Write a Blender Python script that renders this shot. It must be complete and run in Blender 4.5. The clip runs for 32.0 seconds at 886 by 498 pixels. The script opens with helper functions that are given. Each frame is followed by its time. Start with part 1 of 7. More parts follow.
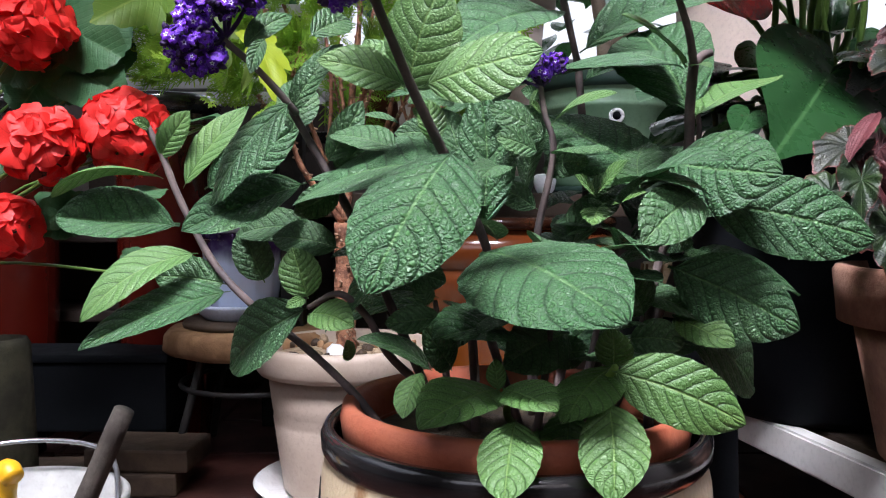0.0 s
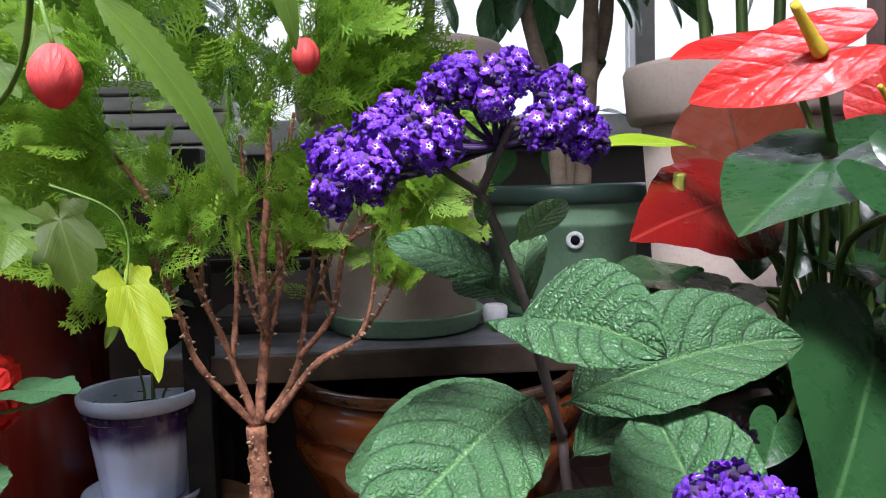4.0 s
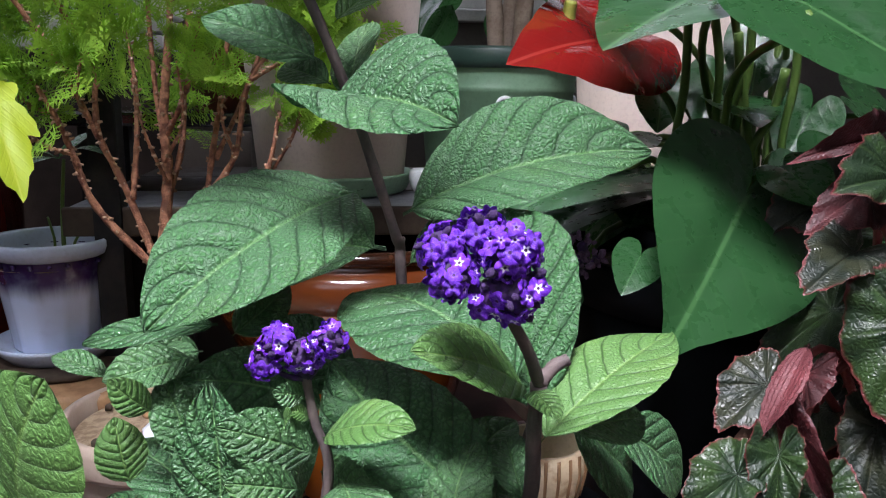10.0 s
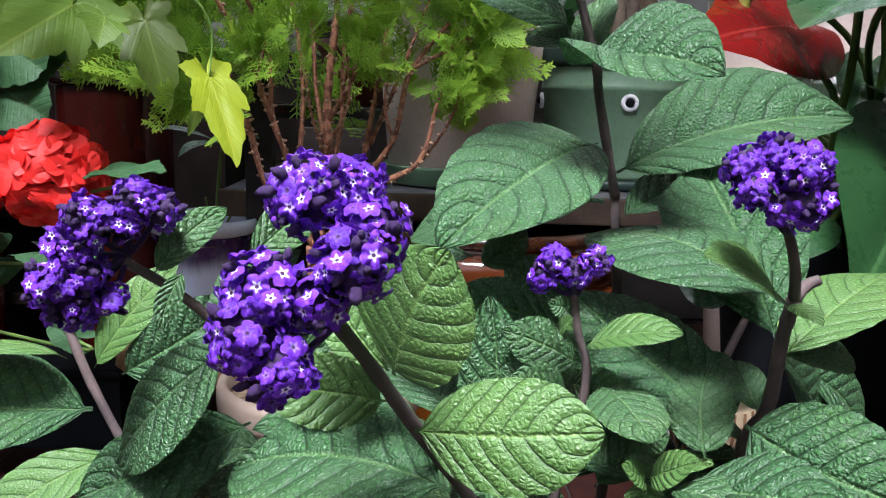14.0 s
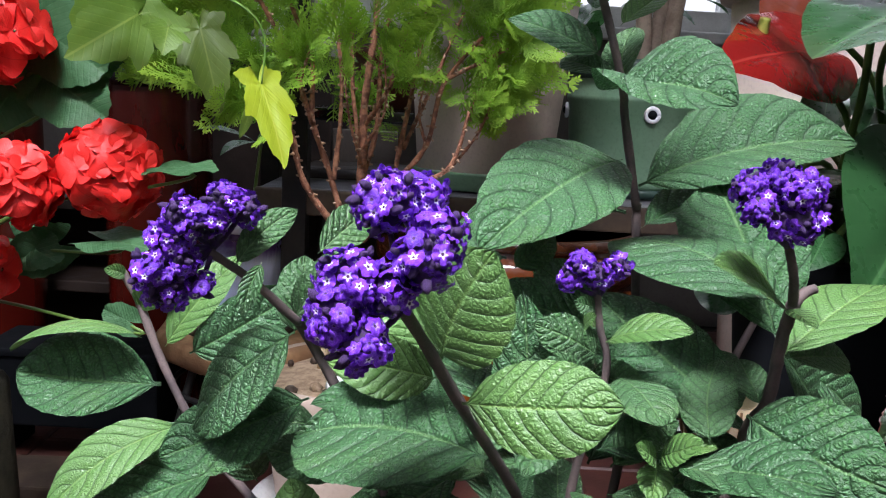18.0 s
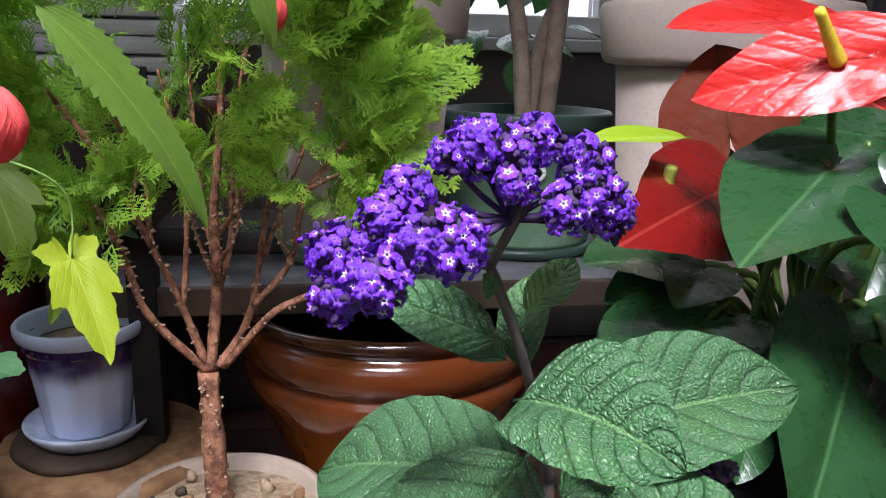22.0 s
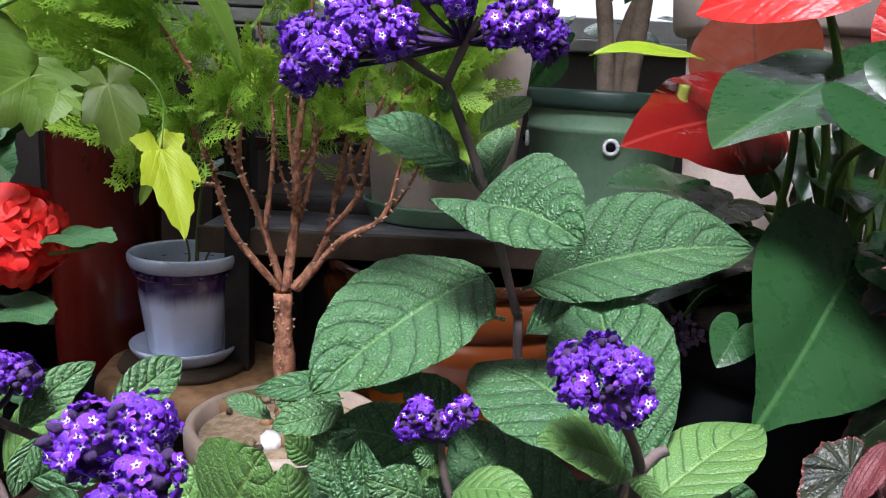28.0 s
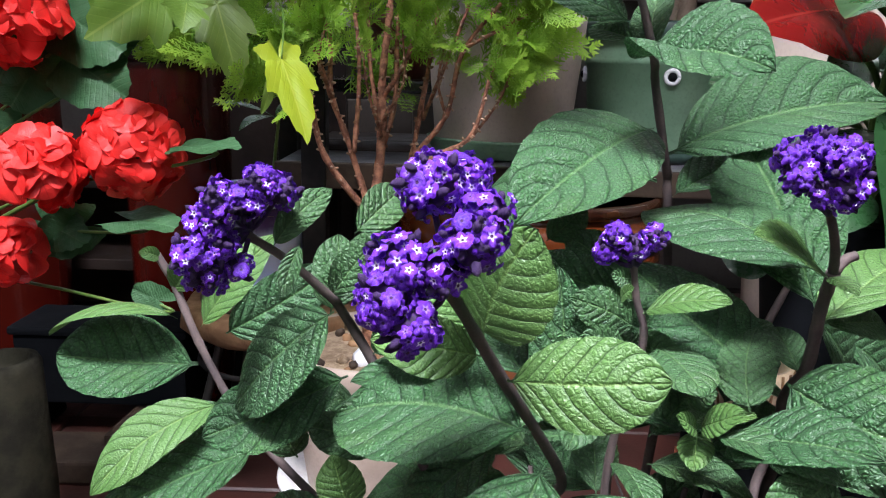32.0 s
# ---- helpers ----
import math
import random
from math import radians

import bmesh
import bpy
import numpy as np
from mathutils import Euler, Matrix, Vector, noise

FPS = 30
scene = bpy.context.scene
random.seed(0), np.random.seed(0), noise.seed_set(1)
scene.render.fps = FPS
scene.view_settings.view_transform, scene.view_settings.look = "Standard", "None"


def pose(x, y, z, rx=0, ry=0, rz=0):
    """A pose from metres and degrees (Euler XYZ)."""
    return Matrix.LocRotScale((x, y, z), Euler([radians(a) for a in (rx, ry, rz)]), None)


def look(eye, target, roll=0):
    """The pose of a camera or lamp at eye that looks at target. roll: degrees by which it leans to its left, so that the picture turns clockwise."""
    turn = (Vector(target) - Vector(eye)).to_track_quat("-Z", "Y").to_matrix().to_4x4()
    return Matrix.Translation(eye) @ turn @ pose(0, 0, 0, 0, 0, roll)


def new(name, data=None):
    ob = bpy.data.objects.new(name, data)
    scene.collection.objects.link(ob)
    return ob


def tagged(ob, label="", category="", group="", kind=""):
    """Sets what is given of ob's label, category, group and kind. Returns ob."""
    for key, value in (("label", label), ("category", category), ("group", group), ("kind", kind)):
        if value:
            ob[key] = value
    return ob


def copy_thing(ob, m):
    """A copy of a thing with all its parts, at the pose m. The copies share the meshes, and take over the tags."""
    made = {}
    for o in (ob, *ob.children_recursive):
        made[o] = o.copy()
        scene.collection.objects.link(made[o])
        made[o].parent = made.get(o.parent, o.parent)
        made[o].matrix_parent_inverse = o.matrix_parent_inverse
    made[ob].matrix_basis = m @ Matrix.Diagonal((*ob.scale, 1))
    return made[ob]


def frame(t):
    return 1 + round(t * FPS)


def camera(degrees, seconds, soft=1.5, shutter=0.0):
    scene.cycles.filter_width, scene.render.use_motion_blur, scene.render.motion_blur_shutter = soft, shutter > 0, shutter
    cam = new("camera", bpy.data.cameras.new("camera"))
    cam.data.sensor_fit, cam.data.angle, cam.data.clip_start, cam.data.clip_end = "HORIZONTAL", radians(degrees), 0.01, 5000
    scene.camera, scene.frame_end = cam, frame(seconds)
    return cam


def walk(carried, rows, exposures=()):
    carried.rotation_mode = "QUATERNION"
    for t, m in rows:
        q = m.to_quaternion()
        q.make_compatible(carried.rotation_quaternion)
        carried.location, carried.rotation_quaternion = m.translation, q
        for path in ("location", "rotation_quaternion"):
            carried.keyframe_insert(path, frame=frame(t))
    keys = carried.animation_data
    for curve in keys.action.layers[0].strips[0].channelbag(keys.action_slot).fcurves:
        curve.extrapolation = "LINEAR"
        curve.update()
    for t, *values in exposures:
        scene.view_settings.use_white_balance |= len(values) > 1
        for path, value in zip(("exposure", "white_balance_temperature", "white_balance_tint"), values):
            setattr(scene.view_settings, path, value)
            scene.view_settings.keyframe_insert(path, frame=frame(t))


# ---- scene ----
cam = camera(58.1, 32.0, soft=1.1)
METRES, EYE, TILT, LEAN, TURN = 1.4, 0.37, -2.5, 0.0, 0.0
ROWS = [
    (0.0, 0.0, 0.0, 0.0, 0.0, 0.0, -0.0),
    (0.5, 0.0027, -0.0037, 0.0319, -0.84, -0.66, 0.24),
    (1.0, 0.0154, 0.0079, 0.0631, -1.72, -1.37, 0.94),
    (1.5, 0.0133, 0.011, 0.0798, -1.81, -2.35, 1.52),
    (2.0, 0.0094, 0.0148, 0.0932, -0.8, -2.38, 1.4),
    (2.5, 0.0037, 0.023, 0.1147, -1.01, -2.55, 1.18),
    (3.0, 0.0127, 0.0469, 0.1422, -1.48, -1.78, 1.35),
    (3.5, 0.0115, 0.0888, 0.162, -2.85, -1.61, 1.81),
    (5.5, -0.0174, 0.1818, 0.1892, -8.28, -5.35, 0.02),
    (6.0, -0.0243, 0.1775, 0.1916, -8.96, -6.78, -0.08),
    (6.5, -0.028, 0.168, 0.1893, -8.51, -8.03, -0.63),
    (7.0, -0.0217, 0.1589, 0.1865, -7.85, -8.33, -0.87),
    (7.5, -0.0087, 0.1528, 0.1741, -7.52, -8.6, -0.92),
    (8.0, 0.0174, 0.1469, 0.1458, -6.82, -9.17, -1.27),
    (8.5, 0.037, 0.1417, 0.143, -6.05, -9.63, -0.88),
    (9.0, 0.0474, 0.1401, 0.1411, -5.84, -9.66, -0.02),
    (9.5, 0.0529, 0.1362, 0.1397, -5.91, -9.45, -0.14),
    (10.0, 0.0561, 0.1321, 0.1383, -5.99, -9.28, -0.51),
    (10.5, 0.0567, 0.1253, 0.1362, -5.8, -9.13, -0.71),
    (11.0, 0.0575, 0.1229, 0.1356, -5.67, -9.21, -1.05),
    (11.5, 0.0514, 0.1164, 0.1298, -5.64, -9.34, -1.27),
    (12.0, 0.044, 0.1105, 0.1306, -5.41, -9.27, -1.5),
    (12.5, 0.0189, 0.1044, 0.1259, -4.67, -8.93, -1.58),
    (13.0, 0.0044, 0.1058, 0.1214, -3.24, -8.81, -1.27),
    (13.5, -0.0027, 0.1016, 0.1188, -2.15, -8.98, -1.36),
    (14.0, -0.0052, 0.0981, 0.118, -1.13, -8.35, -1.58),
    (14.5, -0.009, 0.093, 0.1153, -0.31, -7.44, -1.81),
    (15.0, -0.0132, 0.0888, 0.1119, 0.1, -7.87, -2.43),
    (15.5, -0.012, 0.078, 0.1157, 0.15, -8.29, -2.69),
    (17.5, -0.0139, 0.0606, 0.1173, 0.42, -8.22, -3.17),
    (18.0, -0.0139, 0.066, 0.1224, 0.34, -8.33, -3.17),
    (18.5, -0.0034, 0.0876, 0.1373, -0.45, -8.27, -2.24),
    (19.0, 0.0055, 0.1072, 0.1557, -2.33, -8.28, -0.73),
    (19.5, 0.0053, 0.1136, 0.1789, -3.24, -7.72, -0.92),
    (20.0, 0.006, 0.1292, 0.2004, -3.39, -7.58, -0.97),
    (20.5, 0.0098, 0.1493, 0.2093, -4.15, -8.35, -0.77),
    (21.0, 0.0071, 0.1554, 0.2161, -5.4, -9.33, -0.96),
    (21.5, -0.0002, 0.1593, 0.2254, -6.94, -10.73, -1.1),
    (22.0, -0.0082, 0.1598, 0.2302, -8.56, -11.34, -0.91),
    (22.5, -0.0161, 0.1646, 0.233, -10.12, -11.72, -0.34),
    (23.0, -0.0249, 0.1621, 0.2337, -11.44, -12.11, 0.01),
    (23.5, -0.0147, 0.1521, 0.2329, -10.39, -11.47, -0.32),
    (24.0, 0.0059, 0.1414, 0.23, -8.21, -10.89, -0.16),
    (24.5, 0.0122, 0.1349, 0.2264, -6.24, -10.53, -0.04),
    (26.5, 0.0321, 0.1273, 0.2213, -1.62, -10.06, -1.44),
    (27.0, 0.036, 0.1234, 0.2117, -1.26, -9.8, -1.47),
    (27.5, 0.0382, 0.113, 0.1988, -0.44, -9.46, -2.06),
    (28.0, 0.0411, 0.0987, 0.1709, 0.92, -9.21, -2.95),
    (28.5, 0.0475, 0.0946, 0.1518, 1.97, -10.03, -3.28),
    (29.0, 0.0512, 0.089, 0.1444, 2.55, -10.46, -2.85),
    (29.5, 0.0465, 0.0831, 0.1371, 3.27, -10.56, -2.26),
    (30.0, 0.0397, 0.0765, 0.1356, 3.9, -10.72, -1.88),
    (30.5, 0.0217, 0.0725, 0.1329, 4.44, -10.5, -2.02),
    (31.0, 0.0047, 0.0741, 0.1308, 4.02, -10.49, -2.21),
    (31.5, -0.0112, 0.073, 0.1292, 2.31, -10.54, -2.06),
    (32.0, -0.0213, 0.0669, 0.1253, 1.08, -10.77, -1.56),
]
walk(cam, [(t, pose(0, 0, EYE, TILT, LEAN, TURN) @ pose(METRES * x, METRES * y, METRES * z, 90 + pitch, roll, yaw)) for t, x, y, z, yaw, pitch, roll in ROWS],
     exposures=[(0.0, -0.12, 6050, 17), (32.0, -0.12, 6050, 17)])

# ---- world and large lights ----
world = bpy.data.worlds.new("sky")
scene.world = world
world.use_nodes = True
wn = world.node_tree.nodes
sky = wn.new("ShaderNodeTexSky")
sky.sky_type = "NISHITA"
sky.sun_disc = False
sky.sun_elevation, sky.sun_rotation = radians(48), radians(150)
sky.dust_density = 4.0
world.node_tree.links.new(sky.outputs[0], wn["Background"].inputs[0])
wn["Background"].inputs[1].default_value = 0.05


def window_light(name, place, target, width, height, watts, colour):
    """Area lamp for the skylight of a window; one hangs in the added roof opening."""
    lamp = bpy.data.lights.new(name, "AREA")
    lamp.shape, lamp.size, lamp.size_y = "RECTANGLE", width, height
    lamp.energy, lamp.color = watts, colour
    ob = new(name, lamp)
    ob.matrix_world = look(place, target)
    return ob


# overhead lamp in an added, unseen roof opening, its cone narrowed onto the plants
window_light("overhead_lamp", (-0.25, -0.4, 2.36), (-0.06, 0.5, 0.4), 0.8, 0.4, 17.5, (1.0, 0.99, 1.0)).data.spread = radians(52)
window_light("window_light_front", (-0.45, -1.2, 1.5), (0.05, 0.6, 0.3), 1.7, 0.8, 7.6, (1.0, 0.99, 1.0))
window_light("window_light_back", (0.0, 2.02, 1.5), (0.0, 0.6, 0.5), 2.4, 0.9, 17.0, (0.9, 0.97, 1.0))
window_light("window_light_side", (-1.56, 0.6, 1.6), (0.0, 0.7, 0.4), 1.5, 0.7, 4.0, (0.92, 0.97, 1.0))
overcast = bpy.data.lights.new("sun", "SUN")
overcast.energy, overcast.angle, overcast.color = 0.5, radians(15), (1.0, 0.96, 0.9)
new("sun", overcast).matrix_world = look((0, 0, 0), (-0.45, 0.6, -0.85))


# ---- materials ----
def mat(name):
    m = bpy.data.materials.new(name)
    m.use_nodes = True
    return m, m.node_tree.nodes, m.node_tree.links, m.node_tree.nodes["Principled BSDF"]


class Nodes:
    """Short forms for the nodes of one material."""

    def __init__(self, name):
        self.m, self.n, self.l, self.b = mat(name)

    def put(self, socket, value):
        if isinstance(value, (int, float, tuple)):
            if isinstance(value, tuple) and len(value) == 3:
                value = (*value, 1.0) if len(socket.default_value) == 4 else value
            socket.default_value = value
        else:
            self.l.new(value, socket)

    def math(self, op, a, b=0.0, c=0.0):
        k = self.n.new("ShaderNodeMath")
        k.operation = op
        for socket, value in zip(k.inputs, (a, b, c)):
            self.put(socket, value)
        return k.outputs[0]

    def noise(self, scale, detail=4.0, rough=0.55, vector=None, out=0):
        k = self.n.new("ShaderNodeTexNoise")
        k.inputs["Scale"].default_value, k.inputs["Detail"].default_value, k.inputs["Roughness"].default_value = scale, detail, rough
        if vector is not None:
            self.l.new(vector, k.inputs["Vector"])
        return k.outputs[out]

    def voronoi(self, scale, vector=None, feature="F1"):
        k = self.n.new("ShaderNodeTexVoronoi")
        k.feature = feature
        k.inputs["Scale"].default_value = scale
        if vector is not None:
            self.l.new(vector, k.inputs["Vector"])
        return k.outputs["Distance"]

    def span(self, value, a, b, c=0.0, d=1.0):
        k = self.n.new("ShaderNodeMapRange")
        k.interpolation_type = "SMOOTHSTEP"
        for i, v in enumerate((value, a, b, c, d)):
            self.put(k.inputs[i], v)
        return k.outputs[0]

    def mix(self, f, a, b):
        k = self.n.new("ShaderNodeMix")
        k.data_type = "RGBA"
        for i, v in ((0, f), (6, a), (7, b)):
            self.put(k.inputs[i], v)
        return k.outputs[2]

    def coord(self, which="Object"):
        return self.n.new("ShaderNodeTexCoord").outputs[which]

    def uv(self):
        k = self.n.new("ShaderNodeSeparateXYZ")
        self.l.new(self.coord("UV"), k.inputs[0])
        return k.outputs[0], k.outputs[1]

    def scaled(self, vector, sx, sy, sz):
        k = self.n.new("ShaderNodeMapping")
        self.l.new(vector, k.inputs[0])
        k.inputs["Scale"].default_value = (sx, sy, sz)
        return k.outputs[0]

    def random(self):
        return self.n.new("ShaderNodeObjectInfo").outputs["Random"]

    def island(self):
        return self.n.new("ShaderNodeNewGeometry").outputs["Random Per Island"]

    def bump(self, height, strength=0.5, distance=0.001, normal=None):
        k = self.n.new("ShaderNodeBump")
        k.inputs["Strength"].default_value, k.inputs["Distance"].default_value = strength, distance
        self.l.new(height, k.inputs["Height"])
        if normal is not None:
            self.l.new(normal, k.inputs["Normal"])
        return k.outputs[0]

    def done(self, colour, rough, normal=None, spec=0.5, metal=0.0, coat=0.0, through_light=0.0, sheen=0.0):
        self.put(self.b.inputs["Base Color"], colour)
        self.put(self.b.inputs["Roughness"], rough)
        self.b.inputs["Specular IOR Level"].default_value = spec
        self.b.inputs["Metallic"].default_value = metal
        self.b.inputs["Coat Weight"].default_value = coat
        self.b.inputs["Coat Roughness"].default_value = 0.08
        self.b.inputs["Sheen Weight"].default_value = sheen
        if normal is not None:
            self.l.new(normal, self.b.inputs["Normal"])
        if through_light:
            t = self.n.new("ShaderNodeBsdfTranslucent")
            self.put(t.inputs["Color"], colour)
            k = self.n.new("ShaderNodeMixShader")
            k.inputs[0].default_value = through_light
            self.l.new(self.b.outputs[0], k.inputs[1])
            self.l.new(t.outputs[0], k.inputs[2])
            self.l.new(k.outputs[0], self.n["Material Output"].inputs[0])
        return self.m


def heliotrope_leaf(name, dark, light, vein, pucker=1.0, quilt=0.7, cell=390.0):
    """Quilted leaf: sunken midrib and side veins, shiny puckers between them in a net of fine grooves; groove shade is
    painted in.
    """
    k = Nodes(name)
    u, v = k.uv()
    side = k.math("ABSOLUTE", k.math("SUBTRACT", k.math("MULTIPLY", v, 2.0), 1.0))
    wobble = k.math("MULTIPLY", k.math("SUBTRACT", k.noise(5.0, 2.0, vector=k.coord("UV")), 0.5), 0.045)
    phase = k.math("ADD", k.math("SUBTRACT", u, k.math("MULTIPLY", k.math("POWER", side, 1.3), 0.25)), wobble)
    wave = k.math("ABSOLUTE", k.math("SINE", k.math("MULTIPLY", phase, 8.0 * math.pi)))
    panel = k.math("POWER", wave, 0.5)
    mid = k.span(side, 0.0, 0.09)
    bent = k.n.new("ShaderNodeVectorMath")
    bent.operation = "MULTIPLY_ADD"
    k.l.new(k.noise(160.0, 2.0, vector=k.coord(), out=1), bent.inputs[0])
    bent.inputs[1].default_value = (0.0032, 0.0032, 0.0032)
    k.l.new(k.coord(), bent.inputs[2])
    net = k.voronoi(cell, bent.outputs[0], "DISTANCE_TO_EDGE")
    fine = k.voronoi(cell * 2.05, bent.outputs[0], "DISTANCE_TO_EDGE")
    cells = k.span(net, 0.0, 0.4)
    grain = k.span(fine, 0.0, 0.35)
    pillow = k.math("ADD", k.math("MULTIPLY", cells, 0.75), k.math("MULTIPLY", grain, 0.25))
    high = k.math("ADD", k.math("MULTIPLY", k.math("MULTIPLY", panel, mid), quilt), k.math("MULTIPLY", pillow, 0.42 * pucker))
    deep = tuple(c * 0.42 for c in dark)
    base = k.mix(k.math("MULTIPLY", k.noise(2.6, 3.0, vector=k.coord("UV")), 0.9), dark, light)
    base = k.mix(k.math("MULTIPLY", k.random(), 0.4), base, light)
    base = k.mix(k.span(k.noise(28.0, 3.0, vector=k.coord()), 0.5, 0.75, 0.0, 0.35), base, (light[0] * 1.5, light[1] * 1.15, light[2] * 0.8))
    # crease shade put into the colour: side veins and net grooves go darker
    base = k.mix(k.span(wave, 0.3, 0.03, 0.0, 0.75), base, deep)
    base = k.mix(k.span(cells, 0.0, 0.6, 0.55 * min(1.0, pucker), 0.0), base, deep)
    base = k.mix(k.span(side, 0.045, 0.012, 0.0, 0.55), base, vein)
    return k.done(base, k.span(pillow, 0.15, 0.95, 0.55, 0.33), k.bump(high, 1.0, 0.0022), 0.7, through_light=0.1)


def plain_leaf(name, dark, light, vein, rough=0.35, veins=7.0, relief=0.0006, glow=0.2, coat=0.0, slope=0.5, vein_mix=0.35, spec=0.5):
    k = Nodes(name)
    u, v = k.uv()
    side = k.math("ABSOLUTE", k.math("SUBTRACT", k.math("MULTIPLY", v, 2.0), 1.0))
    phase = k.math("SUBTRACT", u, k.math("MULTIPLY", side, slope))
    wave = k.math("ABSOLUTE", k.math("SINE", k.math("MULTIPLY", phase, veins * math.pi)))
    base = k.mix(k.noise(3.0, 4.0, vector=k.coord("UV")), dark, light)
    base = k.mix(k.math("MULTIPLY", k.random(), 0.35), base, light)
    base = k.mix(k.span(wave, 0.16, 0.02, 0.0, vein_mix), base, vein)
    base = k.mix(k.span(side, 0.035, 0.01, 0.0, 0.7), base, vein)
    bent = k.math("ADD", wave, k.math("MULTIPLY", k.noise(4.0, 2.0, vector=k.coord("UV")), 0.5))
    high = k.math("ADD", k.math("MULTIPLY", k.span(bent, 0.0, 0.9), 0.5), k.math("MULTIPLY", k.noise(9.0, 3.0, vector=k.coord("UV")), 2.2))
    return k.done(base, k.span(k.noise(9.0, 3.0), 0.3, 0.7, rough * 0.8, rough * 1.25), k.bump(high, 0.6, relief), spec, coat=coat, through_light=glow)


def blotched(name, a, b, rough, scale=8.0, relief=0.0008, fine=120.0, spec=0.4, coat=0.0, metal=0.0, glow=0.0, mix_lo=0.35, mix_hi=0.65):
    """A surface with stains at one scale and grain at another."""
    k = Nodes(name)
    big = k.noise(scale, 5.0, 0.6, k.coord())
    small = k.noise(fine, 4.0, 0.6, k.coord())
    base = k.mix(k.span(big, mix_lo, mix_hi), a, b)
    base = k.mix(k.span(small, 0.45, 0.75, 0.0, 0.35), base, tuple(c * 0.55 for c in a))
    base = k.mix(k.math("MULTIPLY", k.random(), 0.25), base, tuple(c * 0.75 for c in b))
    high = k.math("ADD", k.math("MULTIPLY", big, 0.5), small)
    return k.done(base, k.span(big, 0.3, 0.7, rough * 0.8, min(1.0, rough * 1.2)), k.bump(high, 0.6, relief), spec, metal, coat, glow)


def banded_glaze(name, low, high, at, width, streak, rough=0.12, relief=0.0006):
    """A glaze that changes colour at a height of the pot, with runs."""
    k = Nodes(name)
    s = k.n.new("ShaderNodeSeparateXYZ")
    k.l.new(k.coord(), s.inputs[0])
    runs = k.noise(1.0, 4.0, 0.6, k.scaled(k.coord(), 60.0, 60.0, 6.0))
    f = k.span(k.math("ADD", s.outputs[2], k.math("MULTIPLY", k.math("SUBTRACT", runs, 0.5), streak)), at - width, at + width)
    base = k.mix(f, low, high)
    base = k.mix(k.span(k.noise(20.0, 4.0, 0.6, k.coord()), 0.5, 0.8, 0.0, 0.4), base, tuple(c * 0.5 for c in low))
    return k.done(base, rough, k.bump(runs, 0.4, relief), 0.5, coat=0.4)


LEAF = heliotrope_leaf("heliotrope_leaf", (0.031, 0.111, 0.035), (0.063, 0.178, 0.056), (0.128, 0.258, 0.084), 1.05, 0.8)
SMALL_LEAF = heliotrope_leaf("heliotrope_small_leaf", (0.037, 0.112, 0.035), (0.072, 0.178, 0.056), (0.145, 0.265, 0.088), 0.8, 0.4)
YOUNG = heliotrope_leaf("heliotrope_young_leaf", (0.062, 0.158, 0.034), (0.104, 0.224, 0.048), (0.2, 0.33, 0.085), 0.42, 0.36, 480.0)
STEM = blotched("heliotrope_stem", (0.065, 0.05, 0.051), (0.13, 0.096, 0.088), 0.7, 60.0, 0.0005, 700.0)
SHOOT = blotched("green_shoot", (0.12, 0.25, 0.045), (0.2, 0.34, 0.07), 0.5, 60.0, 0.0002, 600.0, glow=0.1)


def floret_material():
    k = Nodes("violet_petal")
    u, v = k.uv()
    deep = k.mix(k.random(), (0.055, 0.005, 0.24), (0.15, 0.022, 0.5))
    deep = k.mix(k.span(k.noise(9.0, 3.0, vector=k.coord("UV")), 0.42, 0.7, 0.0, 0.6), deep, (0.26, 0.075, 0.74))
    lit = k.span(k.random(), 0.4, 0.85, 0.05, 1.0)
    rays = k.math("MULTIPLY", k.math("ABSOLUTE", k.math("SINE", k.math("MULTIPLY", v, 5.0 * math.pi))), 0.22)
    star = k.math("MULTIPLY", k.span(k.math("ADD", u, rays), 0.56, 0.3), lit)
    base = k.mix(star, deep, (0.9, 0.86, 0.94))
    base = k.mix(k.span(u, 0.14, 0.06), base, (0.05, 0.012, 0.08))
    return k.done(base, 0.5, k.bump(k.noise(14.0, 3.0, vector=k.coord("UV")), 0.5, 0.0005), 0.35, through_light=0.15)


PETAL = floret_material()
BUD = blotched("dark_buds", (0.018, 0.012, 0.03), (0.06, 0.02, 0.12), 0.75, 300.0, 0.0006, 900.0)
FADED = blotched("faded_petals", (0.05, 0.03, 0.06), (0.16, 0.09, 0.17), 0.8, 250.0, 0.0004, 900.0)
TERRACOTTA = blotched("terracotta_clay", (0.27, 0.055, 0.025), (0.38, 0.11, 0.055), 0.62, 22.0, 0.0007, 260.0)
OLD_CLAY = blotched("weathered_clay", (0.2, 0.085, 0.055), (0.4, 0.22, 0.15), 0.85, 26.0, 0.0015, 240.0)
BLACK_GLAZE = blotched("black_glaze", (0.006, 0.006, 0.007), (0.02, 0.018, 0.018), 0.16, 14.0, 0.0006, 120.0, 0.5, 0.5)
CREAM_GLAZE = blotched("crackled_cream_glaze", (0.62, 0.5, 0.33), (0.3, 0.17, 0.08), 0.35, 45.0, 0.001, 300.0, mix_lo=0.55, mix_hi=0.7)
SOIL = blotched("potting_soil", (0.02, 0.013, 0.009), (0.075, 0.05, 0.032), 0.95, 90.0, 0.004, 420.0)
SANDY_SOIL = blotched("gritty_soil", (0.2, 0.13, 0.075), (0.4, 0.3, 0.2), 0.95, 80.0, 0.004, 420.0)
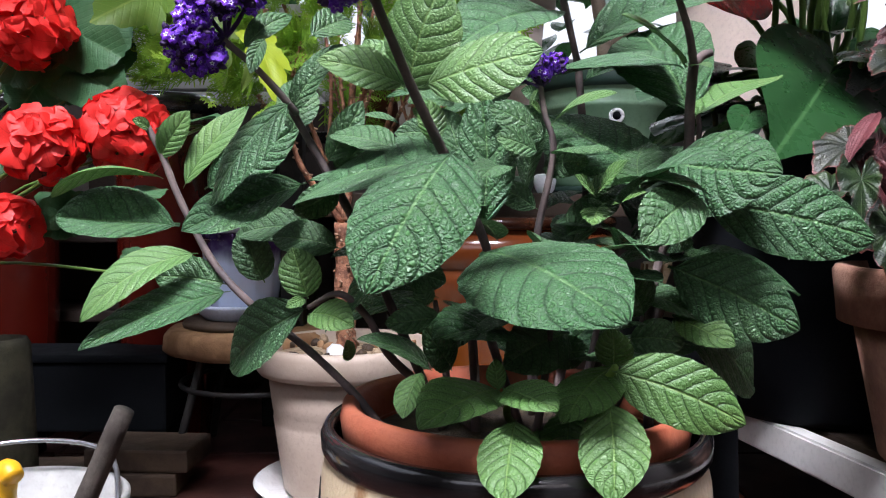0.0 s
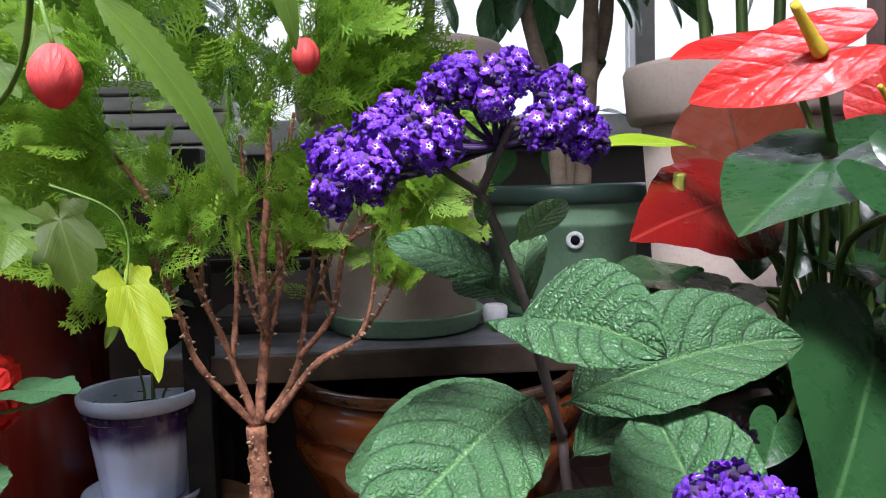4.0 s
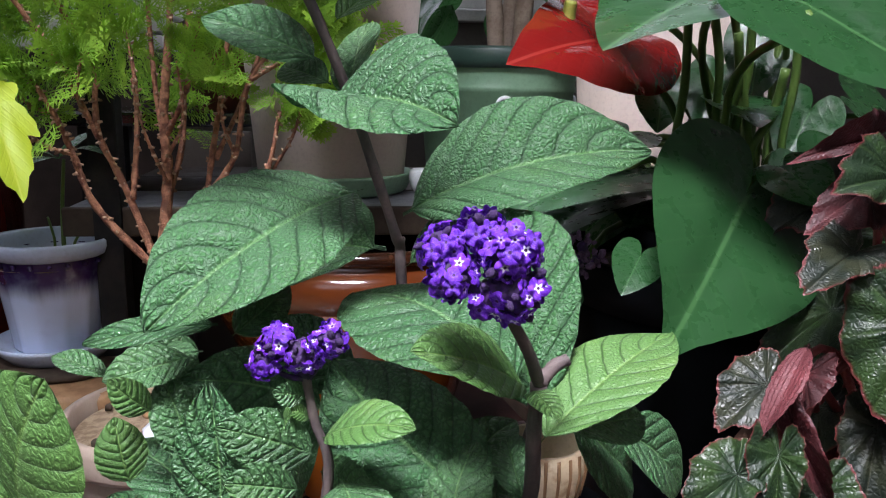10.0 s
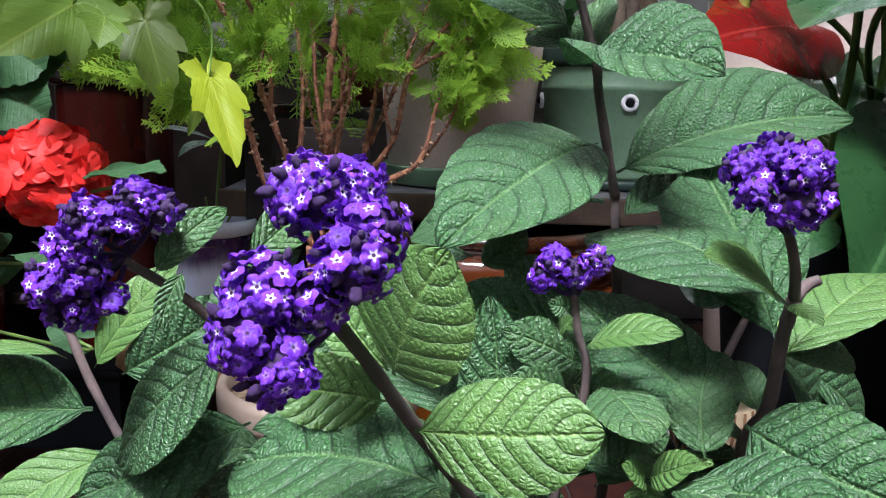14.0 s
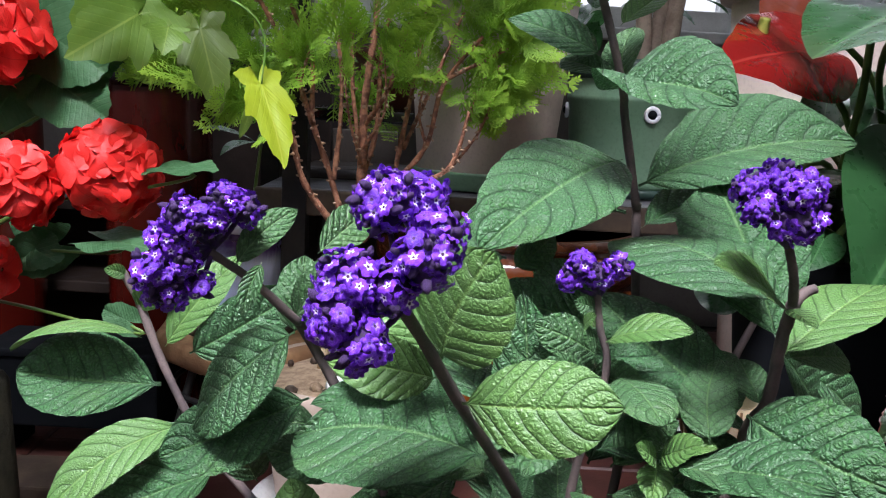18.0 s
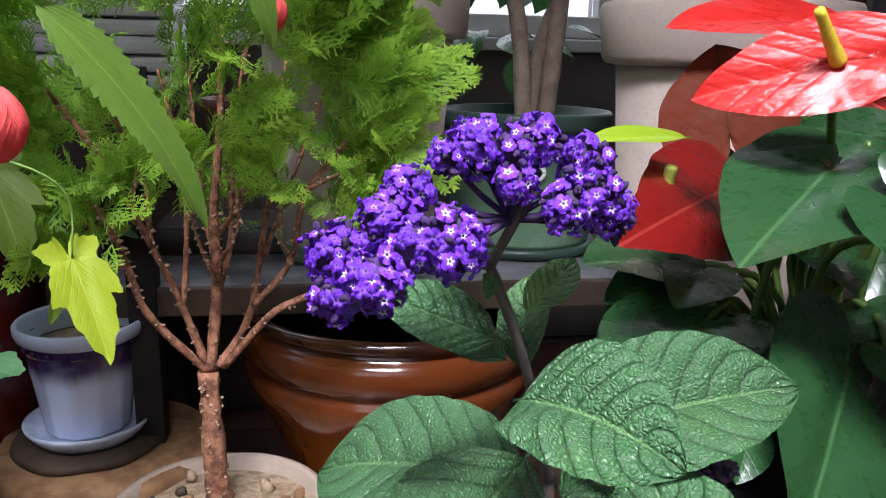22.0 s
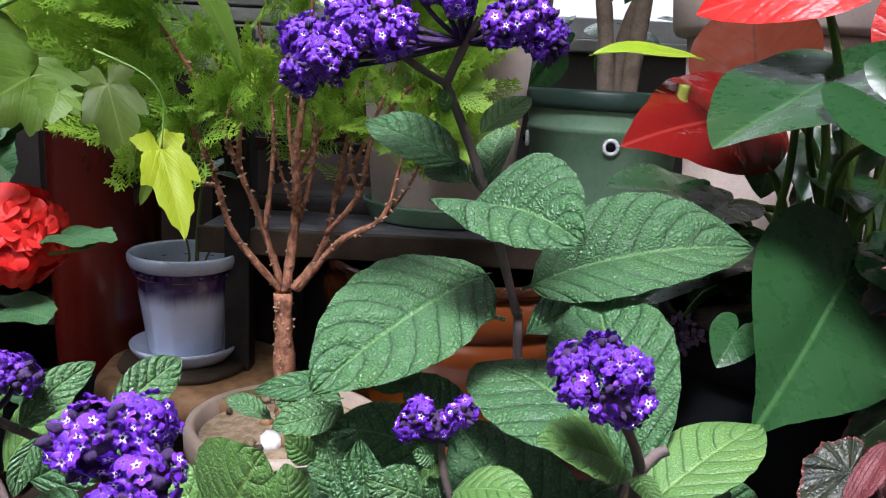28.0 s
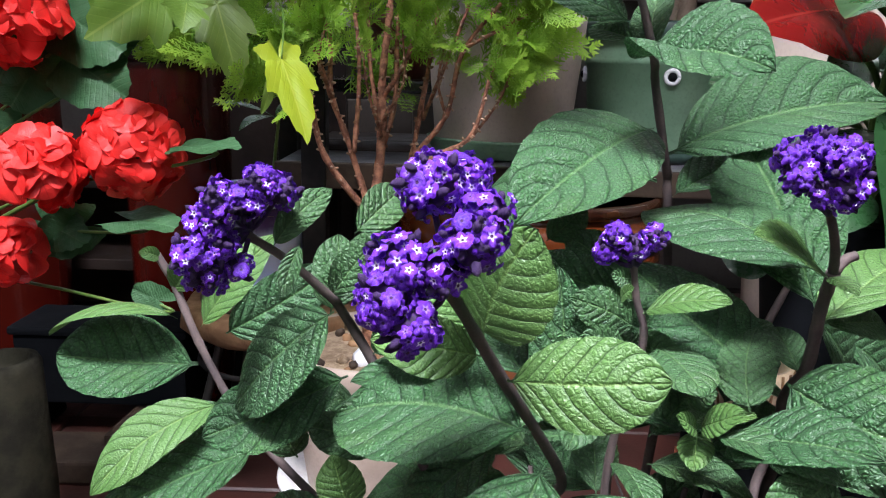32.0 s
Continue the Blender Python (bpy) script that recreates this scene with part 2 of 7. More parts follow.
TAN_PLASTIC = blotched("tan_plastic_pot", (0.47, 0.38, 0.31), (0.36, 0.28, 0.22), 0.55, 9.0, 0.0004, 240.0)
GREY_TAN = blotched("grey_beige_pot", (0.6, 0.5, 0.43), (0.5, 0.41, 0.355), 0.6, 7.0, 0.0004, 200.0)
DIMMED_BOARD = blotched("dimmed_beige_board", (0.12, 0.098, 0.084), (0.09, 0.074, 0.064), 0.7, 7.0, 0.0004, 200.0)
GREEN_PLASTIC = blotched("green_plastic_pot", (0.15, 0.27, 0.165), (0.21, 0.34, 0.22), 0.45, 8.0, 0.0003, 200.0)
DARK_GREEN = blotched("dark_green_rim", (0.02, 0.045, 0.035), (0.035, 0.07, 0.055), 0.4, 12.0, 0.0003, 200.0)
BLACK_PLASTIC = blotched("black_plastic", (0.003, 0.004, 0.005), (0.007, 0.008, 0.01), 0.75, 9.0, 0.0003, 250.0, 0.08)
AMBER = banded_glaze("amber_glaze", (0.24, 0.065, 0.008), (0.11, 0.027, 0.007), 0.22, 0.07, 0.12, 0.17)
AMBER_DARK = blotched("dark_amber_glaze", (0.022, 0.007, 0.004), (0.06, 0.022, 0.008), 0.18, 30.0, 0.0005, 160.0, 0.5, 0.3)
SHEEN_BOARD = blotched("sheen_grey_board", (0.17, 0.17, 0.19), (0.1, 0.1, 0.11), 0.4, 18.0, 0.0008, 220.0)
NUB = blotched("pale_twig_scar", (0.42, 0.28, 0.19), (0.3, 0.17, 0.1), 0.8, 60.0, 0.0006, 300.0)
RED_GLAZE = banded_glaze("oxblood_glaze", (0.075, 0.006, 0.003), (0.03, 0.005, 0.004), 0.46, 0.2, 0.2, 0.25)
VIOLET_GLAZE = banded_glaze("white_to_violet_glaze", (0.58, 0.66, 0.86), (0.035, 0.015, 0.09), 0.092, 0.014, 0.02, 0.18)
PALE_GLAZE = blotched("pale_blue_white_glaze", (0.6, 0.68, 0.84), (0.52, 0.59, 0.75), 0.2, 16.0, 0.0003, 200.0, coat=0.3)
MOSSY = blotched("mossy_log_bark", (0.03, 0.028, 0.017), (0.014, 0.013, 0.009), 0.9, 30.0, 0.002, 220.0, 0.1)
LOG = blotched("sawn_log_wood", (0.32, 0.18, 0.085), (0.19, 0.1, 0.045), 0.75, 26.0, 0.0015, 180.0)
DARK_WOOD = blotched("dark_stained_wood", (0.016, 0.011, 0.009), (0.045, 0.03, 0.024), 0.6, 10.0, 0.001, 160.0, 0.25)
WOOD = blotched("worn_plank", (0.07, 0.045, 0.027), (0.035, 0.022, 0.014), 0.7, 14.0, 0.001, 180.0)
GREY_WOOD = blotched("weathered_grey_wood", (0.1, 0.085, 0.07), (0.045, 0.036, 0.03), 0.8, 30.0, 0.0015, 260.0)
BLACK_METAL = blotched("black_painted_steel", (0.008, 0.008, 0.009), (0.025, 0.022, 0.02), 0.55, 30.0, 0.0003, 300.0, 0.25)
STEEL = blotched("dull_steel", (0.42, 0.42, 0.44), (0.3, 0.3, 0.32), 0.3, 20.0, 0.0002, 300.0, metal=0.9)
PALE_PLASTIC = blotched("scuffed_pale_plastic", (0.4, 0.4, 0.38), (0.28, 0.28, 0.27), 0.5, 14.0, 0.0004, 200.0)
WHITE_PAINT = blotched("white_paint", (0.78, 0.77, 0.75), (0.64, 0.62, 0.6), 0.45, 12.0, 0.0003, 200.0)
WALL = blotched("grey_plaster", (0.13, 0.115, 0.105), (0.18, 0.16, 0.145), 0.85, 5.0, 0.001, 160.0)
TILE = blotched("red_brown_floor_tile", (0.075, 0.026, 0.02), (0.04, 0.016, 0.013), 0.4, 7.0, 0.0005, 160.0)
GROUT = blotched("dark_grout", (0.06, 0.045, 0.04), (0.035, 0.028, 0.025), 0.9, 20.0, 0.001, 300.0)
YELLOW_PLASTIC = blotched("yellow_plastic", (0.85, 0.48, 0.01), (0.7, 0.36, 0.01), 0.35, 20.0, 0.0002, 200.0)
RED_WOOD = blotched("reddish_brown_wood", (0.19, 0.058, 0.028), (0.12, 0.038, 0.02), 0.45, 16.0, 0.0006, 180.0)
THUJA_BARK = blotched("reddish_bark", (0.15, 0.06, 0.034), (0.46, 0.21, 0.12), 0.75, 110.0, 0.004, 500.0)
RUBBER_BARK = blotched("grey_brown_bark", (0.2, 0.14, 0.1), (0.33, 0.26, 0.2), 0.8, 40.0, 0.001, 260.0)
CERAMIC = blotched("white_ceramic", (0.82, 0.83, 0.86), (0.7, 0.71, 0.75), 0.12, 20.0, 0.0002, 200.0)

ANTHURIUM = plain_leaf("anthurium_leaf", (0.01, 0.042, 0.012), (0.021, 0.072, 0.021), (0.06, 0.15, 0.05), 0.3, 5.0, 0.0003, 0.1, 0.0, vein_mix=0.14, spec=0.5)
SPATHE = plain_leaf("red_spathe", (0.5, 0.014, 0.012), (0.64, 0.03, 0.024), (0.8, 0.1, 0.08), 0.32, 5.0, 0.0012, 0.12, 0.1, vein_mix=0.03, spec=0.3)
OLD_SPATHE = plain_leaf("aged_spathe", (0.11, 0.005, 0.005), (0.17, 0.009, 0.007), (0.25, 0.03, 0.022), 0.2, 5.0, 0.001, 0.06, 0.4, vein_mix=0.06)
BRONZE_SPATHE = plain_leaf("bronze_spathe", (0.085, 0.024, 0.007), (0.12, 0.017, 0.007), (0.05, 0.015, 0.006), 0.65, 5.0, 0.001, 0.08, 0.0, vein_mix=0.25, spec=0.12)
SPADIX = blotched("yellow_spadix", (0.8, 0.58, 0.03), (0.68, 0.54, 0.05), 0.5, 300.0, 0.001, 900.0)
OLD_SPADIX = blotched("greenish_spadix", (0.2, 0.24, 0.03), (0.3, 0.28, 0.05), 0.55, 300.0, 0.001, 900.0)
PETIOLE = blotched("leaf_stalk", (0.06, 0.12, 0.022), (0.11, 0.18, 0.04), 0.35, 20.0, 0.0003, 200.0)
ABUTILON = plain_leaf("abutilon_leaf", (0.075, 0.15, 0.015), (0.125, 0.225, 0.026), (0.21, 0.3, 0.055), 0.5, 9.0, 0.0006, 0.35)
YELLOW_LEAF = plain_leaf("yellow_green_leaf", (0.27, 0.37, 0.012), (0.38, 0.47, 0.02), (0.46, 0.52, 0.07), 0.5, 9.0, 0.0005, 0.35)
OLIVE_LEAF = plain_leaf("olive_leaf", (0.075, 0.13, 0.015), (0.115, 0.18, 0.022), (0.2, 0.26, 0.05), 0.5, 9.0, 0.0005, 0.35)
LIME_LEAF = plain_leaf("lime_leaf", (0.22, 0.36, 0.012), (0.32, 0.46, 0.02), (0.4, 0.52, 0.08), 0.4, 5.0, 0.0004, 0.3)
LANTERN = plain_leaf("coral_red_calyx", (0.7, 0.06, 0.06), (0.8, 0.12, 0.11), (0.5, 0.03, 0.035), 0.5, 5.0, 0.0006, 0.3)
GERANIUM_RED = plain_leaf("geranium_petal", (0.74, 0.014, 0.012), (0.86, 0.04, 0.03), (0.6, 0.01, 0.008), 0.5, 8.0, 0.0004, 0.25)
GERANIUM_LEAF = plain_leaf("geranium_leaf", (0.02, 0.075, 0.024), (0.04, 0.12, 0.04), (0.07, 0.16, 0.065), 0.65, 9.0, 0.001, 0.12)


def begonia_material(name, dark, light, edge, gloss):
    """Bristly begonia leaf: mottled between pale ribs that run out from the stalk, with a red margin."""
    k = Nodes(name)
    u, v = k.uv()
    rib = k.math("ABSOLUTE", k.math("SINE", k.math("MULTIPLY", v, 8.0 * math.pi)))
    patch = k.span(k.noise(60.0, 4.0, 0.65, k.coord()), 0.4, 0.65)
    net = k.span(k.voronoi(420.0, k.coord(), "DISTANCE_TO_EDGE"), 0.0, 0.4)
    base = k.mix(patch, dark, light)
    base = k.mix(k.span(rib, 0.13, 0.02, 0.0, 0.45), base, (light[0] * 1.6, light[1] * 1.4, light[2] * 1.3))
    base = k.mix(k.span(k.math("ADD", u, k.math("MULTIPLY", k.noise(90.0, 2.0, vector=k.coord()), 0.1)), 0.99, 1.05), base, edge)
    high = k.math("ADD", k.math("MULTIPLY", net, 0.5), k.span(rib, 0.0, 0.35))
    return k.done(base, k.span(patch, 0.0, 1.0, gloss * 1.4, gloss), k.bump(high, 0.9, 0.0006), 0.5, through_light=0.08)


BEGONIA = begonia_material("begonia_leaf", (0.007, 0.02, 0.006), (0.026, 0.052, 0.014), (0.12, 0.02, 0.023), 0.36)
BEGONIA_RED = begonia_material("begonia_red_underside", (0.034, 0.006, 0.007), (0.07, 0.014, 0.016), (0.12, 0.025, 0.028), 0.45)
BEGONIA_PINK = begonia_material("begonia_pink_underside", (0.1, 0.017, 0.021), (0.16, 0.034, 0.039), (0.2, 0.06, 0.06), 0.5)
BEGONIA_DARK = begonia_material("dark_begonia_leaf", (0.008, 0.014, 0.008), (0.028, 0.032, 0.017), (0.14, 0.022, 0.022), 0.38)
BEGONIA_STALK = blotched("bristly_red_stalk", (0.16, 0.03, 0.03), (0.26, 0.06, 0.055), 0.6, 60.0, 0.001, 600.0)
FAR_LEAF = plain_leaf("houseplant_leaf", (0.02, 0.075, 0.022), (0.05, 0.14, 0.04), (0.09, 0.19, 0.06), 0.3, 8.0, 0.0006, 0.25, 0.2)


def thuja_material():
    k = Nodes("thuja_scale_foliage")
    u, v = k.uv()
    base = k.mix(k.island(), (0.16, 0.33, 0.03), (0.28, 0.5, 0.05))
    base = k.mix(k.span(u, 0.35, 1.0, 0.0, 0.75), base, (0.45, 0.67, 0.08))
    base = k.mix(k.span(k.noise(7.0, 2.0, vector=k.coord()), 0.46, 0.7, 0.0, 0.5), base, (0.32, 0.5, 0.05))
    return k.done(base, 0.5, k.bump(k.noise(900.0, 2.0, vector=k.coord()), 0.5, 0.0008), 0.4, through_light=0.5)


THUJA = thuja_material()


def glass_material():
    m, n, l, b = mat("window_glass")
    b.inputs["Transmission Weight"].default_value = 1.0
    b.inputs["Roughness"].default_value = 0.0
    b.inputs["IOR"].default_value = 1.05
    return m


GLASS = glass_material()


def sky_glow():
    """White overcast sky behind the windows, with soft cloud."""
    k = Nodes("overcast_sky")
    e = k.n.new("ShaderNodeEmission")
    k.l.new(k.mix(k.noise(0.6, 3.0, vector=k.coord()), (0.85, 0.92, 1.0), (1.0, 1.0, 1.0)), e.inputs[0])
    e.inputs[1].default_value = 1.6
    k.l.new(e.outputs[0], k.n["Material Output"].inputs[0])
    return k.m


SKY_GLOW = sky_glow()


# ---- building blocks ----
def mesh_of(name, verts, faces, uv=None, smooth=True):
    me = bpy.data.meshes.new(name)
    me.from_pydata([tuple(v) for v in verts], [], faces)
    if uv is not None:
        layer = me.uv_layers.new(name="UVMap")
        idx = np.empty(len(me.loops), dtype=np.int32)
        me.loops.foreach_get("vertex_index", idx)
        layer.data.foreach_set("uv", np.asarray(uv, dtype=np.float32)[idx].ravel())
    if smooth:
        me.polygons.foreach_set("use_smooth", [True] * len(me.polygons))
    me.update()
    return me


def thing(name, place, label, category, group="", kind=""):
    ob = new(name)
    ob.empty_display_size = 0.02
    ob.location = place
    return tagged(ob, label, category, group, kind)


def child(name, data, material, parent, label="", m=None, kind=""):
    """A mesh given in world metres (or at the pose m) as a part of parent."""
    if material is not None and not data.materials:
        data.materials.append(material)
    ob = new(name, data)
    ob.parent = parent
    top = Matrix.Translation(parent.location) if parent.parent is None else parent.matrix_basis
    ob.matrix_parent_inverse = top.inverted()
    if m is not None:
        ob.matrix_basis = m
    return tagged(ob, label, kind=kind)


def solo(name, data, material, label, category, group="", kind=""):
    if material is not None and not data.materials:
        data.materials.append(material)
    return tagged(new(name, data), label, category, group, kind)


def from_bm(name, bm, smooth=False):
    me = bpy.data.meshes.new(name)
    bm.to_mesh(me)
    bm.free()
    if smooth:
        me.polygons.foreach_set("use_smooth", [True] * len(me.polygons))
    return me


def box(name, size, place, bevel=0.003, turn=0.0, tilt=0.0):
    """A bevelled block, in world metres."""
    bm = bmesh.new()
    bmesh.ops.create_cube(bm, size=1.0)
    bmesh.ops.scale(bm, vec=size, verts=bm.verts)
    if bevel:
        bmesh.ops.bevel(bm, geom=bm.edges[:], offset=bevel, segments=2, affect="EDGES", profile=0.6)
    bmesh.ops.transform(bm, matrix=pose(*place, tilt, 0, turn), verts=bm.verts)
    return from_bm(name, bm)


def spline(points, steps):
    """A smooth line through points."""
    p = [Vector(q) for q in points]
    p = [p[0] * 2 - p[1]] + p + [p[-1] * 2 - p[-2]]
    out = []
    for i in range(1, len(p) - 2):
        a, b, c, d = p[i - 1:i + 3]
        for s in range(steps):
            t = s / steps
            out.append(0.5 * (2 * b + (c - a) * t + (2 * a - 5 * b + 4 * c - d) * t * t + (3 * b - a - 3 * c + d) * t ** 3))
    out.append(p[-2])
    return out


def tube_data(points, r0, r1, sides=8, steps=5, knobs=0.0, rng=None):
    line = spline(points, steps)
    verts, faces = [], []
    n = len(line)
    x = None
    for i, c in enumerate(line):
        d = (line[min(i + 1, n - 1)] - line[max(i - 1, 0)]).normalized()
        if x is None:
            x = d.orthogonal().normalized()
        x = (x - d * x.dot(d)).normalized()
        y = d.cross(x)
        r = r0 + (r1 - r0) * i / (n - 1)
        if knobs and rng:
            r *= 1 + knobs * rng.uniform(-1, 1)
        for k in range(sides):
            a = 2 * math.pi * k / sides
            verts.append(c + (x * math.cos(a) + y * math.sin(a)) * r)
        if i:
            for k in range(sides):
                j = (i - 1) * sides
                faces.append((j + k, j + (k + 1) % sides, j + sides + (k + 1) % sides, j + sides + k))
    faces.append(tuple(range(sides))[::-1])
    faces.append(tuple(range((n - 1) * sides, n * sides)))
    return verts, faces


def tube(name, points, r0, r1=None, sides=8, steps=5, knobs=0.0, rng=None):
    return mesh_of(name, *tube_data(points, r0, r0 if r1 is None else r1, sides, steps, knobs, rng))


def joined(name, pieces):
    verts, faces = [], []
    for v, f in pieces:
        o = len(verts)
        verts += v
        faces += [tuple(i + o for i in g) for g in f]
    return mesh_of(name, verts, faces)


def lathe(name, profile, place=(0, 0, 0), sides=48, steps=3, wobble=0.0, flutes=0, flute_depth=0.0, square=0.0):
    """A turned body: profile of (radius, height), smoothed a little at the corners."""
    verts, faces, n = [], [], len(profile)
    for i, (r, z) in enumerate(profile):
        for k in range(sides):
            a = 2 * math.pi * k / sides
            q = r * (1 + wobble * noise.noise((math.cos(a) * 2, math.sin(a) * 2, z * 20)))
            if flutes:
                q *= 1 - flute_depth * abs(math.sin(a * flutes / 2)) ** 0.5
            if square:
                q *= 1 + square * (abs(math.cos(2 * a)) - 0.5) * -1
            verts.append((place[0] + q * math.cos(a), place[1] + q * math.sin(a), place[2] + z))
        if i:
            j = (i - 1) * sides
            for k in range(sides):
                faces.append((j + k, j + (k + 1) % sides, j + sides + (k + 1) % sides, j + sides + k))
    return mesh_of(name, verts, faces)


def frame_of(base, tip, up):
    """Axes of a leaf: along, across, normal."""
    b, t = Vector(base), Vector(tip)
    a = (t - b)
    length = a.length
    a.normalize()
    n = Vector(up)
    n = (n - a * n.dot(a)).normalized()
    return b, a, n.cross(a), n, length


def blade(name, base, tip, up, width, sag=0.08, fold=0.2, rows=40, cols=15, peak=0.46, veins=10, relief=0.014, twist=0.0, tooth=0.0, wave=0.03, seed=0, hump=0.0):
    """An oval leaf from base to tip; up is the way that its face looks. sag lifts its middle; fold > 0 folds the halves up along the
    midrib, fold < 0 lets them droop; hump lifts and widens one half near the base."""
    b, a, s, n, length = frame_of(base, tip, up)
    rng = random.Random(seed)
    skew = math.log(0.5) / math.log(peak)
    off = [rng.uniform(0, 6.28) for _ in range(6)]
    lean = rng.uniform(-0.06, 0.06)
    verts, uv = [], []
    for i in range(rows + 1):
        u = i / rows
        q = max(0.0, (u - 0.05) / 0.95) ** skew
        w = max((4 * q * (1 - q)) ** 0.66 * (1 - 0.3 * max(0.0, (u - 0.75) / 0.25) ** 2), 0.035 * (1 - u)) * width / 2
        w *= 1 + 0.02 * math.sin(9 * u + off[0])
        if tooth:
            w = width / 2 * max((4 * q * (1 - q)) ** 0.85 * (1.12 - 0.3 * u), 0.035 * (1 - u))
        arch = sag * length * (4 * u * (1 - u)) + 0.35 * sag * length * u * u * math.sin(off[1])
        bow = lean * length * math.sin(math.pi * u)
        tw = twist * u
        for j in range(cols):
            v = 2 * j / (cols - 1) - 1
            e = abs(v)
            wide = w * (1 + (0.012 * math.sin(u * veins * 6.283 + off[4 + (v > 0)]) + 0.007 * rng.uniform(-1, 1)) * (e > 0.9) * (relief > 0))
            if tooth and e > 0.8:
                wide *= 1 + tooth * ((u * 24 + 0.4 * (v > 0)) % 1.0 - 0.35)
            lift = fold * w * (1.3 * e - 0.55 * e ** 2.6) if fold > 0 else fold * w * (1.2 * e * e - 0.25 * e)
            lift += wave * length * e * e * math.sin(7 * u + off[2 + (v > 0)]) * 0.6
            if hump and v < 0:
                g = math.exp(-((u - 0.3) / 0.16) ** 2)
                lift += hump * length * g * e
                wide *= 1 + 0.5 * hump * g
            ph = (u - 0.25 * e ** 1.3) * veins
            h = relief * length * (abs(math.sin(math.pi * ph)) ** 0.6) * min(1, e * 7) * (1 - 0.4 * e) * min(1, 6 * u) if relief else 0.0
            x, z = v * wide, lift + h
            x, z = x * math.cos(tw) - z * math.sin(tw), x * math.sin(tw) + z * math.cos(tw)
            verts.append(b + a * (u * length) + s * (x + bow) + n * (arch + z))
            uv.append((u, 0.5 + v / 2))
    faces = [(i * cols + j, (i + 1) * cols + j, (i + 1) * cols + j + 1, i * cols + j + 1) for i in range(rows) for j in range(cols - 1)]
    return mesh_of(name, verts, faces, uv)


def fan(name, centre, tip, up, width, outline, rings=8, sides=72, dome=0.1, cup=0.0, ripple=0.0, seed=0, thick=0.0):
    """A broad leaf or petal round its stalk: outline(angle) gives the reach, 1 towards the tip; across it is stretched to width."""
    b, a, s, n, length = frame_of(centre, tip, up)
    rng = random.Random(seed)
    off = rng.uniform(0, 6.28)
    reach = [outline(2 * math.pi * k / sides - math.pi) for k in range(sides)]
    across = max(abs(r * math.sin(2 * math.pi * k / sides - math.pi)) for k, r in enumerate(reach))
    stretch = width / 2 / (across * length)
    verts, uv = [b + n * 0.0], [(0.18, 0.5)]
    for i in range(1, rings + 1):
        q = i / rings
        for k in range(sides):
            ang = 2 * math.pi * k / sides - math.pi
            r = reach[k] * q
            x, y = r * math.cos(ang), r * math.sin(ang)
            h = dome * length * (x * (1 - x) if x > 0 else -x * x * 0.6) + cup * length * (y * stretch) ** 2 + ripple * length * q * q * math.sin(5 * ang + off)
            h += -0.03 * length * math.exp(-(y * 9) ** 2) * min(1, 3 * q)
            verts.append(b + a * (x * length) + s * (y * stretch * length) + n * h)
            uv.append((0.18 + 0.82 * x, 0.5 + 0.5 * y / across))
    faces = [(0, 1 + k, 1 + (k + 1) % sides) for k in range(sides)]
    for i in range(1, rings):
        j = 1 + (i - 1) * sides
        faces += [(j + k, j + sides + k, j + sides + (k + 1) % sides, j + (k + 1) % sides) for k in range(sides)]
    return mesh_of(name, verts, faces, uv)


def heart(t):
    """Reach of a heart-shaped leaf: lobes behind the stalk, and a notch between them."""
    c = abs(t) / math.pi
    at = (0.0, 0.06, 0.14, 0.25, 0.38, 0.52, 0.66, 0.79, 0.88, 0.95, 1.0)
    reach = (1.0, 0.88, 0.74, 0.64, 0.57, 0.53, 0.53, 0.52, 0.45, 0.28, 0.06)
    return float(np.interp(c, at, reach))


def short_heart(t):
    """Reach of a heart-shaped leaf with full sides and short lobes."""
    c = abs(t) / math.pi
    at = (0.0, 0.04, 0.09, 0.16, 0.25, 0.38, 0.52, 0.66, 0.79, 0.88, 0.95, 1.0)
    reach = (1.0, 0.87, 0.78, 0.71, 0.65, 0.6, 0.54, 0.48, 0.4, 0.31, 0.2, 0.06)
    return float(np.interp(c, at, reach))


def broad_heart(t):
    """Reach of a spathe: a pointed heart whose round lobes meet behind the stalk."""
    c = abs(t) / math.pi
    at = (0.0, 0.06, 0.16, 0.3, 0.48, 0.65, 0.8, 0.92, 1.0)
    reach = (1.0, 0.86, 0.7, 0.62, 0.63, 0.7, 0.74, 0.68, 0.5)
    return float(np.interp(c, at, reach))


def maple(t):
    """Reach of a leaf with five pointed, toothed lobes."""
    best = 0.26
    for at, long, wide in ((0.0, 1.0, 0.62), (0.85, 0.62, 0.55), (-0.85, 0.62, 0.55), (1.9, 0.45, 0.55), (-1.9, 0.45, 0.55)):
        d = abs((t - at + math.pi) % (2 * math.pi) - math.pi)
        if d < wide * 1.6:
            best = max(best, long * (1 - (d / (wide * 1.6)) ** 0.8 * 0.72))
    if abs(t) > 2.7:
        best *= max(0.1, 1 - (abs(t) - 2.7) / 0.44 * 0.9)
    return best * (1 + 0.035 * math.sin(t * 26))


def scalloped(t):
    """Reach of a round, scalloped leaf."""
    r = 1.0 - 0.04 * (1 - math.cos(t)) + 0.06 * abs(math.sin(t * 4.5)) + 0.02 * math.sin(t * 22)
    if abs(t) > 2.6:
        r *= max(0.1, 1 - (abs(t) - 2.6) / 0.54)
    return r


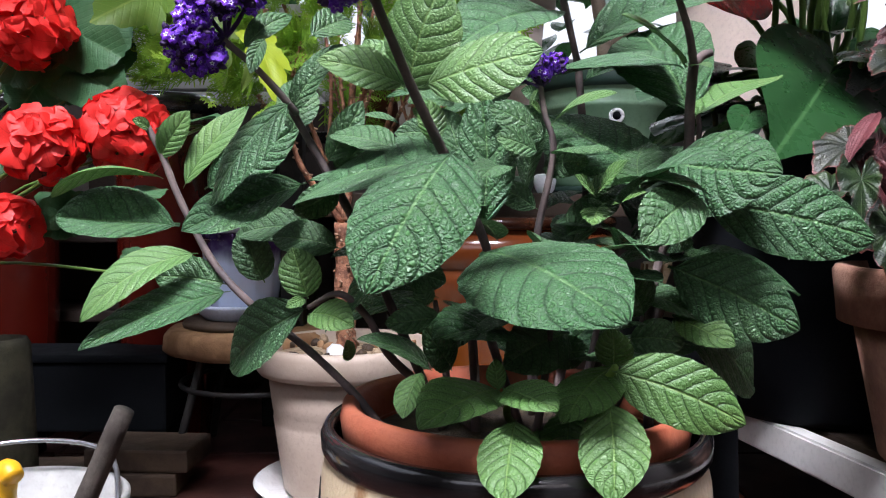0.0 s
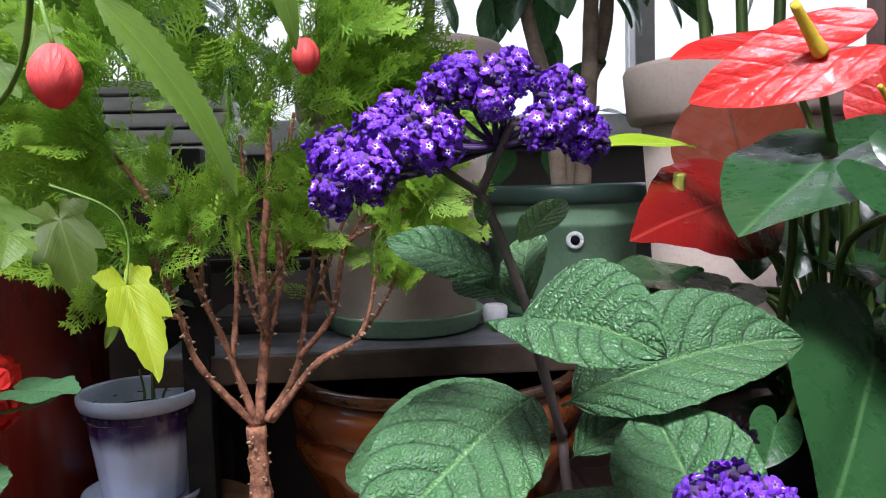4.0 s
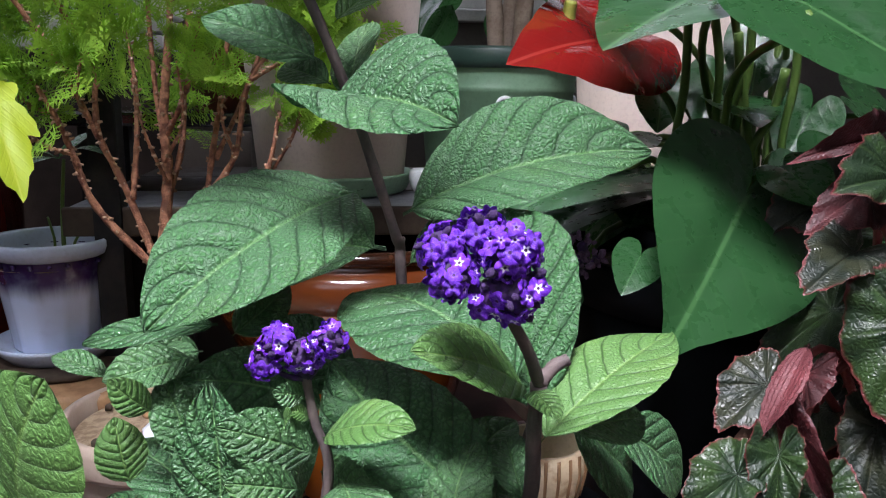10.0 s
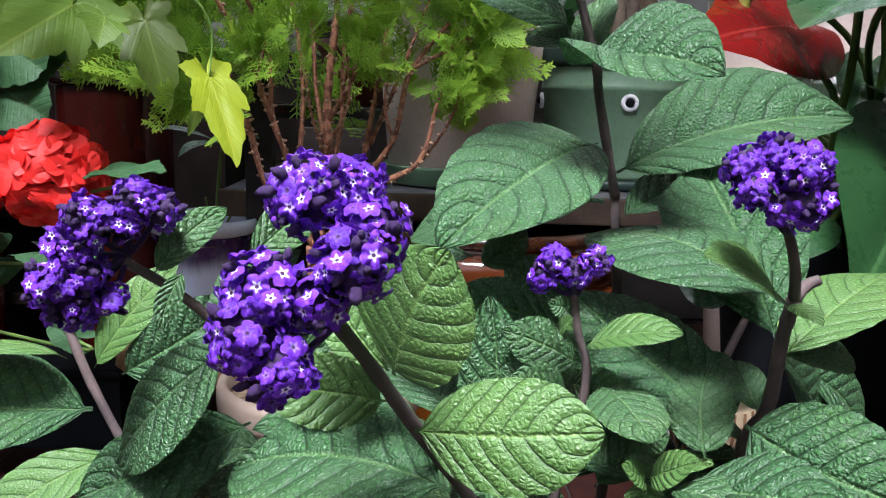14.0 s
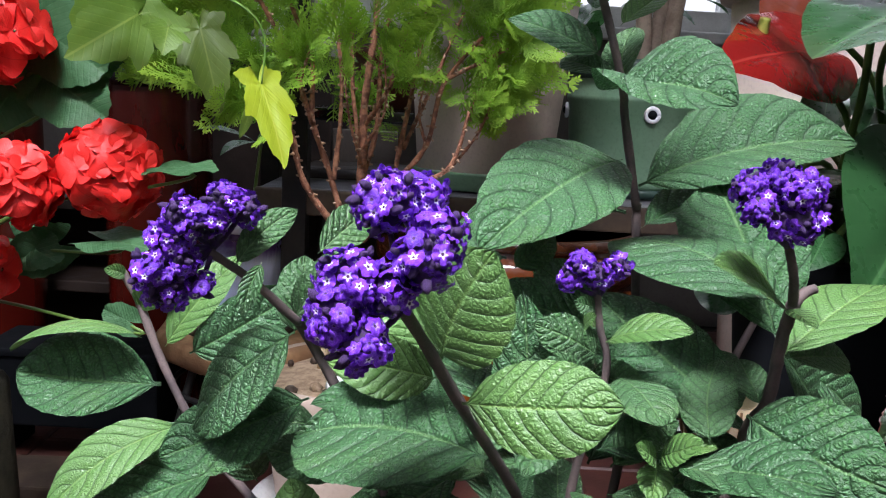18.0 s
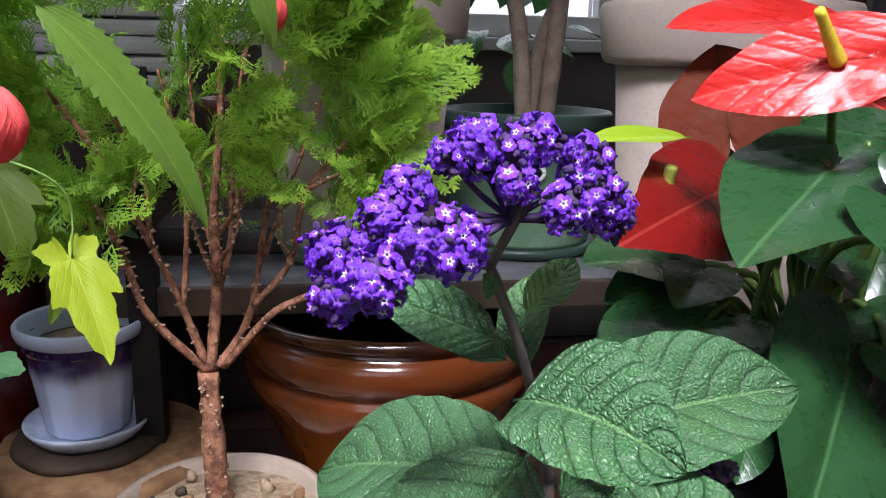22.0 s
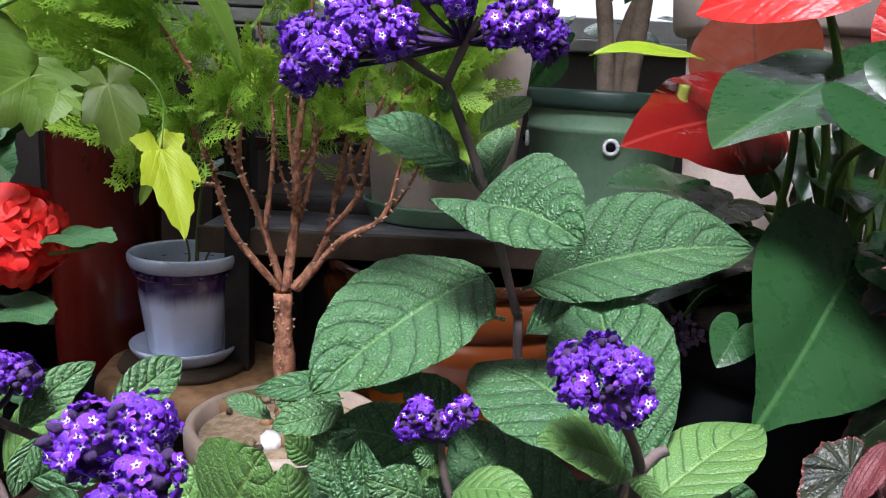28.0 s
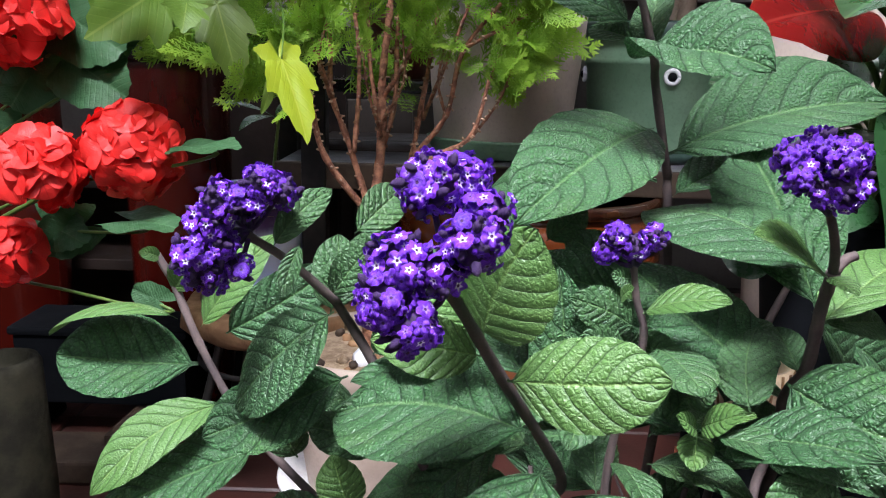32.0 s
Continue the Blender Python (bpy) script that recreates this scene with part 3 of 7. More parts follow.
# ---- the room ----
def wall_with_opening(name, along, at, lo, hi, top, o_lo, o_hi, z_lo, z_hi, material, thick=0.12):
    """A wall in the plane x or y = at, from lo to hi, with one opening; one mesh with thickness."""
    bm = bmesh.new()
    for a, b, c, d in ((lo, hi, 0.0, z_lo), (lo, hi, z_hi, top), (lo, o_lo, z_lo, z_hi), (o_hi, hi, z_lo, z_hi)):
        size = (b - a, thick, d - c) if along == "x" else (thick, b - a, d - c)
        mid = ((a + b) / 2, at, (c + d) / 2) if along == "x" else (at, (a + b) / 2, (c + d) / 2)
        made = bmesh.ops.create_cube(bm, size=1.0)["verts"]
        bmesh.ops.scale(bm, vec=size, verts=made)
        bmesh.ops.translate(bm, vec=mid, verts=made)
    return solo(name, from_bm(name, bm), material, "grey plastered wall with a wide window opening", "wall", kind="structure")


def window(name, along, at, lo, hi, z_lo, z_hi, posts):
    """A white-framed window with a red-brown post at its joints, in an opening."""
    mid = ((lo + hi) / 2, at, (z_lo + z_hi) / 2) if along == "x" else (at, (lo + hi) / 2, (z_lo + z_hi) / 2)
    w = thing(name, mid, "white-framed window with clear panes and daylight", "window", kind="structure")

    def bar(part_name, a, b, c, d, deep, material):
        size = (b - a, deep, d - c) if along == "x" else (deep, b - a, d - c)
        place = ((a + b) / 2, at, (c + d) / 2) if along == "x" else (at, (a + b) / 2, (c + d) / 2)
        child(part_name, box(part_name, size, place, 0.004), material, w)

    bar("window_frame", lo, hi, z_lo, z_lo + 0.05, 0.09, WHITE_PAINT)
    bar("window_frame", lo, hi, z_hi - 0.05, z_hi, 0.09, WHITE_PAINT)
    bar("window_sill", lo - 0.02, hi + 0.02, z_lo - 0.03, z_lo - 0.002, 0.2, WHITE_PAINT)
    step = (hi - lo) / posts
    for i in range(posts + 1):
        x = min(max(lo + i * step, lo + 0.025), hi - 0.025)
        bar("mullion", x - 0.025, x + 0.025, z_lo + 0.051, z_hi - 0.051, 0.08, WHITE_PAINT if i % 2 else RED_WOOD)
    for i in range(posts):
        a, b = lo + i * step + 0.027, lo + (i + 1) * step - 0.027
        size = (b - a, 0.004, z_hi - z_lo - 0.104) if along == "x" else (0.004, b - a, z_hi - z_lo - 0.104)
        place = ((a + b) / 2, at, (z_lo + z_hi) / 2) if along == "x" else (at, (a + b) / 2, (z_lo + z_hi) / 2)
        pane = child("pane", box("pane", size, place, 0), GLASS, w)
        pane.visible_shadow = False
    return w


wall_with_opening("wall_north", "x", 2.12, -1.66, 1.66, 2.4, -1.3, 1.3, 0.72, 2.1, WALL)
wall_with_opening("wall_south", "x", -1.3, -1.66, 1.66, 2.4, -1.45, 1.3, 0.9, 2.2, WALL)
wall_with_opening("wall_west", "y", -1.66, -1.24, 2.06, 2.4, -0.1, 1.6, 0.9, 2.1, WALL)
wall_with_opening("wall_east", "y", 1.66, -1.24, 2.06, 2.4, 0.2, 0.3, 2.2, 2.3, WALL)
window("window_1", "x", 2.12, -1.3, 1.3, 0.72, 2.1, 4)
window("window_2", "x", -1.3, -1.45, 1.3, 0.9, 2.2, 4)
window("window_3", "y", -1.66, -0.1, 1.6, 0.9, 2.1, 3)
# ceiling out of view; its opening is added to let the overhead lamp through
bm = bmesh.new()
for x0, x1, y0, y1 in ((-1.75, 1.75, -1.4, -0.62), (-1.75, 1.75, 0.12, 2.2), (-1.75, -0.75, -0.62, 0.12), (0.25, 1.75, -0.62, 0.12)):
    made = bmesh.ops.create_cube(bm, size=1.0)["verts"]
    bmesh.ops.scale(bm, vec=(x1 - x0, y1 - y0, 0.08), verts=made)
    bmesh.ops.translate(bm, vec=((x0 + x1) / 2, (y0 + y1) / 2, 2.442), verts=made)
solo("ceiling", from_bm("ceiling", bm), WOOD, "wooden ceiling with an added opening for the overhead lamp", "ceiling", kind="structure")
floor = thing("floor", (0, 0.5, 0), "red-brown clay tiled floor with dark joints", "floor", kind="structure")
child("subfloor", box("subfloor", (3.4, 3.5, 0.05), (0, 0.41, -0.031), 0), GROUT, floor)
solo("ground", box("ground", (60, 60, 0.1), (0, 0.4, -0.4), 0), GROUT, "dark ground outside the room", "ground", kind="structure")
solo("hedge_backdrop", box("hedge_backdrop", (8.0, 0.1, 1.1), (0, 4.6, 0.2), 0), FAR_LEAF, "dark green hedge outside the window", "hedge", kind="structure")

solo("sky_backdrop", box("sky_backdrop", (16.0, 0.05, 6.0), (0, 7.0, 2.7), 0), SKY_GLOW, "white overcast sky beyond the window", "sky", kind="structure")


def bar_between(name, a, b, w, h):
    """A straight board of cross-section w by h from a to b (centre of its top)."""
    a, b = Vector(a), Vector(b)
    d = (b - a).normalized()
    s = Vector((d.y, -d.x, 0)).normalized()
    n = s.cross(d)
    bm = bmesh.new()
    bmesh.ops.create_cube(bm, size=1.0)
    bmesh.ops.scale(bm, vec=((b - a).length, w, h), verts=bm.verts)
    bmesh.ops.bevel(bm, geom=bm.edges[:], offset=min(w, h) * 0.12, segments=2, affect="EDGES")
    m = Matrix((d, -s, -n if n.z < 0 else n)).transposed().to_4x4()
    m.translation = (a + b) / 2
    bmesh.ops.transform(bm, matrix=m, verts=bm.verts)
    return from_bm(name, bm)


# the long bench behind, its boards, front rail and legs
bench = thing("bench", (0.3, 1.55, 0), "dark stained wooden plant bench, front board coloured grey for sheen", "bench")
# the front board's lighter grey puts the bench top's sheen into its colour
for i in range(3):
    child("board", box("board", (1.4, 0.16, 0.03), (0.42, 1.281 + 0.166 * i, 0.3845), 0.004), DARK_WOOD if i else SHEEN_BOARD, bench)
child("front_strip", box("front_strip", (1.4, 0.012, 0.036), (0.42, 1.194, 0.3835), 0.003), WOOD, bench, "worn brown front strip")
for x, y in ((-0.25, 1.44), (1.05, 1.24), (-0.25, 1.66), (1.05, 1.66)):
    child("leg", box("leg", (0.045, 0.045, 0.36), (x, y, 0.182), 0.004), DARK_WOOD, bench)

# dark stand with a glossy top
stand = thing("plant_stand", (-0.2, 1.42, 0), "black lacquered plant stand with a glossy top", "stand")
child("top", box("top", (0.34, 0.2, 0.02), (-0.16, 1.46, 0.5), 0.004), BLACK_GLAZE, stand)
for x, y in ((-0.3, 1.385), (-0.01, 1.385), (-0.3, 1.53), (-0.01, 1.53)):
    child("leg", box("leg", (0.03, 0.03, 0.488), (x, y, 0.245), 0.003), BLACK_METAL, stand)
solo("brown_flowerpot", lathe("brown_flowerpot", [(0.0, 0.0), (0.05, 0.0), (0.062, 0.08), (0.068, 0.08), (0.068, 0.1), (0.06, 0.1), (0.058, 0.07), (0, 0.07)], (-0.12, 1.46, 0.511)), RED_WOOD, "red-brown clay flowerpot on a black stand", "flowerpot")
solo("post", box("post", (0.034, 0.034, 0.66), (-0.225, 1.2, 0.331), 0.003), BLACK_METAL, "black square steel post behind the log stool", "post")

# board leaning at the back; its pale beige is darkened to stand for shade
solo("panel", box("panel", (0.34, 0.02, 0.46), (-0.29, 1.72, 0.232), 0.003), DIMMED_BOARD, "grey-beige board leaning behind the pots, its colour darkened for shade", "board")

# low plant table at the side: white edge, wooden top, red-brown rail
side_table = thing("low_table", (0.62, 0.75, 0), "low plant table with a white edge and wooden top", "table")
child("top", box("top", (0.6, 0.96, 0.02), (0.642, 0.78, 0.162), 0.003, 11.0), WOOD, side_table)
child("edge", bar_between("edge", (0.27, 1.0, 0.158), (0.413, 0.24, 0.158), 0.02, 0.032), WHITE_PAINT, side_table, "white painted edge strip")
for x, y in ((0.36, 1.12), (0.47, 0.42), (0.8, 1.18), (0.9, 0.45)):
    child("leg", box("leg", (0.03, 0.03, 0.15), (x, y, 0.0755), 0.003), WHITE_PAINT, side_table)
solo("floor_rail", bar_between("floor_rail", (0.3, 1.1, 0.026), (0.36, 0.5, 0.026), 0.05, 0.05), TERRACOTTA, "terracotta-red bar lying along the floor", "rail")
solo("hose", tube("hose", [(0.42, 0.9, 0.009), (0.44, 0.82, 0.03), (0.43, 0.76, 0.04), (0.395, 0.72, 0.012), (0.34, 0.66, 0.009)], 0.008), STEEL, "grey rubber hose curving over the floor", "hose")
low_shelf = thing("low_shelf", (-0.74, 1.5, 0), "dark wooden low shelf in the shade", "shelf")
for z in (0.05, 0.19, 0.33):
    child("board", box("board", (0.5, 0.2, 0.02), (-0.74, 1.5, z), 0.003), DARK_WOOD, low_shelf)
for x in (-0.98, -0.5):
    child("side_panel", box("side_panel", (0.02, 0.196, 0.338), (x, 1.5, 0.1695), 0.003), DARK_WOOD, low_shelf)
child("back_panel", box("back_panel", (0.458, 0.01, 0.336), (-0.74, 1.606, 0.169), 0.002), DARK_WOOD, low_shelf)

# ---- heliotrope in its two pots ----
POT = (0.042, 0.472, 0.0)
cache = thing("cachepot", POT, "black-rimmed cream ceramic pot with scratched dark lines", "pot")
child("body", lathe("body", [(0.0, 0.002), (0.076, 0.002), (0.089, 0.012), (0.107, 0.08), (0.115, 0.145), (0.116, 0.186), (0.1135, 0.221), (0.111, 0.232)], (0, 0, 0), 64, wobble=0.01), CREAM_GLAZE, cache, m=pose(*POT))
child("rim", lathe("rim", [(0.111, 0.232), (0.1135, 0.236), (0.114, 0.244), (0.1115, 0.249), (0.107, 0.249), (0.1055, 0.243), (0.1, 0.2), (0.09, 0.06), (0.0, 0.05)], (0, 0, 0), 64), BLACK_GLAZE, cache, "glossy black rim", m=pose(*POT))
for i in range(64):
    a = 2 * math.pi * i / 64 + 0.03 * math.sin(i * 5.1)
    hi = 0.186 - 0.004 * (i % 3)
    line = [(r * math.cos(a + 0.012 * math.sin(i)), r * math.sin(a + 0.012 * math.sin(i)), z) for r, z in ((0.1137, hi + 0.03), (0.1162, 0.186), (0.1152, 0.145), (0.1075, 0.08))]
    child("groove", tube("groove", line, 0.0011, 0.0006, 5, 3), BLACK_GLAZE, cache, m=pose(*POT))

inner = thing("flowerpot", POT, "terracotta-red flowerpot set inside a ceramic pot", "flowerpot")
child("body", lathe("body", [(0.0, 0.056), (0.07, 0.056), (0.086, 0.2), (0.088, 0.216), (0.089, 0.226), (0.0885, 0.232), (0.088, 0.236)], (0, 0, 0), 64), TERRACOTTA, inner, m=pose(*POT))
child("rim", lathe("rim", [(0.088, 0.24), (0.0965, 0.2405), (0.1015, 0.243), (0.1028, 0.253), (0.101, 0.2605), (0.096, 0.262), (0.0915, 0.258), (0.0895, 0.24), (0.089, 0.225)], (0, 0, 0), 64), TERRACOTTA, inner, m=pose(*POT))
soil_mesh = lathe("soil", [(0.0885, 0.238), (0.06, 0.243), (0.03, 0.246), (0.0, 0.245)], (0, 0, 0), 48, wobble=0.03)
solo("potting_soil", soil_mesh, SOIL, "dark crumbly potting soil in the terracotta pot", "soil").location = POT

helio = thing("heliotrope", (POT[0], POT[1], 0.245), "bushy heliotrope with quilted green leaves and violet flowers", "plant")
count = [0]


def hstem(points, r0, r1, material):
    rng = random.Random(count[0])
    count[0] += 1
    child("stem", tube("stem", points, r0, r1, 9, 6, 0.07, rng), material, helio)


def hleaf(base, tip, up, width, young, sag, fold, twist, peak=0.0, hump=0.0):
    count[0] += 1
    rng = random.Random(count[0])
    big = (Vector(tip) - Vector(base)).length > 0.055
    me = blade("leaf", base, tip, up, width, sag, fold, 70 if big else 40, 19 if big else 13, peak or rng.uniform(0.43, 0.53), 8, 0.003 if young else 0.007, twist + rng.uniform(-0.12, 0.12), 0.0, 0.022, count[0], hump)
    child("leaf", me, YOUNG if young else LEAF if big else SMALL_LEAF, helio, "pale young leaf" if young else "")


def corolla(seed):
    """One small five-lobed flower, face up, 1 across, with ruffled lobes and a hollow eye."""
    rng = random.Random(seed)
    verts, faces, uv = [], [], []
    sides, rings = 30, 4
    off = rng.uniform(0, 6)
    for i in range(rings + 1):
        q = i / rings
        for k in range(sides):
            a = 2 * math.pi * k / sides
            lobe = 0.72 + 0.28 * abs(math.cos(2.5 * a)) ** 0.7
            r = 0.5 * (0.07 + 0.93 * q * lobe)
            z = 0.13 * q ** 0.7 - 0.16 * q ** 3 + 0.07 * q * math.sin(5 * a + off) * q + 0.03 * rng.uniform(-1, 1) * q
            z += 0.05 * q * (abs(math.cos(2.5 * a)) - 0.5)
            verts.append((r * math.cos(a), r * math.sin(a), z))
            uv.append((q, k / sides))
    for i in range(rings):
        for k in range(sides):
            j = i * sides
            faces.append((j + k, j + (k + 1) % sides, j + sides + (k + 1) % sides, j + sides + k))
    faces.append(tuple(range(sides))[::-1])
    me = mesh_of("floret", verts, faces, uv)
    me.materials.append(PETAL)
    return me


COROLLAS = [corolla(i) for i in range(5)]


def bud_mesh():
    bm = bmesh.new()
    bmesh.ops.create_icosphere(bm, subdivisions=1, radius=0.5)
    for v in bm.verts:
        v.co.z *= 1.5
        if v.co.z > 0:
            v.co.x *= 0.8
            v.co.y *= 0.8
    return from_bm("bud", bm, True)


BUDS = bud_mesh()
BUDS.materials.append(FADED)
DARK_BUDS = BUDS.copy()
DARK_BUDS.materials.clear()
DARK_BUDS.materials.append(BUD)


def blob_data(c, r, seed, rough=0.18, div=3):
    bm = bmesh.new()
    bmesh.ops.create_icosphere(bm, subdivisions=div, radius=r)
    bm.verts.index_update()
    verts = []
    for v in bm.verts:
        d = v.co.normalized()
        verts.append(Vector(c) + v.co * (1 + rough * noise.noise(d * 5 + Vector((seed, 0, 0)))))
    faces = [tuple(v.index for v in f.verts) for f in bm.faces]
    bm.free()
    return verts, faces


def flower_head(anchor, lobes, label, faded):
    """Curled clusters of small flowers: a dark bud mass in each lobe, stalks to the anchor, flowers over the outside."""
    count[0] += 1
    rng = random.Random(count[0])
    pieces = []
    for i, (x, y, z, r) in enumerate(lobes):
        pieces.append(blob_data((x, y, z), r * (0.72 if not faded else 0.4), i + count[0], 0.3))
        pieces.append(tube_data([anchor, ((anchor[0] + x) / 2, (anchor[1] + y) / 2, (anchor[2] + z) / 2 - 0.002), (x, y, z)], 0.0014, 0.001, 6, 3))
    head = child("flower_head", joined("flower_head", pieces), BUD, helio, label)
    placed = []
    for i, (x, y, z, r) in enumerate(lobes):
        c = Vector((x, y, z))
        want = int(18 + 330000 * r * r) if not faded else 14
        for tries in range(want * 8):
            if want <= 0:
                break
            d = Vector((rng.gauss(0, 1), rng.gauss(0, 1) - 0.35, rng.gauss(0, 1) + 0.2)).normalized()
            p = c + d * r * (rng.uniform(0.78, 1.06) + 0.14 * noise.noise(d * 3 + c * 60))
            if any((p - Vector(o[:3])).length < o[3] * 0.72 for o in lobes):
                continue
            size = rng.uniform(0.0048, 0.008)
            if any((p - q).length < (size + s) * 0.28 for q, s in placed):
                continue
            placed.append((p, size))
            want -= 1
            d = (d + Vector((rng.uniform(-0.6, 0.6), rng.uniform(-0.6, 0.6), rng.uniform(-0.5, 0.6)))).normalized()
            turn = d.to_track_quat("Z", "Y").to_matrix().to_4x4() @ pose(0, 0, 0, 0, 0, rng.uniform(0, 360))
            m = Matrix.Translation(p) @ turn @ Matrix.Scale(size if not faded else size * 0.55, 4)
            if faded:
                child("bud", BUDS, None, head, m=m)
            elif rng.random() < 0.19:
                child("bud", DARK_BUDS, None, head, m=m @ Matrix.Scale(0.55, 4))
            else:
                child("floret", COROLLAS[rng.randrange(5)], None, head, m=m)


hstem([(0.0450, 0.4700, 0.2450), (0.0200, 0.4550, 0.3250), (0.0240, 0.4440, 0.3520), (-0.0120, 0.3940, 0.4250), (-0.0230, 0.3750, 0.4490), (-0.0320, 0.3550, 0.4690), (-0.0370, 0.3450, 0.4800)], 0.0028, 0.0021, STEM)
hstem([(0.0700, 0.5000, 0.2450), (0.1000, 0.5600, 0.3600), (0.0990, 0.5850, 0.4700), (0.0970, 0.5820, 0.4800), (0.0810, 0.5620, 0.5310), (0.0760, 0.5500, 0.5460), (0.0630, 0.5380, 0.5790), (0.0520, 0.5280, 0.6030)], 0.003, 0.0022, STEM)
hstem([(0.0520, 0.5280, 0.6030), (0.0590, 0.5240, 0.6190), (0.0660, 0.5220, 0.6330)], 0.0021, 0.0018, STEM)
hstem([(0.0660, 0.5220, 0.6330), (0.0760, 0.5250, 0.6300), (0.0830, 0.5300, 0.6290)], 0.0018, 0.0013, STEM)
hstem([(0.0520, 0.5280, 0.6030), (0.0390, 0.5120, 0.6100), (0.0230, 0.5000, 0.6210)], 0.002, 0.0016, STEM)
hstem([(0.1000, 0.4800, 0.2450), (0.1430, 0.4900, 0.3340), (0.1390, 0.4800, 0.3780), (0.1430, 0.4680, 0.4010), (0.1410, 0.4580, 0.4330), (0.1400, 0.4490, 0.4540)], 0.003, 0.003, STEM)
hstem([(0.1400, 0.4490, 0.4540), (0.1460, 0.4520, 0.4590), (0.1510, 0.4530, 0.4610)], 0.0028, 0.0022, STEM)
hstem([(0.1400, 0.4490, 0.4540), (0.1330, 0.4370, 0.4700), (0.1220, 0.4250, 0.4890), (0.1160, 0.4200, 0.4980)], 0.0024, 0.0016, STEM)
hstem([(0.0550, 0.4900, 0.2450), (0.0550, 0.4850, 0.3400), (0.0660, 0.4800, 0.4050), (0.0610, 0.4800, 0.4290), (0.0580, 0.4800, 0.4480)], 0.0026, 0.0017, STEM)
hstem([(0.0000, 0.4600, 0.2450), (-0.0480, 0.4700, 0.3560), (-0.0700, 0.4750, 0.3970), (-0.0870, 0.4700, 0.4280), (-0.0860, 0.4620, 0.4300), (-0.1040, 0.4500, 0.4510), (-0.1200, 0.4400, 0.4650)], 0.0029, 0.0019, STEM)
hstem([(-0.0350, 0.4600, 0.2450), (-0.0570, 0.4780, 0.2650), (-0.0880, 0.5000, 0.2870), (-0.1240, 0.5220, 0.3090), (-0.1530, 0.5320, 0.3370), (-0.1760, 0.5370, 0.3780), (-0.1910, 0.5425, 0.4120), (-0.2000, 0.5425, 0.4290)], 0.0026, 0.0024, STEM)
hstem([(0.0200, 0.4550, 0.2450), (-0.0270, 0.4500, 0.2860), (-0.0430, 0.4500, 0.3120), (-0.0590, 0.4500, 0.3250), (-0.0780, 0.4600, 0.3160)], 0.0028, 0.0016, STEM)
hstem([(0.1200, 0.4600, 0.2450), (0.1200, 0.4600, 0.3110), (0.1300, 0.4700, 0.3500), (0.1470, 0.4550, 0.3830)], 0.0032, 0.002, STEM)
hstem([(0.0500, 0.4400, 0.2450), (0.0330, 0.4000, 0.2670), (0.0330, 0.3850, 0.2820)], 0.0024, 0.0018, SHOOT)
hstem([(0.0900, 0.4400, 0.2450), (0.0790, 0.4000, 0.2780), (0.0840, 0.3850, 0.2960)], 0.0024, 0.0018, SHOOT)
hstem([(0.1300, 0.5600, 0.2500), (0.1700, 0.6000, 0.3600), (0.1910, 0.6000, 0.4220), (0.1880, 0.6000, 0.4590)], 0.003, 0.0018, STEM)
# leaves of the tall stem
hleaf((0.0800, 0.5560, 0.5070), (-0.0010, 0.4840, 0.4660), (-0.0651, -0.5862, 0.8076), 0.0660, 0, 0.1, 0.26, 0, 0.52)
hleaf((0.0920, 0.5830, 0.4730), (-0.0160, 0.6750, 0.4400), (-0.1500, -0.5500, 0.8200), 0.0860, 0, 0.09, 0.15, 0)
hleaf((0.1010, 0.5960, 0.4890), (0.2215, 0.5750, 0.5275), (-0.2600, -0.5600, 0.7900), 0.0720, 0, 0.11, 0.42, 0, 0.46)
hleaf((0.0650, 0.5320, 0.5450), (0.1130, 0.4740, 0.5420), (-0.4289, -0.3500, 0.8400), 0.0580, 0, 0.06, 0.42, 0, 0.42, 0.25)
hleaf((0.0620, 0.5480, 0.5640), (0.0110, 0.5620, 0.5830), (0.0856, -0.6785, 0.7296), 0.0310, 0, 0.07, 0.22, 0)
hleaf((0.0670, 0.5500, 0.5540), (0.0440, 0.5750, 0.5610), (-0.3273, -0.5217, 0.7878), 0.0191, 0, 0.07, 0.22, 0)
hleaf((0.0750, 0.5550, 0.5460), (0.0850, 0.5850, 0.5830), (-0.6527, -0.4925, 0.5757), 0.0268, 0, 0.07, 0.22, 0)
hleaf((0.0690, 0.5380, 0.5790), (0.0940, 0.5520, 0.5990), (-0.3184, -0.5422, 0.7776), 0.0193, 1, 0.07, 0.22, 0)
hleaf((0.0530, 0.5300, 0.5890), (0.0490, 0.5250, 0.6010), (0.3793, -0.8922, -0.2453), 0.0075, 1, 0.07, 0.22, 0)
hleaf((0.1010, 0.5800, 0.4650), (0.1700, 0.6000, 0.4860), (-0.1589, -0.3998, 0.9027), 0.0412, 0, 0.07, 0.22, 0)
# leaves of the right stem
hleaf((0.1360, 0.4520, 0.4510), (0.0755, 0.5400, 0.4655), (-0.1139, -0.2694, 0.9563), 0.0620, 0, 0.1, -0.12, 0)
hleaf((0.1480, 0.4750, 0.4260), (0.1380, 0.5660, 0.4950), (-0.2500, -0.7500, 0.6000), 0.0640, 0, 0.08, 0.2, 0, 0.55)
hleaf((0.1360, 0.4500, 0.4520), (0.0930, 0.4250, 0.4740), (0.5716, -0.3171, 0.7568), 0.0284, 1, 0.07, 0.22, 0)
hleaf((0.1440, 0.4620, 0.4250), (0.2080, 0.5000, 0.4530), (-0.2593, -0.2505, 0.9327), 0.0416, 1, 0.07, 0.1, 0)
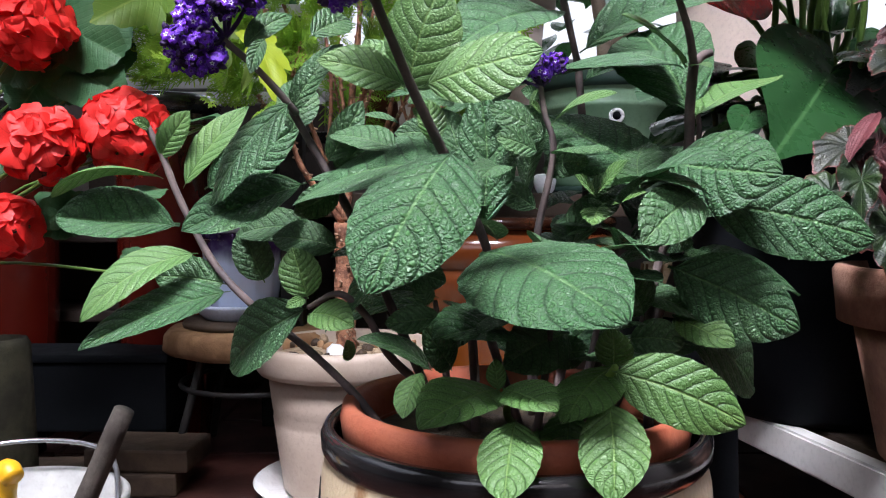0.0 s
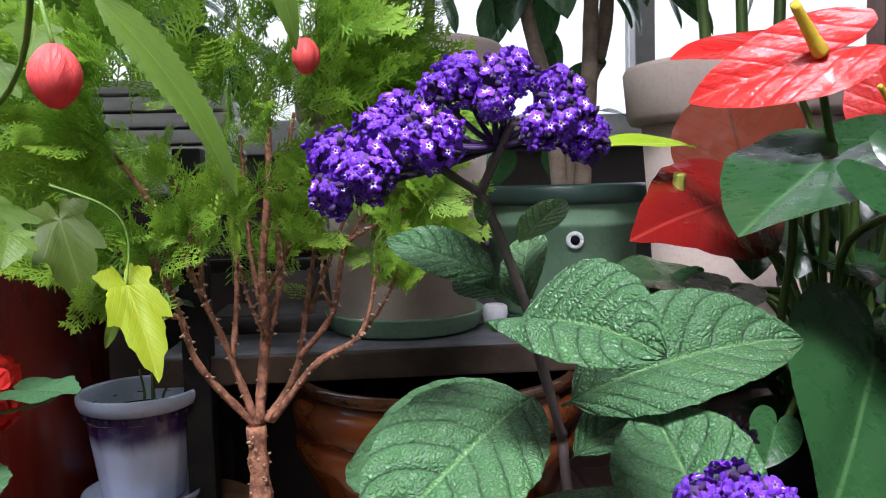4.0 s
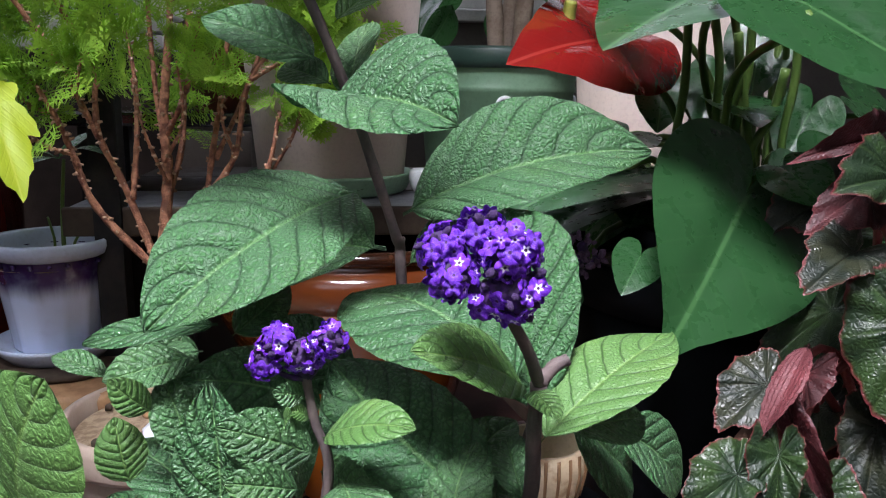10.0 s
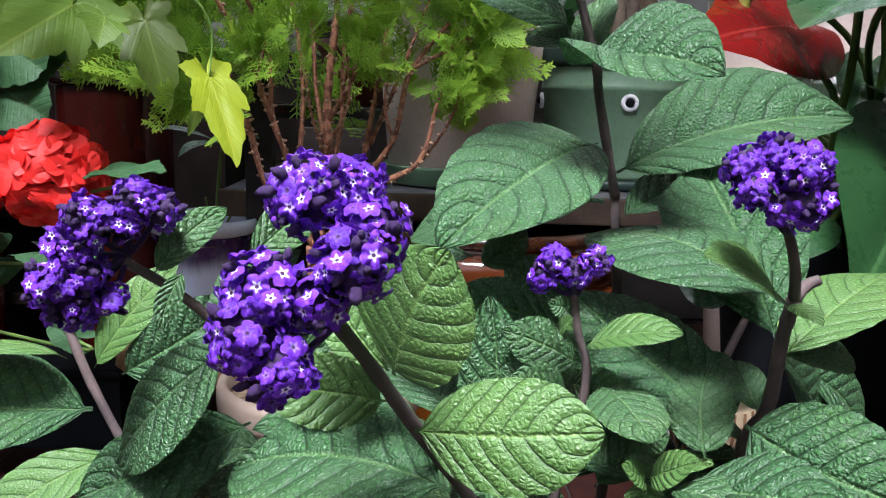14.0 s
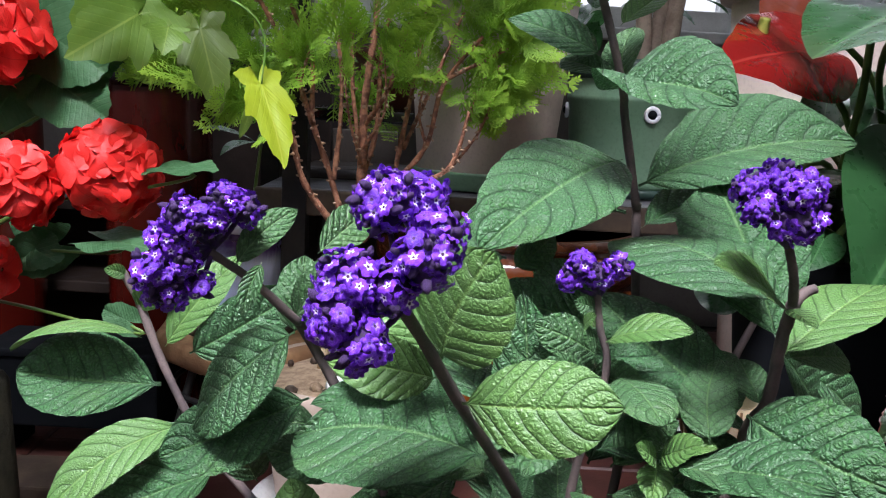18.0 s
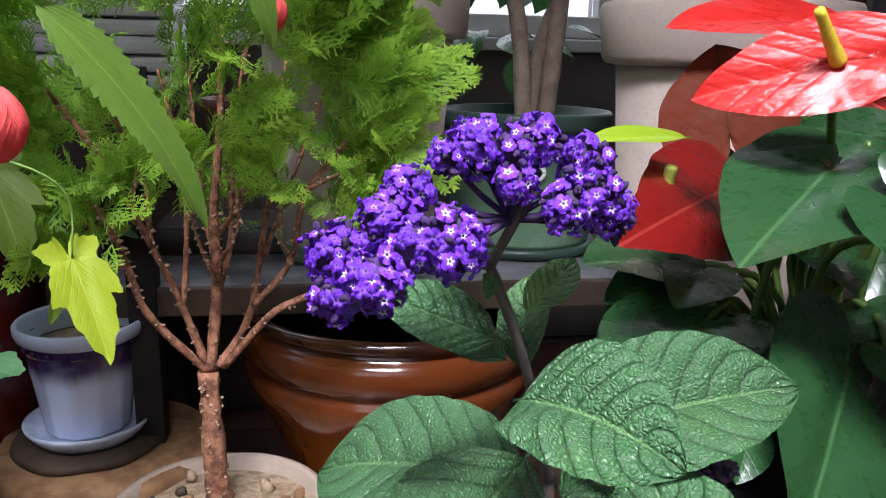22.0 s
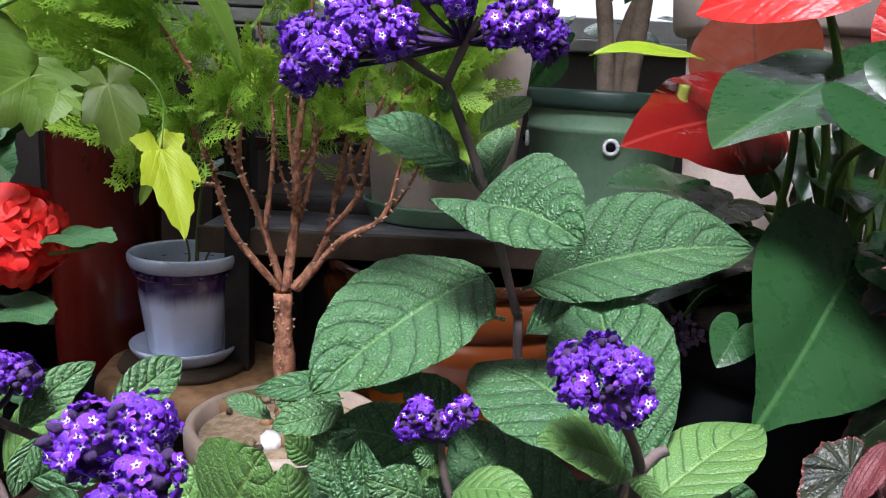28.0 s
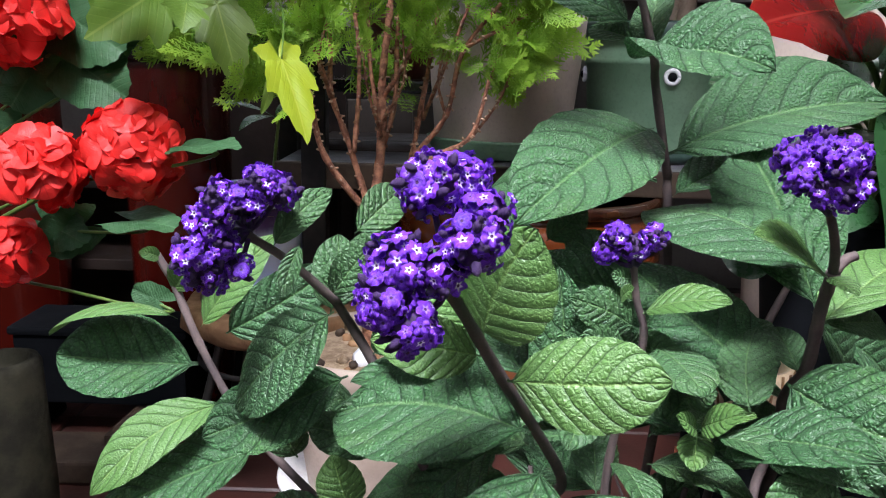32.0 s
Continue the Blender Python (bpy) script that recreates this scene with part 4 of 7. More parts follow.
hleaf((0.1380, 0.4480, 0.4520), (0.1430, 0.4300, 0.4480), (-0.1408, -0.2519, 0.9575), 0.0109, 1, 0.07, 0.22, 0)
hleaf((0.1710, 0.5300, 0.4100), (0.2190, 0.5700, 0.3520), (0.7770, -0.5809, 0.2425), 0.0470, 0, 0.07, 0.22, 0)
hleaf((0.2040, 0.5600, 0.3860), (0.2540, 0.5800, 0.3380), (0.6415, -0.6583, 0.3939), 0.0397, 0, 0.07, 0.22, 0)
hleaf((0.1330, 0.4720, 0.3880), (0.0660, 0.5280, 0.4360), (-0.0626, -0.6916, 0.7195), 0.0587, 0, 0.06, -0.12, 0)
hleaf((0.0640, 0.4780, 0.4230), (0.0970, 0.4500, 0.4390), (-0.5266, -0.1417, 0.8382), 0.0219, 1, 0.07, 0.22, 0)
hleaf((0.1270, 0.4520, 0.3990), (0.1700, 0.4000, 0.3900), (-0.5904, -0.5845, 0.5565), 0.0533, 0, 0.07, -0.14, 0)
hleaf((0.1430, 0.4450, 0.3770), (0.2350, 0.4340, 0.3560), (-0.0863, -0.9866, 0.1387), 0.0451, 0, 0.07, -0.12, 0)
hleaf((0.1260, 0.4460, 0.3410), (0.1930, 0.4300, 0.3070), (-0.1278, -0.9704, 0.2049), 0.0446, 0, 0.07, -0.12, 0)
hleaf((0.1290, 0.4020, 0.3800), (0.0950, 0.3830, 0.3550), (0.1014, -0.8537, 0.5109), 0.0306, 0, 0.07, 0.22, 0)
hleaf((0.1630, 0.5000, 0.4130), (0.2060, 0.5200, 0.4090), (0.2873, -0.4485, 0.8463), 0.0262, 0, 0.07, 0.22, 0)
hleaf((0.1410, 0.4700, 0.3970), (0.1390, 0.5000, 0.4100), (-0.2051, -0.4006, 0.8930), 0.0180, 0, 0.07, 0.22, 0)
hleaf((0.1480, 0.4900, 0.3390), (0.2280, 0.5100, 0.3170), (0.3396, -0.4492, 0.8264), 0.0470, 0, 0.07, 0.22, 0)
hleaf((0.1330, 0.4600, 0.3110), (0.1980, 0.5000, 0.2610), (0.6621, -0.6786, 0.3179), 0.0503, 0, 0.07, 0.22, 0)
hleaf((0.1300, 0.4500, 0.3130), (0.1550, 0.4200, 0.3000), (-0.3041, -0.5807, 0.7552), 0.0227, 1, 0.07, 0.22, 0)
# leaves of the small flowering stem
hleaf((0.0610, 0.4800, 0.4150), (0.0260, 0.4680, 0.4330), (0.4127, -0.8858, 0.2120), 0.0227, 0, 0.07, -0.1, 0)
hleaf((0.0710, 0.4760, 0.4060), (0.0810, 0.4250, 0.4020), (-0.1109, -0.0993, 0.9889), 0.0307, 0, 0.07, -0.1, 0)
hleaf((0.0590, 0.4800, 0.4300), (0.0510, 0.4750, 0.4360), (0.6713, -0.6527, 0.3512), 0.0062, 1, 0.07, 0.22, 0)
hleaf((0.0580, 0.4800, 0.4400), (0.0460, 0.4750, 0.4430), (0.4244, -0.8717, 0.2449), 0.0096, 0, 0.07, 0.22, 0)
hleaf((0.0640, 0.5200, 0.4170), (-0.0000, 0.5350, 0.4250), (-0.1219, -0.8190, 0.5607), 0.0365, 0, 0.07, -0.12, 0)
hleaf((0.0220, 0.4700, 0.3590), (0.0220, 0.4840, 0.4440), (-0.0472, -0.9856, 0.1623), 0.0344, 0, 0.03, 0.35, 0)
hleaf((0.0170, 0.5350, 0.4510), (-0.0370, 0.5250, 0.4460), (-0.0194, -0.3612, 0.9323), 0.0210, 0, 0.07, 0.22, 0)
hleaf((0.0090, 0.5200, 0.4420), (-0.0220, 0.5000, 0.4390), (0.2400, -0.4971, 0.8339), 0.0204, 0, 0.07, 0.22, 0)
hleaf((0.0040, 0.4700, 0.4390), (-0.0070, 0.4600, 0.4550), (0.6469, -0.7619, -0.0315), 0.0120, 1, 0.07, 0.22, 0)
hleaf((0.0850, 0.4700, 0.3820), (0.0990, 0.4600, 0.3900), (-0.6565, -0.7055, 0.2670), 0.0141, 0, 0.07, 0.22, 0)
hleaf((0.0220, 0.5400, 0.4440), (0.0460, 0.5600, 0.4620), (0.2793, -0.8055, 0.5227), 0.0199, 0, 0.07, 0.22, 0)
hleaf((0.0560, 0.4700, 0.4060), (0.0300, 0.4600, 0.4150), (0.4334, -0.8449, 0.3134), 0.0182, 0, 0.07, 0.22, 0)
hleaf((0.1110, 0.4500, 0.3850), (0.1250, 0.4900, 0.4140), (-0.3328, -0.4744, 0.8150), 0.0283, 0, 0.07, -0.1, 0)
hleaf((0.0770, 0.5400, 0.4150), (0.0370, 0.5700, 0.4420), (-0.2749, -0.8193, 0.5032), 0.0313, 0, 0.07, -0.1, 0)
# leaves of the front stem
hleaf((-0.0170, 0.4120, 0.4320), (0.0000, 0.3900, 0.4820), (-0.6446, -0.7560, -0.1135), 0.0489, 1, 0.07, -0.05, 0)
hleaf((-0.0190, 0.4140, 0.4330), (-0.0410, 0.4200, 0.4610), (0.2244, -0.9017, 0.3695), 0.0216, 1, 0.07, 0.22, 0)
hleaf((-0.0180, 0.3880, 0.4320), (-0.0590, 0.3750, 0.4420), (0.3657, -0.8314, 0.4183), 0.0231, 1, 0.07, 0.22, 0)
hleaf((-0.0090, 0.3720, 0.4290), (0.0440, 0.3480, 0.4400), (-0.4447, -0.8412, 0.3075), 0.0339, 1, 0.08, -0.14, 0)
hleaf((0.0040, 0.4020, 0.3940), (-0.0830, 0.4530, 0.3740), (-0.3000, -0.3800, 0.8700), 0.0680, 0, 0.07, 0.12, 0, 0.5)
hleaf((0.0050, 0.3660, 0.3990), (-0.0310, 0.3160, 0.3390), (-0.1237, -0.7246, 0.6780), 0.0539, 0, 0.1, -0.16, 0)
hleaf((0.0200, 0.4320, 0.3490), (0.0780, 0.3340, 0.3200), (-0.2251, -0.3966, 0.8900), 0.0737, 0, 0.1, -0.14, 0)
hleaf((0.0080, 0.4400, 0.3690), (-0.0370, 0.4600, 0.3720), (-0.1510, -0.4702, 0.8695), 0.0272, 0, 0.07, 0.22, 0)
hleaf((-0.0250, 0.4400, 0.4050), (-0.0650, 0.4600, 0.4160), (-0.0676, -0.5812, 0.8109), 0.0254, 0, 0.07, 0.22, 0)
hleaf((0.0320, 0.4300, 0.3960), (0.0190, 0.4000, 0.3880), (0.2367, -0.3448, 0.9083), 0.0194, 0, 0.07, 0.22, 0)
# leaves of the left stems
hleaf((-0.1790, 0.5430, 0.3625), (-0.2600, 0.5360, 0.3680), (0.1200, -0.6200, 0.7700), 0.0580, 0, 0.02, 0.42, 0, 0.55)
hleaf((-0.1864, 0.5331, 0.3934), (-0.2610, 0.5340, 0.3760), (0.0500, 0.0500, 1.0000), 0.0330, 1, 0.2, -0.2, 0, 0.5)
hleaf((-0.1627, 0.5295, 0.3440), (-0.2268, 0.4937, 0.3038), (-0.0721, -0.6845, 0.7254), 0.0333, 1, 0.12, 0.22, 0)
hleaf((-0.1400, 0.5251, 0.3190), (-0.2289, 0.4958, 0.2854), (-0.1141, -0.5797, 0.8068), 0.0397, 0, 0.08, 0.22, 0)
hleaf((-0.0820, 0.4380, 0.4320), (-0.1330, 0.4560, 0.3750), (-0.6709, -0.6219, 0.4039), 0.0433, 0, 0.07, -0.1, 0)
hleaf((-0.0800, 0.4700, 0.3880), (-0.1490, 0.4550, 0.3600), (-0.1397, -0.6875, 0.7126), 0.0419, 0, 0.07, 0.22, 0)
hleaf((-0.1747, 0.5371, 0.3874), (-0.1302, 0.5425, 0.4427), (-0.3758, -0.8431, 0.3847), 0.0270, 1, 0.07, 0.22, 0)
hleaf((-0.1584, 0.5316, 0.3863), (-0.0944, 0.5316, 0.4286), (-0.1162, -0.9775, 0.1758), 0.0328, 0, 0.07, 0.22, 0)
hleaf((-0.1920, 0.5425, 0.4069), (-0.1671, 0.5316, 0.4384), (-0.1816, -0.9651, -0.1888), 0.0197, 1, 0.07, 0.22, 0)
hleaf((-0.1975, 0.5425, 0.4264), (-0.2061, 0.5316, 0.4329), (0.8146, -0.5591, 0.1544), 0.0085, 1, 0.07, 0.22, 0)
hleaf((-0.0900, 0.4780, 0.4180), (-0.0890, 0.5000, 0.4530), (0.2717, -0.8183, 0.5066), 0.0261, 0, 0.07, 0.22, 0)
hleaf((-0.1443, 0.5316, 0.3233), (-0.1964, 0.5425, 0.3277), (-0.1654, -0.9277, 0.3348), 0.0294, 0, 0.07, 0.22, 0)
hleaf((-0.0790, 0.5000, 0.3620), (-0.1300, 0.5000, 0.3570), (-0.0681, -0.7163, 0.6945), 0.0282, 0, 0.07, 0.22, 0)
hleaf((-0.0880, 0.4660, 0.4290), (-0.0570, 0.4600, 0.4670), (-0.3991, -0.8983, 0.1837), 0.0188, 0, 0.07, 0.22, 0)
hleaf((-0.0680, 0.4700, 0.4000), (-0.0460, 0.4600, 0.4350), (-0.2497, -0.9611, -0.1176), 0.0182, 0, 0.07, 0.22, 0)
hleaf((-0.0660, 0.4800, 0.3970), (-0.0390, 0.4700, 0.4190), (-0.1252, -0.9521, -0.2791), 0.0204, 0, 0.07, 0.22, 0)
hleaf((-0.0600, 0.4600, 0.3860), (-0.0840, 0.4500, 0.3700), (0.3285, -0.9398, 0.0947), 0.0189, 0, 0.07, 0.22, 0)
hleaf((-0.0780, 0.4620, 0.3160), (-0.1340, 0.5000, 0.2740), (-0.6826, -0.6606, 0.3125), 0.0416, 0, 0.07, 0.22, 0)
hleaf((-0.0780, 0.4600, 0.3210), (-0.0870, 0.4600, 0.3510), (0.1815, -0.9819, 0.0545), 0.0244, 1, 0.07, 0.22, 0)
hleaf((-0.0770, 0.4550, 0.3130), (-0.0480, 0.4300, 0.3080), (-0.3909, -0.5940, 0.7031), 0.0213, 1, 0.07, 0.22, 0)
hleaf((-0.0790, 0.4580, 0.3210), (-0.0890, 0.4500, 0.3170), (0.2993, -0.6989, 0.6496), 0.0074, 1, 0.07, 0.22, 0)
hleaf((-0.0610, 0.4700, 0.3500), (-0.1030, 0.4800, 0.3560), (-0.1040, -0.7952, 0.5974), 0.0240, 0, 0.07, 0.22, 0)
hleaf((-0.1120, 0.5000, 0.3270), (-0.1250, 0.5000, 0.3630), (0.2194, -0.9724, 0.0792), 0.0247, 0, 0.07, 0.22, 0)
# young leaves low in the pot
hleaf((0.0290, 0.4120, 0.2790), (-0.0110, 0.3600, 0.2730), (0.1568, -0.2314, 0.9601), 0.0376, 1, 0.07, 0.22, 0)
hleaf((0.0290, 0.3850, 0.2850), (0.0510, 0.3500, 0.2830), (-0.3083, -0.2463, 0.9189), 0.0244, 1, 0.07, 0.22, 0)
hleaf((0.0280, 0.3900, 0.2830), (0.0260, 0.3900, 0.2990), (-0.0432, -0.9991, -0.0054), 0.0098, 1, 0.07, 0.22, 0)
hleaf((0.0350, 0.3780, 0.2720), (0.0260, 0.3350, 0.2470), (-0.1503, -0.4732, 0.8680), 0.0298, 1, 0.07, -0.1, 0)
hleaf((0.0780, 0.3720, 0.2820), (0.0740, 0.3400, 0.2450), (-0.1831, -0.7337, 0.6543), 0.0317, 1, 0.07, -0.1, 0)
hleaf((0.0660, 0.4100, 0.2670), (0.0560, 0.3750, 0.2400), (-0.0195, -0.6072, 0.7943), 0.0267, 1, 0.07, 0.22, 0)
hleaf((0.0500, 0.4200, 0.2560), (0.0520, 0.4000, 0.2350), (-0.1649, -0.7220, 0.6719), 0.0177, 1, 0.07, 0.22, 0)
hleaf((0.0870, 0.4020, 0.2930), (0.0550, 0.3600, 0.2730), (-0.1933, -0.2979, 0.9348), 0.0333, 1, 0.07, -0.12, 0)
hleaf((0.0820, 0.3850, 0.2940), (0.1430, 0.3720, 0.2710), (-0.1448, -0.9752, 0.1673), 0.0338, 1, 0.07, -0.1, 0)
hleaf((0.0860, 0.4000, 0.2920), (0.0830, 0.3900, 0.3150), (-0.1689, -0.8956, -0.4114), 0.0185, 1, 0.07, 0.22, 0)
hleaf((0.1010, 0.4500, 0.2860), (0.1510, 0.4600, 0.2980), (-0.0957, -0.5314, 0.8417), 0.0289, 0, 0.07, 0.22, 0)
hleaf((0.0050, 0.4200, 0.2870), (-0.0100, 0.4000, 0.3130), (0.6761, -0.7186, -0.1627), 0.0199, 0, 0.07, 0.22, 0)
hleaf((0.0020, 0.4300, 0.2870), (0.0050, 0.4200, 0.3160), (-0.4950, -0.8359, -0.2370), 0.0170, 0, 0.07, 0.22, 0)
hleaf((-0.0110, 0.4200, 0.2870), (-0.0200, 0.4000, 0.2660), (-0.3705, -0.5881, 0.7189), 0.0167, 1, 0.07, 0.22, 0)
hleaf((0.0000, 0.4500, 0.3120), (-0.0330, 0.4500, 0.3080), (-0.0629, -0.8527, 0.5186), 0.0183, 0, 0.07, 0.22, 0)
hleaf((0.0720, 0.4500, 0.3030), (0.0320, 0.4200, 0.2890), (0.4467, -0.7908, 0.4185), 0.0335, 0, 0.07, 0.22, 0)
hleaf((0.0560, 0.4500, 0.2930), (0.0830, 0.4500, 0.2930), (0.0000, -0.9857, 0.1687), 0.0196, 0, 0.07, 0.22, 0)
hleaf((-0.0080, 0.4600, 0.3170), (-0.0140, 0.4600, 0.3310), (0.0563, -0.9981, 0.0241), 0.0127, 0, 0.07, 0.22, 0)
hleaf((0.0730, 0.4800, 0.3560), (0.1080, 0.5000, 0.3800), (-0.1220, -0.6677, 0.7344), 0.0259, 0, 0.07, 0.22, 0)
hleaf((0.0580, 0.4900, 0.3730), (0.0340, 0.5000, 0.3870), (-0.3254, -0.9388, 0.1128), 0.0170, 0, 0.07, 0.22, 0)
hleaf((0.1140, 0.4500, 0.3120), (0.0930, 0.4300, 0.3420), (0.3050, -0.8770, -0.3712), 0.0230, 0, 0.07, 0.22, 0)
hleaf((0.1350, 0.4800, 0.3560), (0.1410, 0.4500, 0.3540), (-0.9610, -0.2046, 0.1859), 0.0200, 0, 0.07, 0.22, 0)
hleaf((0.1020, 0.4400, 0.3010), (0.1340, 0.4400, 0.2980), (0.0124, -0.9911, 0.1327), 0.0221, 0, 0.07, 0.22, 0)
hleaf((0.0620, 0.5000, 0.3980), (0.0870, 0.4700, 0.4000), (-0.7660, -0.6297, 0.1295), 0.0215, 0, 0.07, 0.22, 0)
hleaf((0.0550, 0.5000, 0.4090), (0.0330, 0.4900, 0.4180), (0.3082, -0.9144, -0.2626), 0.0171, 0, 0.07, 0.22, 0)
hleaf((0.0150, 0.4600, 0.3110), (0.0020, 0.4400, 0.2950), (0.3293, -0.7111, 0.6212), 0.0158, 0, 0.07, 0.22, 0)
hleaf((-0.0540, 0.4600, 0.2850), (-0.0550, 0.4500, 0.2990), (0.7247, -0.5841, -0.3655), 0.0095, 1, 0.07, 0.22, 0)
hleaf((-0.0280, 0.4700, 0.3400), (0.0020, 0.4700, 0.3300), (0.0250, -0.9969, 0.0751), 0.0194, 0, 0.07, 0.22, 0)
hleaf((0.0850, 0.4400, 0.3810), (0.0980, 0.4200, 0.3980), (-0.8771, -0.1982, 0.4375), 0.0153, 1, 0.07, 0.22, 0)
hleaf((0.0840, 0.4400, 0.3800), (0.0710, 0.4300, 0.3910), (0.7495, -0.5098, 0.4223), 0.0113, 1, 0.07, 0.22, 0)
hleaf((0.0880, 0.4500, 0.3740), (0.0810, 0.4300, 0.3640), (-0.1286, -0.4071, 0.9043), 0.0163, 1, 0.07, 0.22, 0)
hleaf((0.0510, 0.4700, 0.4320), (0.0550, 0.4600, 0.4410), (-0.9579, -0.2361, 0.1634), 0.0080, 1, 0.07, 0.22, 0)
hleaf((0.0980, 0.4700, 0.3740), (0.1150, 0.4500, 0.3820), (-0.5357, -0.1211, 0.8357), 0.0143, 1, 0.07, 0.22, 0)
hleaf((0.0980, 0.4700, 0.3740), (0.0830, 0.4500, 0.3750), (0.2225, -0.1185, 0.9677), 0.0131, 0, 0.07, 0.22, 0)
hleaf((-0.0040, 0.5300, 0.4260), (-0.0200, 0.5300, 0.4400), (0.2700, -0.9121, 0.3086), 0.0127, 1, 0.07, 0.22, 0)
hleaf((0.0030, 0.5700, 0.4270), (-0.0340, 0.5600, 0.4260), (0.2370, -0.9108, 0.3379), 0.0211, 0, 0.07, 0.22, 0)
hleaf((-0.0280, 0.5300, 0.4290), (-0.0550, 0.5400, 0.4360), (0.1208, -0.3293, 0.9365), 0.0141, 0, 0.07, 0.22, 0)
hleaf((-0.0050, 0.4700, 0.4110), (-0.0090, 0.4700, 0.4370), (0.3270, -0.9437, 0.0503), 0.0179, 1, 0.07, 0.22, 0)
hleaf((0.0110, 0.5000, 0.4030), (-0.0020, 0.5100, 0.4370), (0.2091, -0.9136, 0.3487), 0.0219, 0, 0.07, 0.22, 0)
hleaf((0.0270, 0.5200, 0.4050), (0.0070, 0.5300, 0.4210), (0.0006, -0.8477, 0.5306), 0.0171, 0, 0.07, 0.22, 0)
hleaf((-0.1090, 0.4400, 0.4600), (-0.0860, 0.4600, 0.4830), (0.2533, -0.8410, 0.4781), 0.0152, 0, 0.07, 0.22, 0)
hleaf((-0.0730, 0.4400, 0.4670), (-0.0540, 0.4700, 0.4830), (0.5492, -0.6366, 0.5414), 0.0189, 0, 0.07, 0.22, 0)
hleaf((-0.0950, 0.4300, 0.4640), (-0.1010, 0.4200, 0.4430), (0.4096, -0.8635, 0.2942), 0.0091, 0, 0.07, 0.22, 0)
hleaf((-0.0110, 0.5600, 0.4350), (0.0050, 0.5400, 0.4220), (-0.1868, -0.6361, 0.7487), 0.0182, 0, 0.07, 0.22, 0)
# flower heads
flower_head((-0.0300, 0.3580, 0.4680), [(-0.0380, 0.3500, 0.5030, 0.0106), (-0.0280, 0.3600, 0.5020, 0.0103), (-0.0200, 0.3450, 0.4950, 0.0085), (-0.0240, 0.3350, 0.4880, 0.0100), (-0.0340, 0.3350, 0.4790, 0.0079), (-0.0460, 0.3350, 0.4800, 0.0104), (-0.0500, 0.3300, 0.4710, 0.0099), (-0.0430, 0.3300, 0.4630, 0.0093)], 'large violet flower head of curled clusters', 0)
flower_head((-0.1190, 0.4420, 0.4670), [(-0.1110, 0.4300, 0.4890, 0.0085), (-0.1040, 0.4350, 0.4860, 0.0076), (-0.1170, 0.4300, 0.4830, 0.0085), (-0.1270, 0.4250, 0.4820, 0.0094), (-0.1320, 0.4250, 0.4740, 0.0095), (-0.1370, 0.4200, 0.4610, 0.0094), (-0.1290, 0.4250, 0.4630, 0.0081), (-0.1330, 0.4250, 0.4520, 0.0091), (-0.1220, 0.4300, 0.4530, 0.0060)], 'violet flower head in a curved cluster', 0)
flower_head((0.0590, 0.5250, 0.6220), [(-0.0070, 0.4920, 0.6170, 0.0110), (-0.0080, 0.4880, 0.6050, 0.0092), (0.0050, 0.4820, 0.6110, 0.0110), (0.0110, 0.5000, 0.6270, 0.0111), (0.0180, 0.5100, 0.6350, 0.0091), (0.0290, 0.4820, 0.6230, 0.0115), (0.0180, 0.4850, 0.6210, 0.0095), (0.0330, 0.5200, 0.6460, 0.0070), (0.0440, 0.5200, 0.6490, 0.0112), (0.0560, 0.5150, 0.6490, 0.0096), (0.0560, 0.5080, 0.6380, 0.0077), (0.0660, 0.5200, 0.6520, 0.0098), (0.0760, 0.5100, 0.6290, 0.0096), (0.0860, 0.5220, 0.6440, 0.0104), (0.0890, 0.5180, 0.6330, 0.0094), (0.0960, 0.5220, 0.6250, 0.0100)], 'broad violet flower head with a dark centre', 0)
flower_head((0.1240, 0.4270, 0.4840), [(0.1030, 0.4200, 0.5080, 0.0075), (0.1060, 0.4150, 0.5010, 0.0070), (0.1140, 0.4200, 0.5120, 0.0075), (0.1210, 0.4150, 0.5080, 0.0092), (0.1230, 0.4150, 0.4970, 0.0093), (0.1170, 0.4150, 0.4950, 0.0066)], 'round violet flower head in two lobes', 0)
flower_head((0.0590, 0.4800, 0.4460), [(0.0490, 0.4780, 0.4610, 0.0069), (0.0440, 0.4780, 0.4530, 0.0064), (0.0550, 0.4760, 0.4570, 0.0069), (0.0670, 0.4820, 0.4600, 0.0064), (0.0600, 0.4800, 0.4540, 0.0048)], 'small violet flower head half open', 0)
flower_head((0.1890, 0.6000, 0.4520), [(0.1850, 0.6000, 0.4650, 0.0072), (0.1970, 0.6000, 0.4710, 0.0072), (0.1950, 0.6000, 0.4610, 0.0072), (0.2060, 0.6050, 0.4630, 0.0053)], 'faded brown-violet flower head', 1)

# leaves crowded in the middle of the bush
fill = random.Random(21)
for i in range(46):
    a = fill.uniform(0, 6.28)
    r = 0.085 * math.sqrt(fill.random())
    b = Vector((0.05 + r * math.cos(a), 0.485 + r * math.sin(a) * 0.8, fill.uniform(0.275, 0.385)))
    d = Vector((math.cos(a) + fill.gauss(0, 0.4), math.sin(a) * 0.8 + fill.gauss(0, 0.4), fill.uniform(-0.35, 0.5))).normalized()
    long = fill.uniform(0.04, 0.075)
    hleaf(b, b + d * long, (fill.gauss(0, 0.25), -0.35, 1.0), long * 0.56, 0, 0.1, 0.2, 0)
